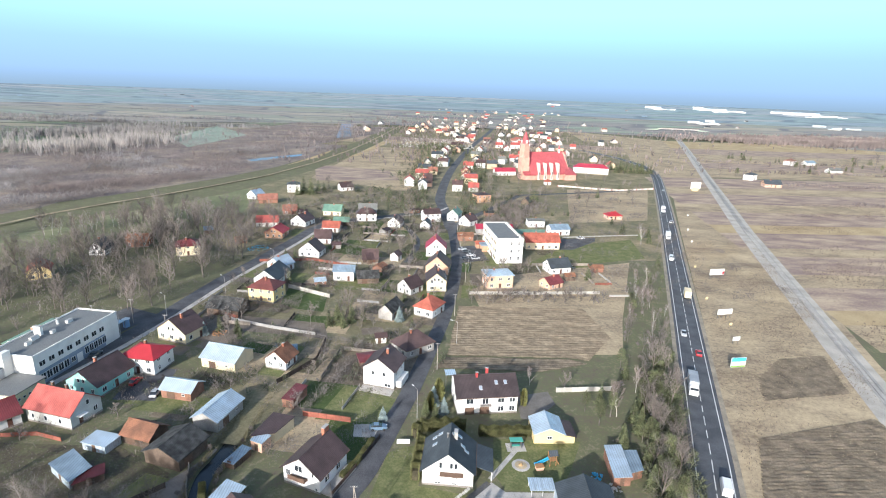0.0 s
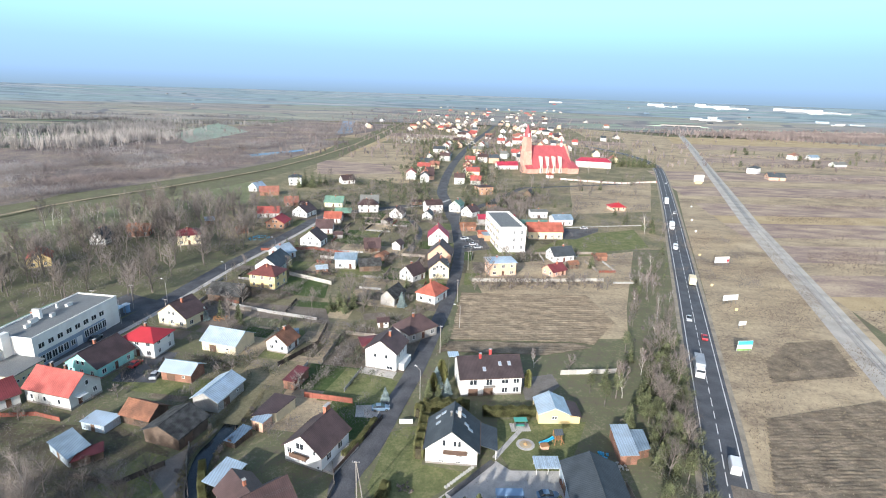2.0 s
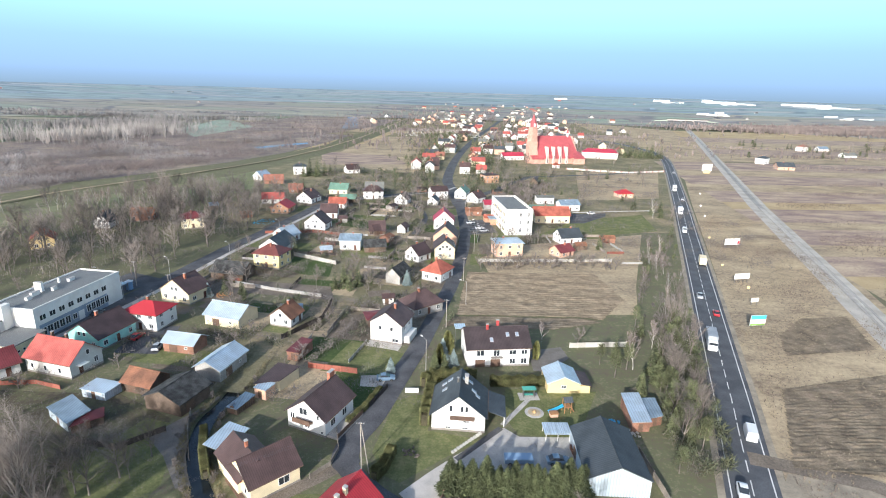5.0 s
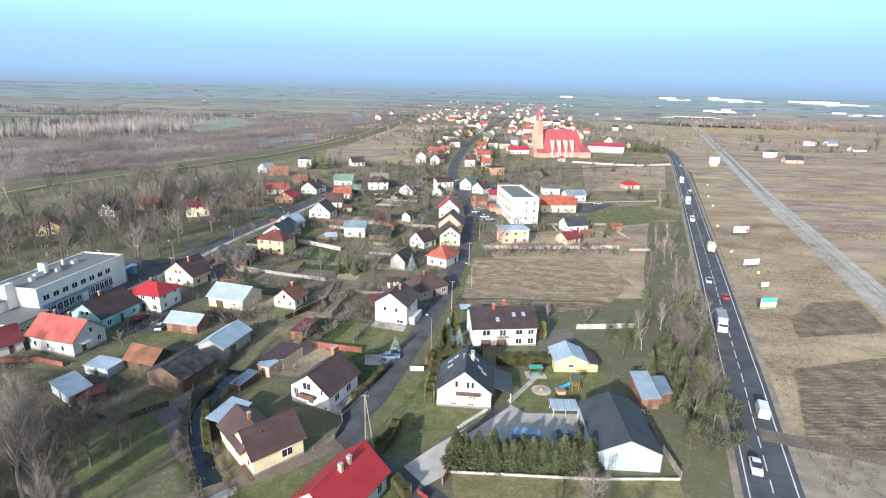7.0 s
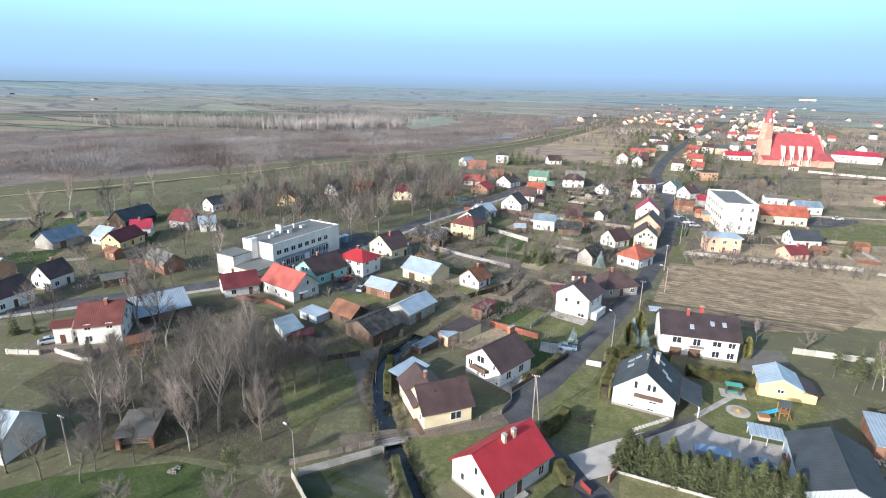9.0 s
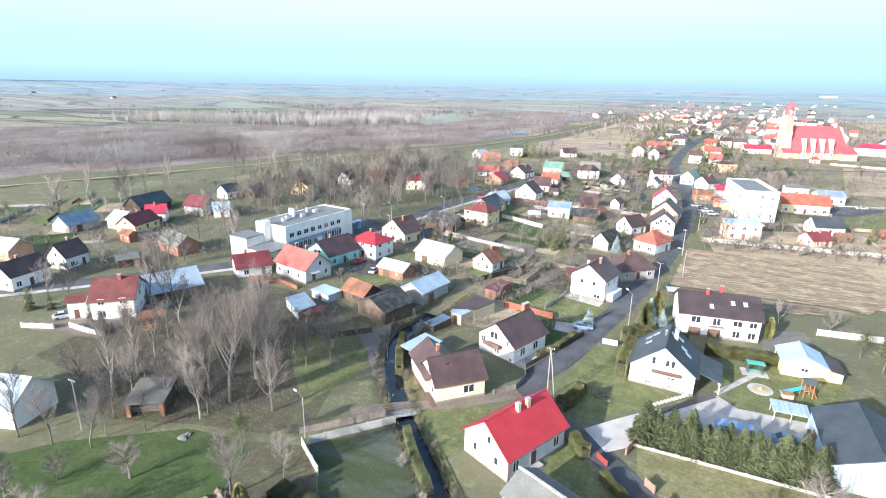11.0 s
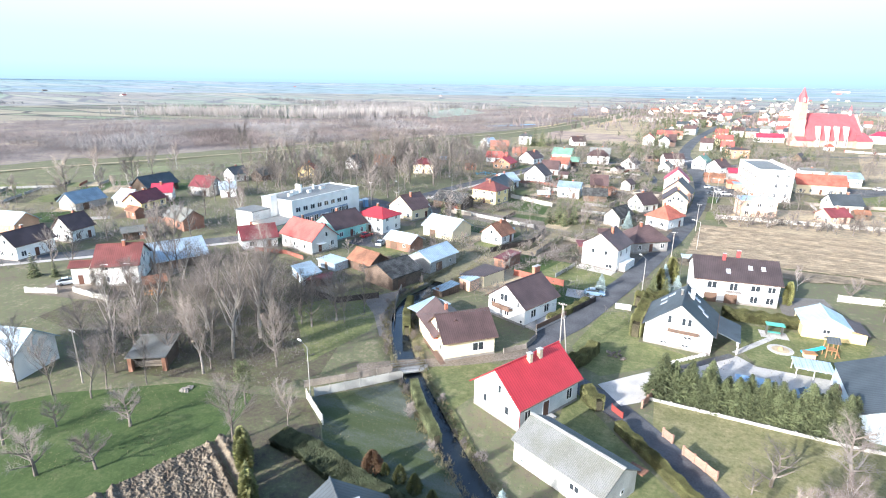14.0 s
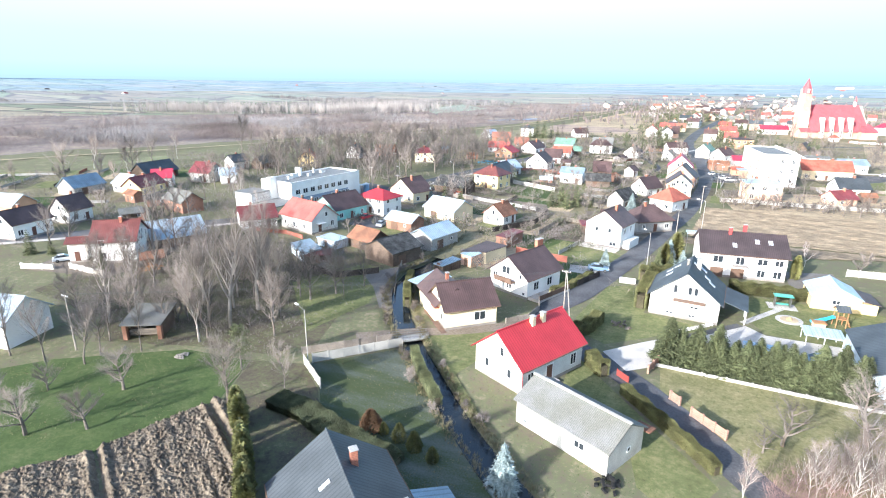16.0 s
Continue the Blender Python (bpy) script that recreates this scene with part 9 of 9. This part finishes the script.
def pergola():
    p = thing("pergola", pose(21.8, 90.6, 0, 0, 0, 2), "low pergola with a ribbed translucent roof", "pergola")
    for k in range(7):
        part("roof_sheet", shared(("psheet",), lambda: box(-0.36, -1.8, 0, 0.36, 1.8, 0.04, 0.01), ROOF["zinc"]), None, p, m=pose(-2.25 + k * 0.75, 0, 1.8, 4, 0, 0))
    for x in (-2.3, 0, 2.3):
        for y in (-1.6, 1.6):
            part("post", box(x - 0.05, y - 0.05, -0.1, x + 0.05, y + 0.05, 1.74), WALL["white"], p)
    for y in (-1.6, 1.6):
        part("beam", box(-2.6, y - 0.05, 1.64, 2.6, y + 0.05, 1.74), WALL["white"], p)


pergola()
PLAYBLUE, PLAYWOOD = paint("slide_blue", (0.05, 0.35, 0.55)), mat("play_timber", (0.42, 0.22, 0.1), 0.8, 0, 0.2)


def play_tower():
    p = thing("play_tower", pose(25.6, 99.2, 0, 0, 0, 10), "wooden play tower with a blue slide", "play tower")
    for x in (-0.7, 0.7):
        for y in (-0.7, 0.7):
            part("post", box(x - 0.06, y - 0.06, -0.1, x + 0.06, y + 0.06, 3.0), PLAYWOOD, p)
    part("platform", box(-0.8, -0.8, 1.4, 0.8, 0.8, 1.5), PLAYWOOD, p)
    for s in (-1, 1):
        bm = bmesh.new()
        slab(bm, [(-1, s * 1.0, 2.8), (1, s * 1.0, 2.8), (1, 0, 3.6), (-1, 0, 3.6)], 0.06)
        bmesh.ops.recalc_face_normals(bm, faces=bm.faces[:])
        part("roof_slope", bm, ROOF["slate"], p)
    bm = bmesh.new()
    rings = []
    for x, z in ((-0.8, 1.56), (-2.0, 0.96), (-3.4, 0.41), (-4.0, 0.31)):
        rings.append([bm.verts.new((x, y, z + h)) for y, h in ((-0.36, 0.2), (-0.36, -0.06), (0.36, -0.06), (0.36, 0.2), (0.3, 0.2), (0.3, 0.0), (-0.3, 0.0), (-0.3, 0.2))])
    for a, b in zip(rings, rings[1:]):
        for k in range(8):
            bm.faces.new((a[k], b[k], b[(k + 1) % 8], a[(k + 1) % 8]))
    bm.faces.new(rings[0])
    bm.faces.new(rings[-1][::-1])
    part("slide", bm, PLAYBLUE, p, "blue plastic slide")
    for k in range(6):
        part("ladder_step", shared(("ladder_step",), lambda: box(0, -0.5, -0.06, 0.15, 0.5, 0), PLAYWOOD), None, p, m=pose(0.8 + k * 0.12, 0, 1.4 - k * 0.24))
    h = thing("play_house", pose(22.6, 97.4, 0, 0, 0, 10), "low peach-coloured toy house on the lawn", "play house")
    part("wall", box(-0.8, -0.6, 0, 0.8, 0.6, 0.8, 0.04), WALL["peach"], h)
    part("roof", box(-0.95, -0.75, 0.804, 0.95, 0.75, 0.95, 0.05), PLAYWOOD, h)


play_tower()
s = thing("garden_swing", pose(18.3, 104.6, 0, 0, 0, 5), "garden swing bench under a green canopy", "garden swing")
for x in (-1.2, 1.2):
    part("post", box(x - 0.05, -0.6, 0, x + 0.05, 0.6, 2.0), STEEL, s)
part("canopy", box(-1.5, -0.8, 2.0, 1.5, 0.8, 2.12, 0.04), PAINTS["green"], s)
part("seat", box(-1.0, -0.3, 0.45, 1.0, 0.3, 0.6, 0.03), PAINTS["green"], s)
part("paving", box(-2.2, -1.6, -0.05, 2.2, 1.4, 0.07), PAVING, s)
s = thing("fire_circle", pose(18.7, 98.4, 0), "round paved fire circle with a heap of sand", "fire circle")
bm = bmesh.new()
prism(bm, (0, 0, 0), (0, 0, 0.1), 2.0, 2.0, 28)
part("paving", bm, PAVING, s)
bm = bmesh.new()
prism(bm, (0, 0, 0.09), (0, 0, 0.13), 1.35, 1.3, 24)
part("sand", bm, mat("sand", (0.5, 0.4, 0.26), 0.95, 0, 0.2), s)
bm = bmesh.new()
prism(bm, (0, 0, 0.12), (0.1, 0, 0.6), 0.55, 0.08, 9)
part("sand_heap", bm, mat("wet_sand", (0.5, 0.33, 0.16), 0.95, 0, 0.2), s)
s = thing("street_sign_board", pose(-7.6, 104.6, 0, 0, 0, 3), "plain white boundary wall beside the gate", "wall")
part("panel", box(-1.5, -0.12, -0.1, 1.5, 0.12, 1.1, 0.02), BOARDWHITE, s)


def heap(x, y, r, h, material, label, name="heap", seed=0, n=26):
    """A heap of single loose pieces."""
    rr = random.Random(seed + int(x * 10))
    o = thing(name, pose(x, y, 0), label, name.replace("_", " "), "heaps")
    for k in range(int(n * 0.7)):
        a, d = rr.uniform(0, math.tau), r * math.sqrt(rr.random())
        z = h * (1 - d / r) * rr.random()
        part("piece", shared(("piece", material.name, k % 4), lambda: box(-0.28 - 0.05 * (k % 4), -0.14, -0.1, 0.28, 0.14 + 0.06 * (k % 3), 0.12, 0.03), material), None, o, m=pose(d * math.cos(a), d * math.sin(a), z + 0.08, rr.uniform(-25, 25), rr.uniform(-25, 25), rr.uniform(0, 180)))


heap(-6.1, 84.3, 1.7, 0.3, mat("brown_stones", (0.2, 0.16, 0.13), 0.9, 0, 0.4, object_random=0.4), "rockery of brown and grey stones on the lawn", "rockery")
heap(34.6, 95.4, 1.5, 1.0, PLAYBLUE, "heap under blue tarpaulins", "tarpaulin_heap", 1)
heap(37.4, 92.2, 1.6, 0.5, WHITEWALL, "heap of pale building rubble", "rubble_heap", 2)
heap(-91.5, 252, 5.0, 2.2, PLAYBLUE, "large stack under blue tarpaulins", "tarpaulin_heap", 3, 60)
heap(-60.5, 46.4, 0.8, 0.3, PLINTH, "heap of stones and boards", "rubble_heap", 4)
heap(-68, 108, 1.8, 0.9, WALL["wood"], "untidy pile of boards", "wood_pile", 5)
heap(-72, 158, 2.6, 1.0, PLAYWOOD, "stack of split logs", "wood_pile", 6, 40)
heap(-50, 150.5, 2.0, 0.8, CONCRETE, "heap of broken concrete", "rubble_heap", 7, 30)
heap(-97.5, 69.6, 2.2, 1.2, PLAYWOOD, "collapsed timber shed and boards", "wood_pile", 8, 40)
heap(-81, 30, 3.0, 0.7, WALL["wood"], "heap of straw and manure", "rubble_heap", 9, 40)
heap(60, 240, 4.0, 0.8, WHITEWALL, "heap of pale rubble in the meadow", "rubble_heap", 10, 40)
heap(-73, 104, 1.6, 0.8, SOFFIT, "rusty farm machinery and scrap", "scrap_heap", 11)
heap(-2.6, 46.2, 1.3, 0.8, TYRE, "dark stack under a sheet beside the barn", "tarpaulin_heap", 12)
s = thing("stack_of_bricks", pose(24.4, 85.6, 0, 0, 0, 4), "stack of orange bricks on pallets in the yard", "bricks")
for k in range(3):
    for j in range(2):
        part("brick_pack", box(-0.5, -0.4, 0, 0.5, 0.4, 0.8, 0.02), WALL["brick"], s, m=pose(k * 1.2, j * 1.2, 0.05))
s = thing("container", pose(13.5, 82.4, 0, 0, 0, 2), "blue tarpaulin-covered trailer in the yard", "trailer")
part("body", box(-2.6, -1.0, 0.5, 2.6, 1.0, 1.5, 0.08), paint("pale_blue_tarp", (0.25, 0.36, 0.5)), s)
wheels(s, [(a, b) for a in (-1.6, 1.6) for b in (-0.9, 0.9)], 1.2)
s = thing("footbridge", pose(-34.6, 65.2, 0, 0, 0, 40), "concrete footbridge slab over the stream", "footbridge")
part("deck", box(-3.0, -0.8, -0.2, 3.0, 0.8, 0.1, 0.03), CONCRETE, s)
for y in (-0.75, 0.75):
    for z in (0.5, 0.9):
        part("railing", box(-2.9, y - 0.03, z, 2.9, y + 0.03, z + 0.06), STEEL, s)
    for x in (-2.8, 0, 2.8):
        part("post", box(x - 0.04, y - 0.04, 0.104, x + 0.04, y + 0.04, 0.98), STEEL, s)
s = thing("kiosk", pose(-103.5, 160, 0, 0, 0, 20), "blue-white round kiosk at the bus bay", "kiosk")
bm = bmesh.new()
prism(bm, (0, 0, 0), (0, 0, 2.8), 1.0, 1.0, 12)
part("wall", bm, paint("kiosk_blue", (0.25, 0.4, 0.6)), s)
bm = bmesh.new()
prism(bm, (0, 0, 2.81), (0, 0, 3.3), 1.3, 0.2, 12)
part("roof", bm, BOARDWHITE, s)
# gravestones far behind the village
stones = bmesh.new()
rr = random.Random(9)
for k in range(420):
    x, y = rr.uniform(-70, 40), rr.uniform(760, 900)
    add_box(stones, x - 0.5, y - 0.9, 0, x + 0.5, y + 0.9, rr.uniform(0.4, 1.3))
tagged(part("graves", stones, WHITEWALL), "pale graves of a far cemetery", "graves", kind="stuff")
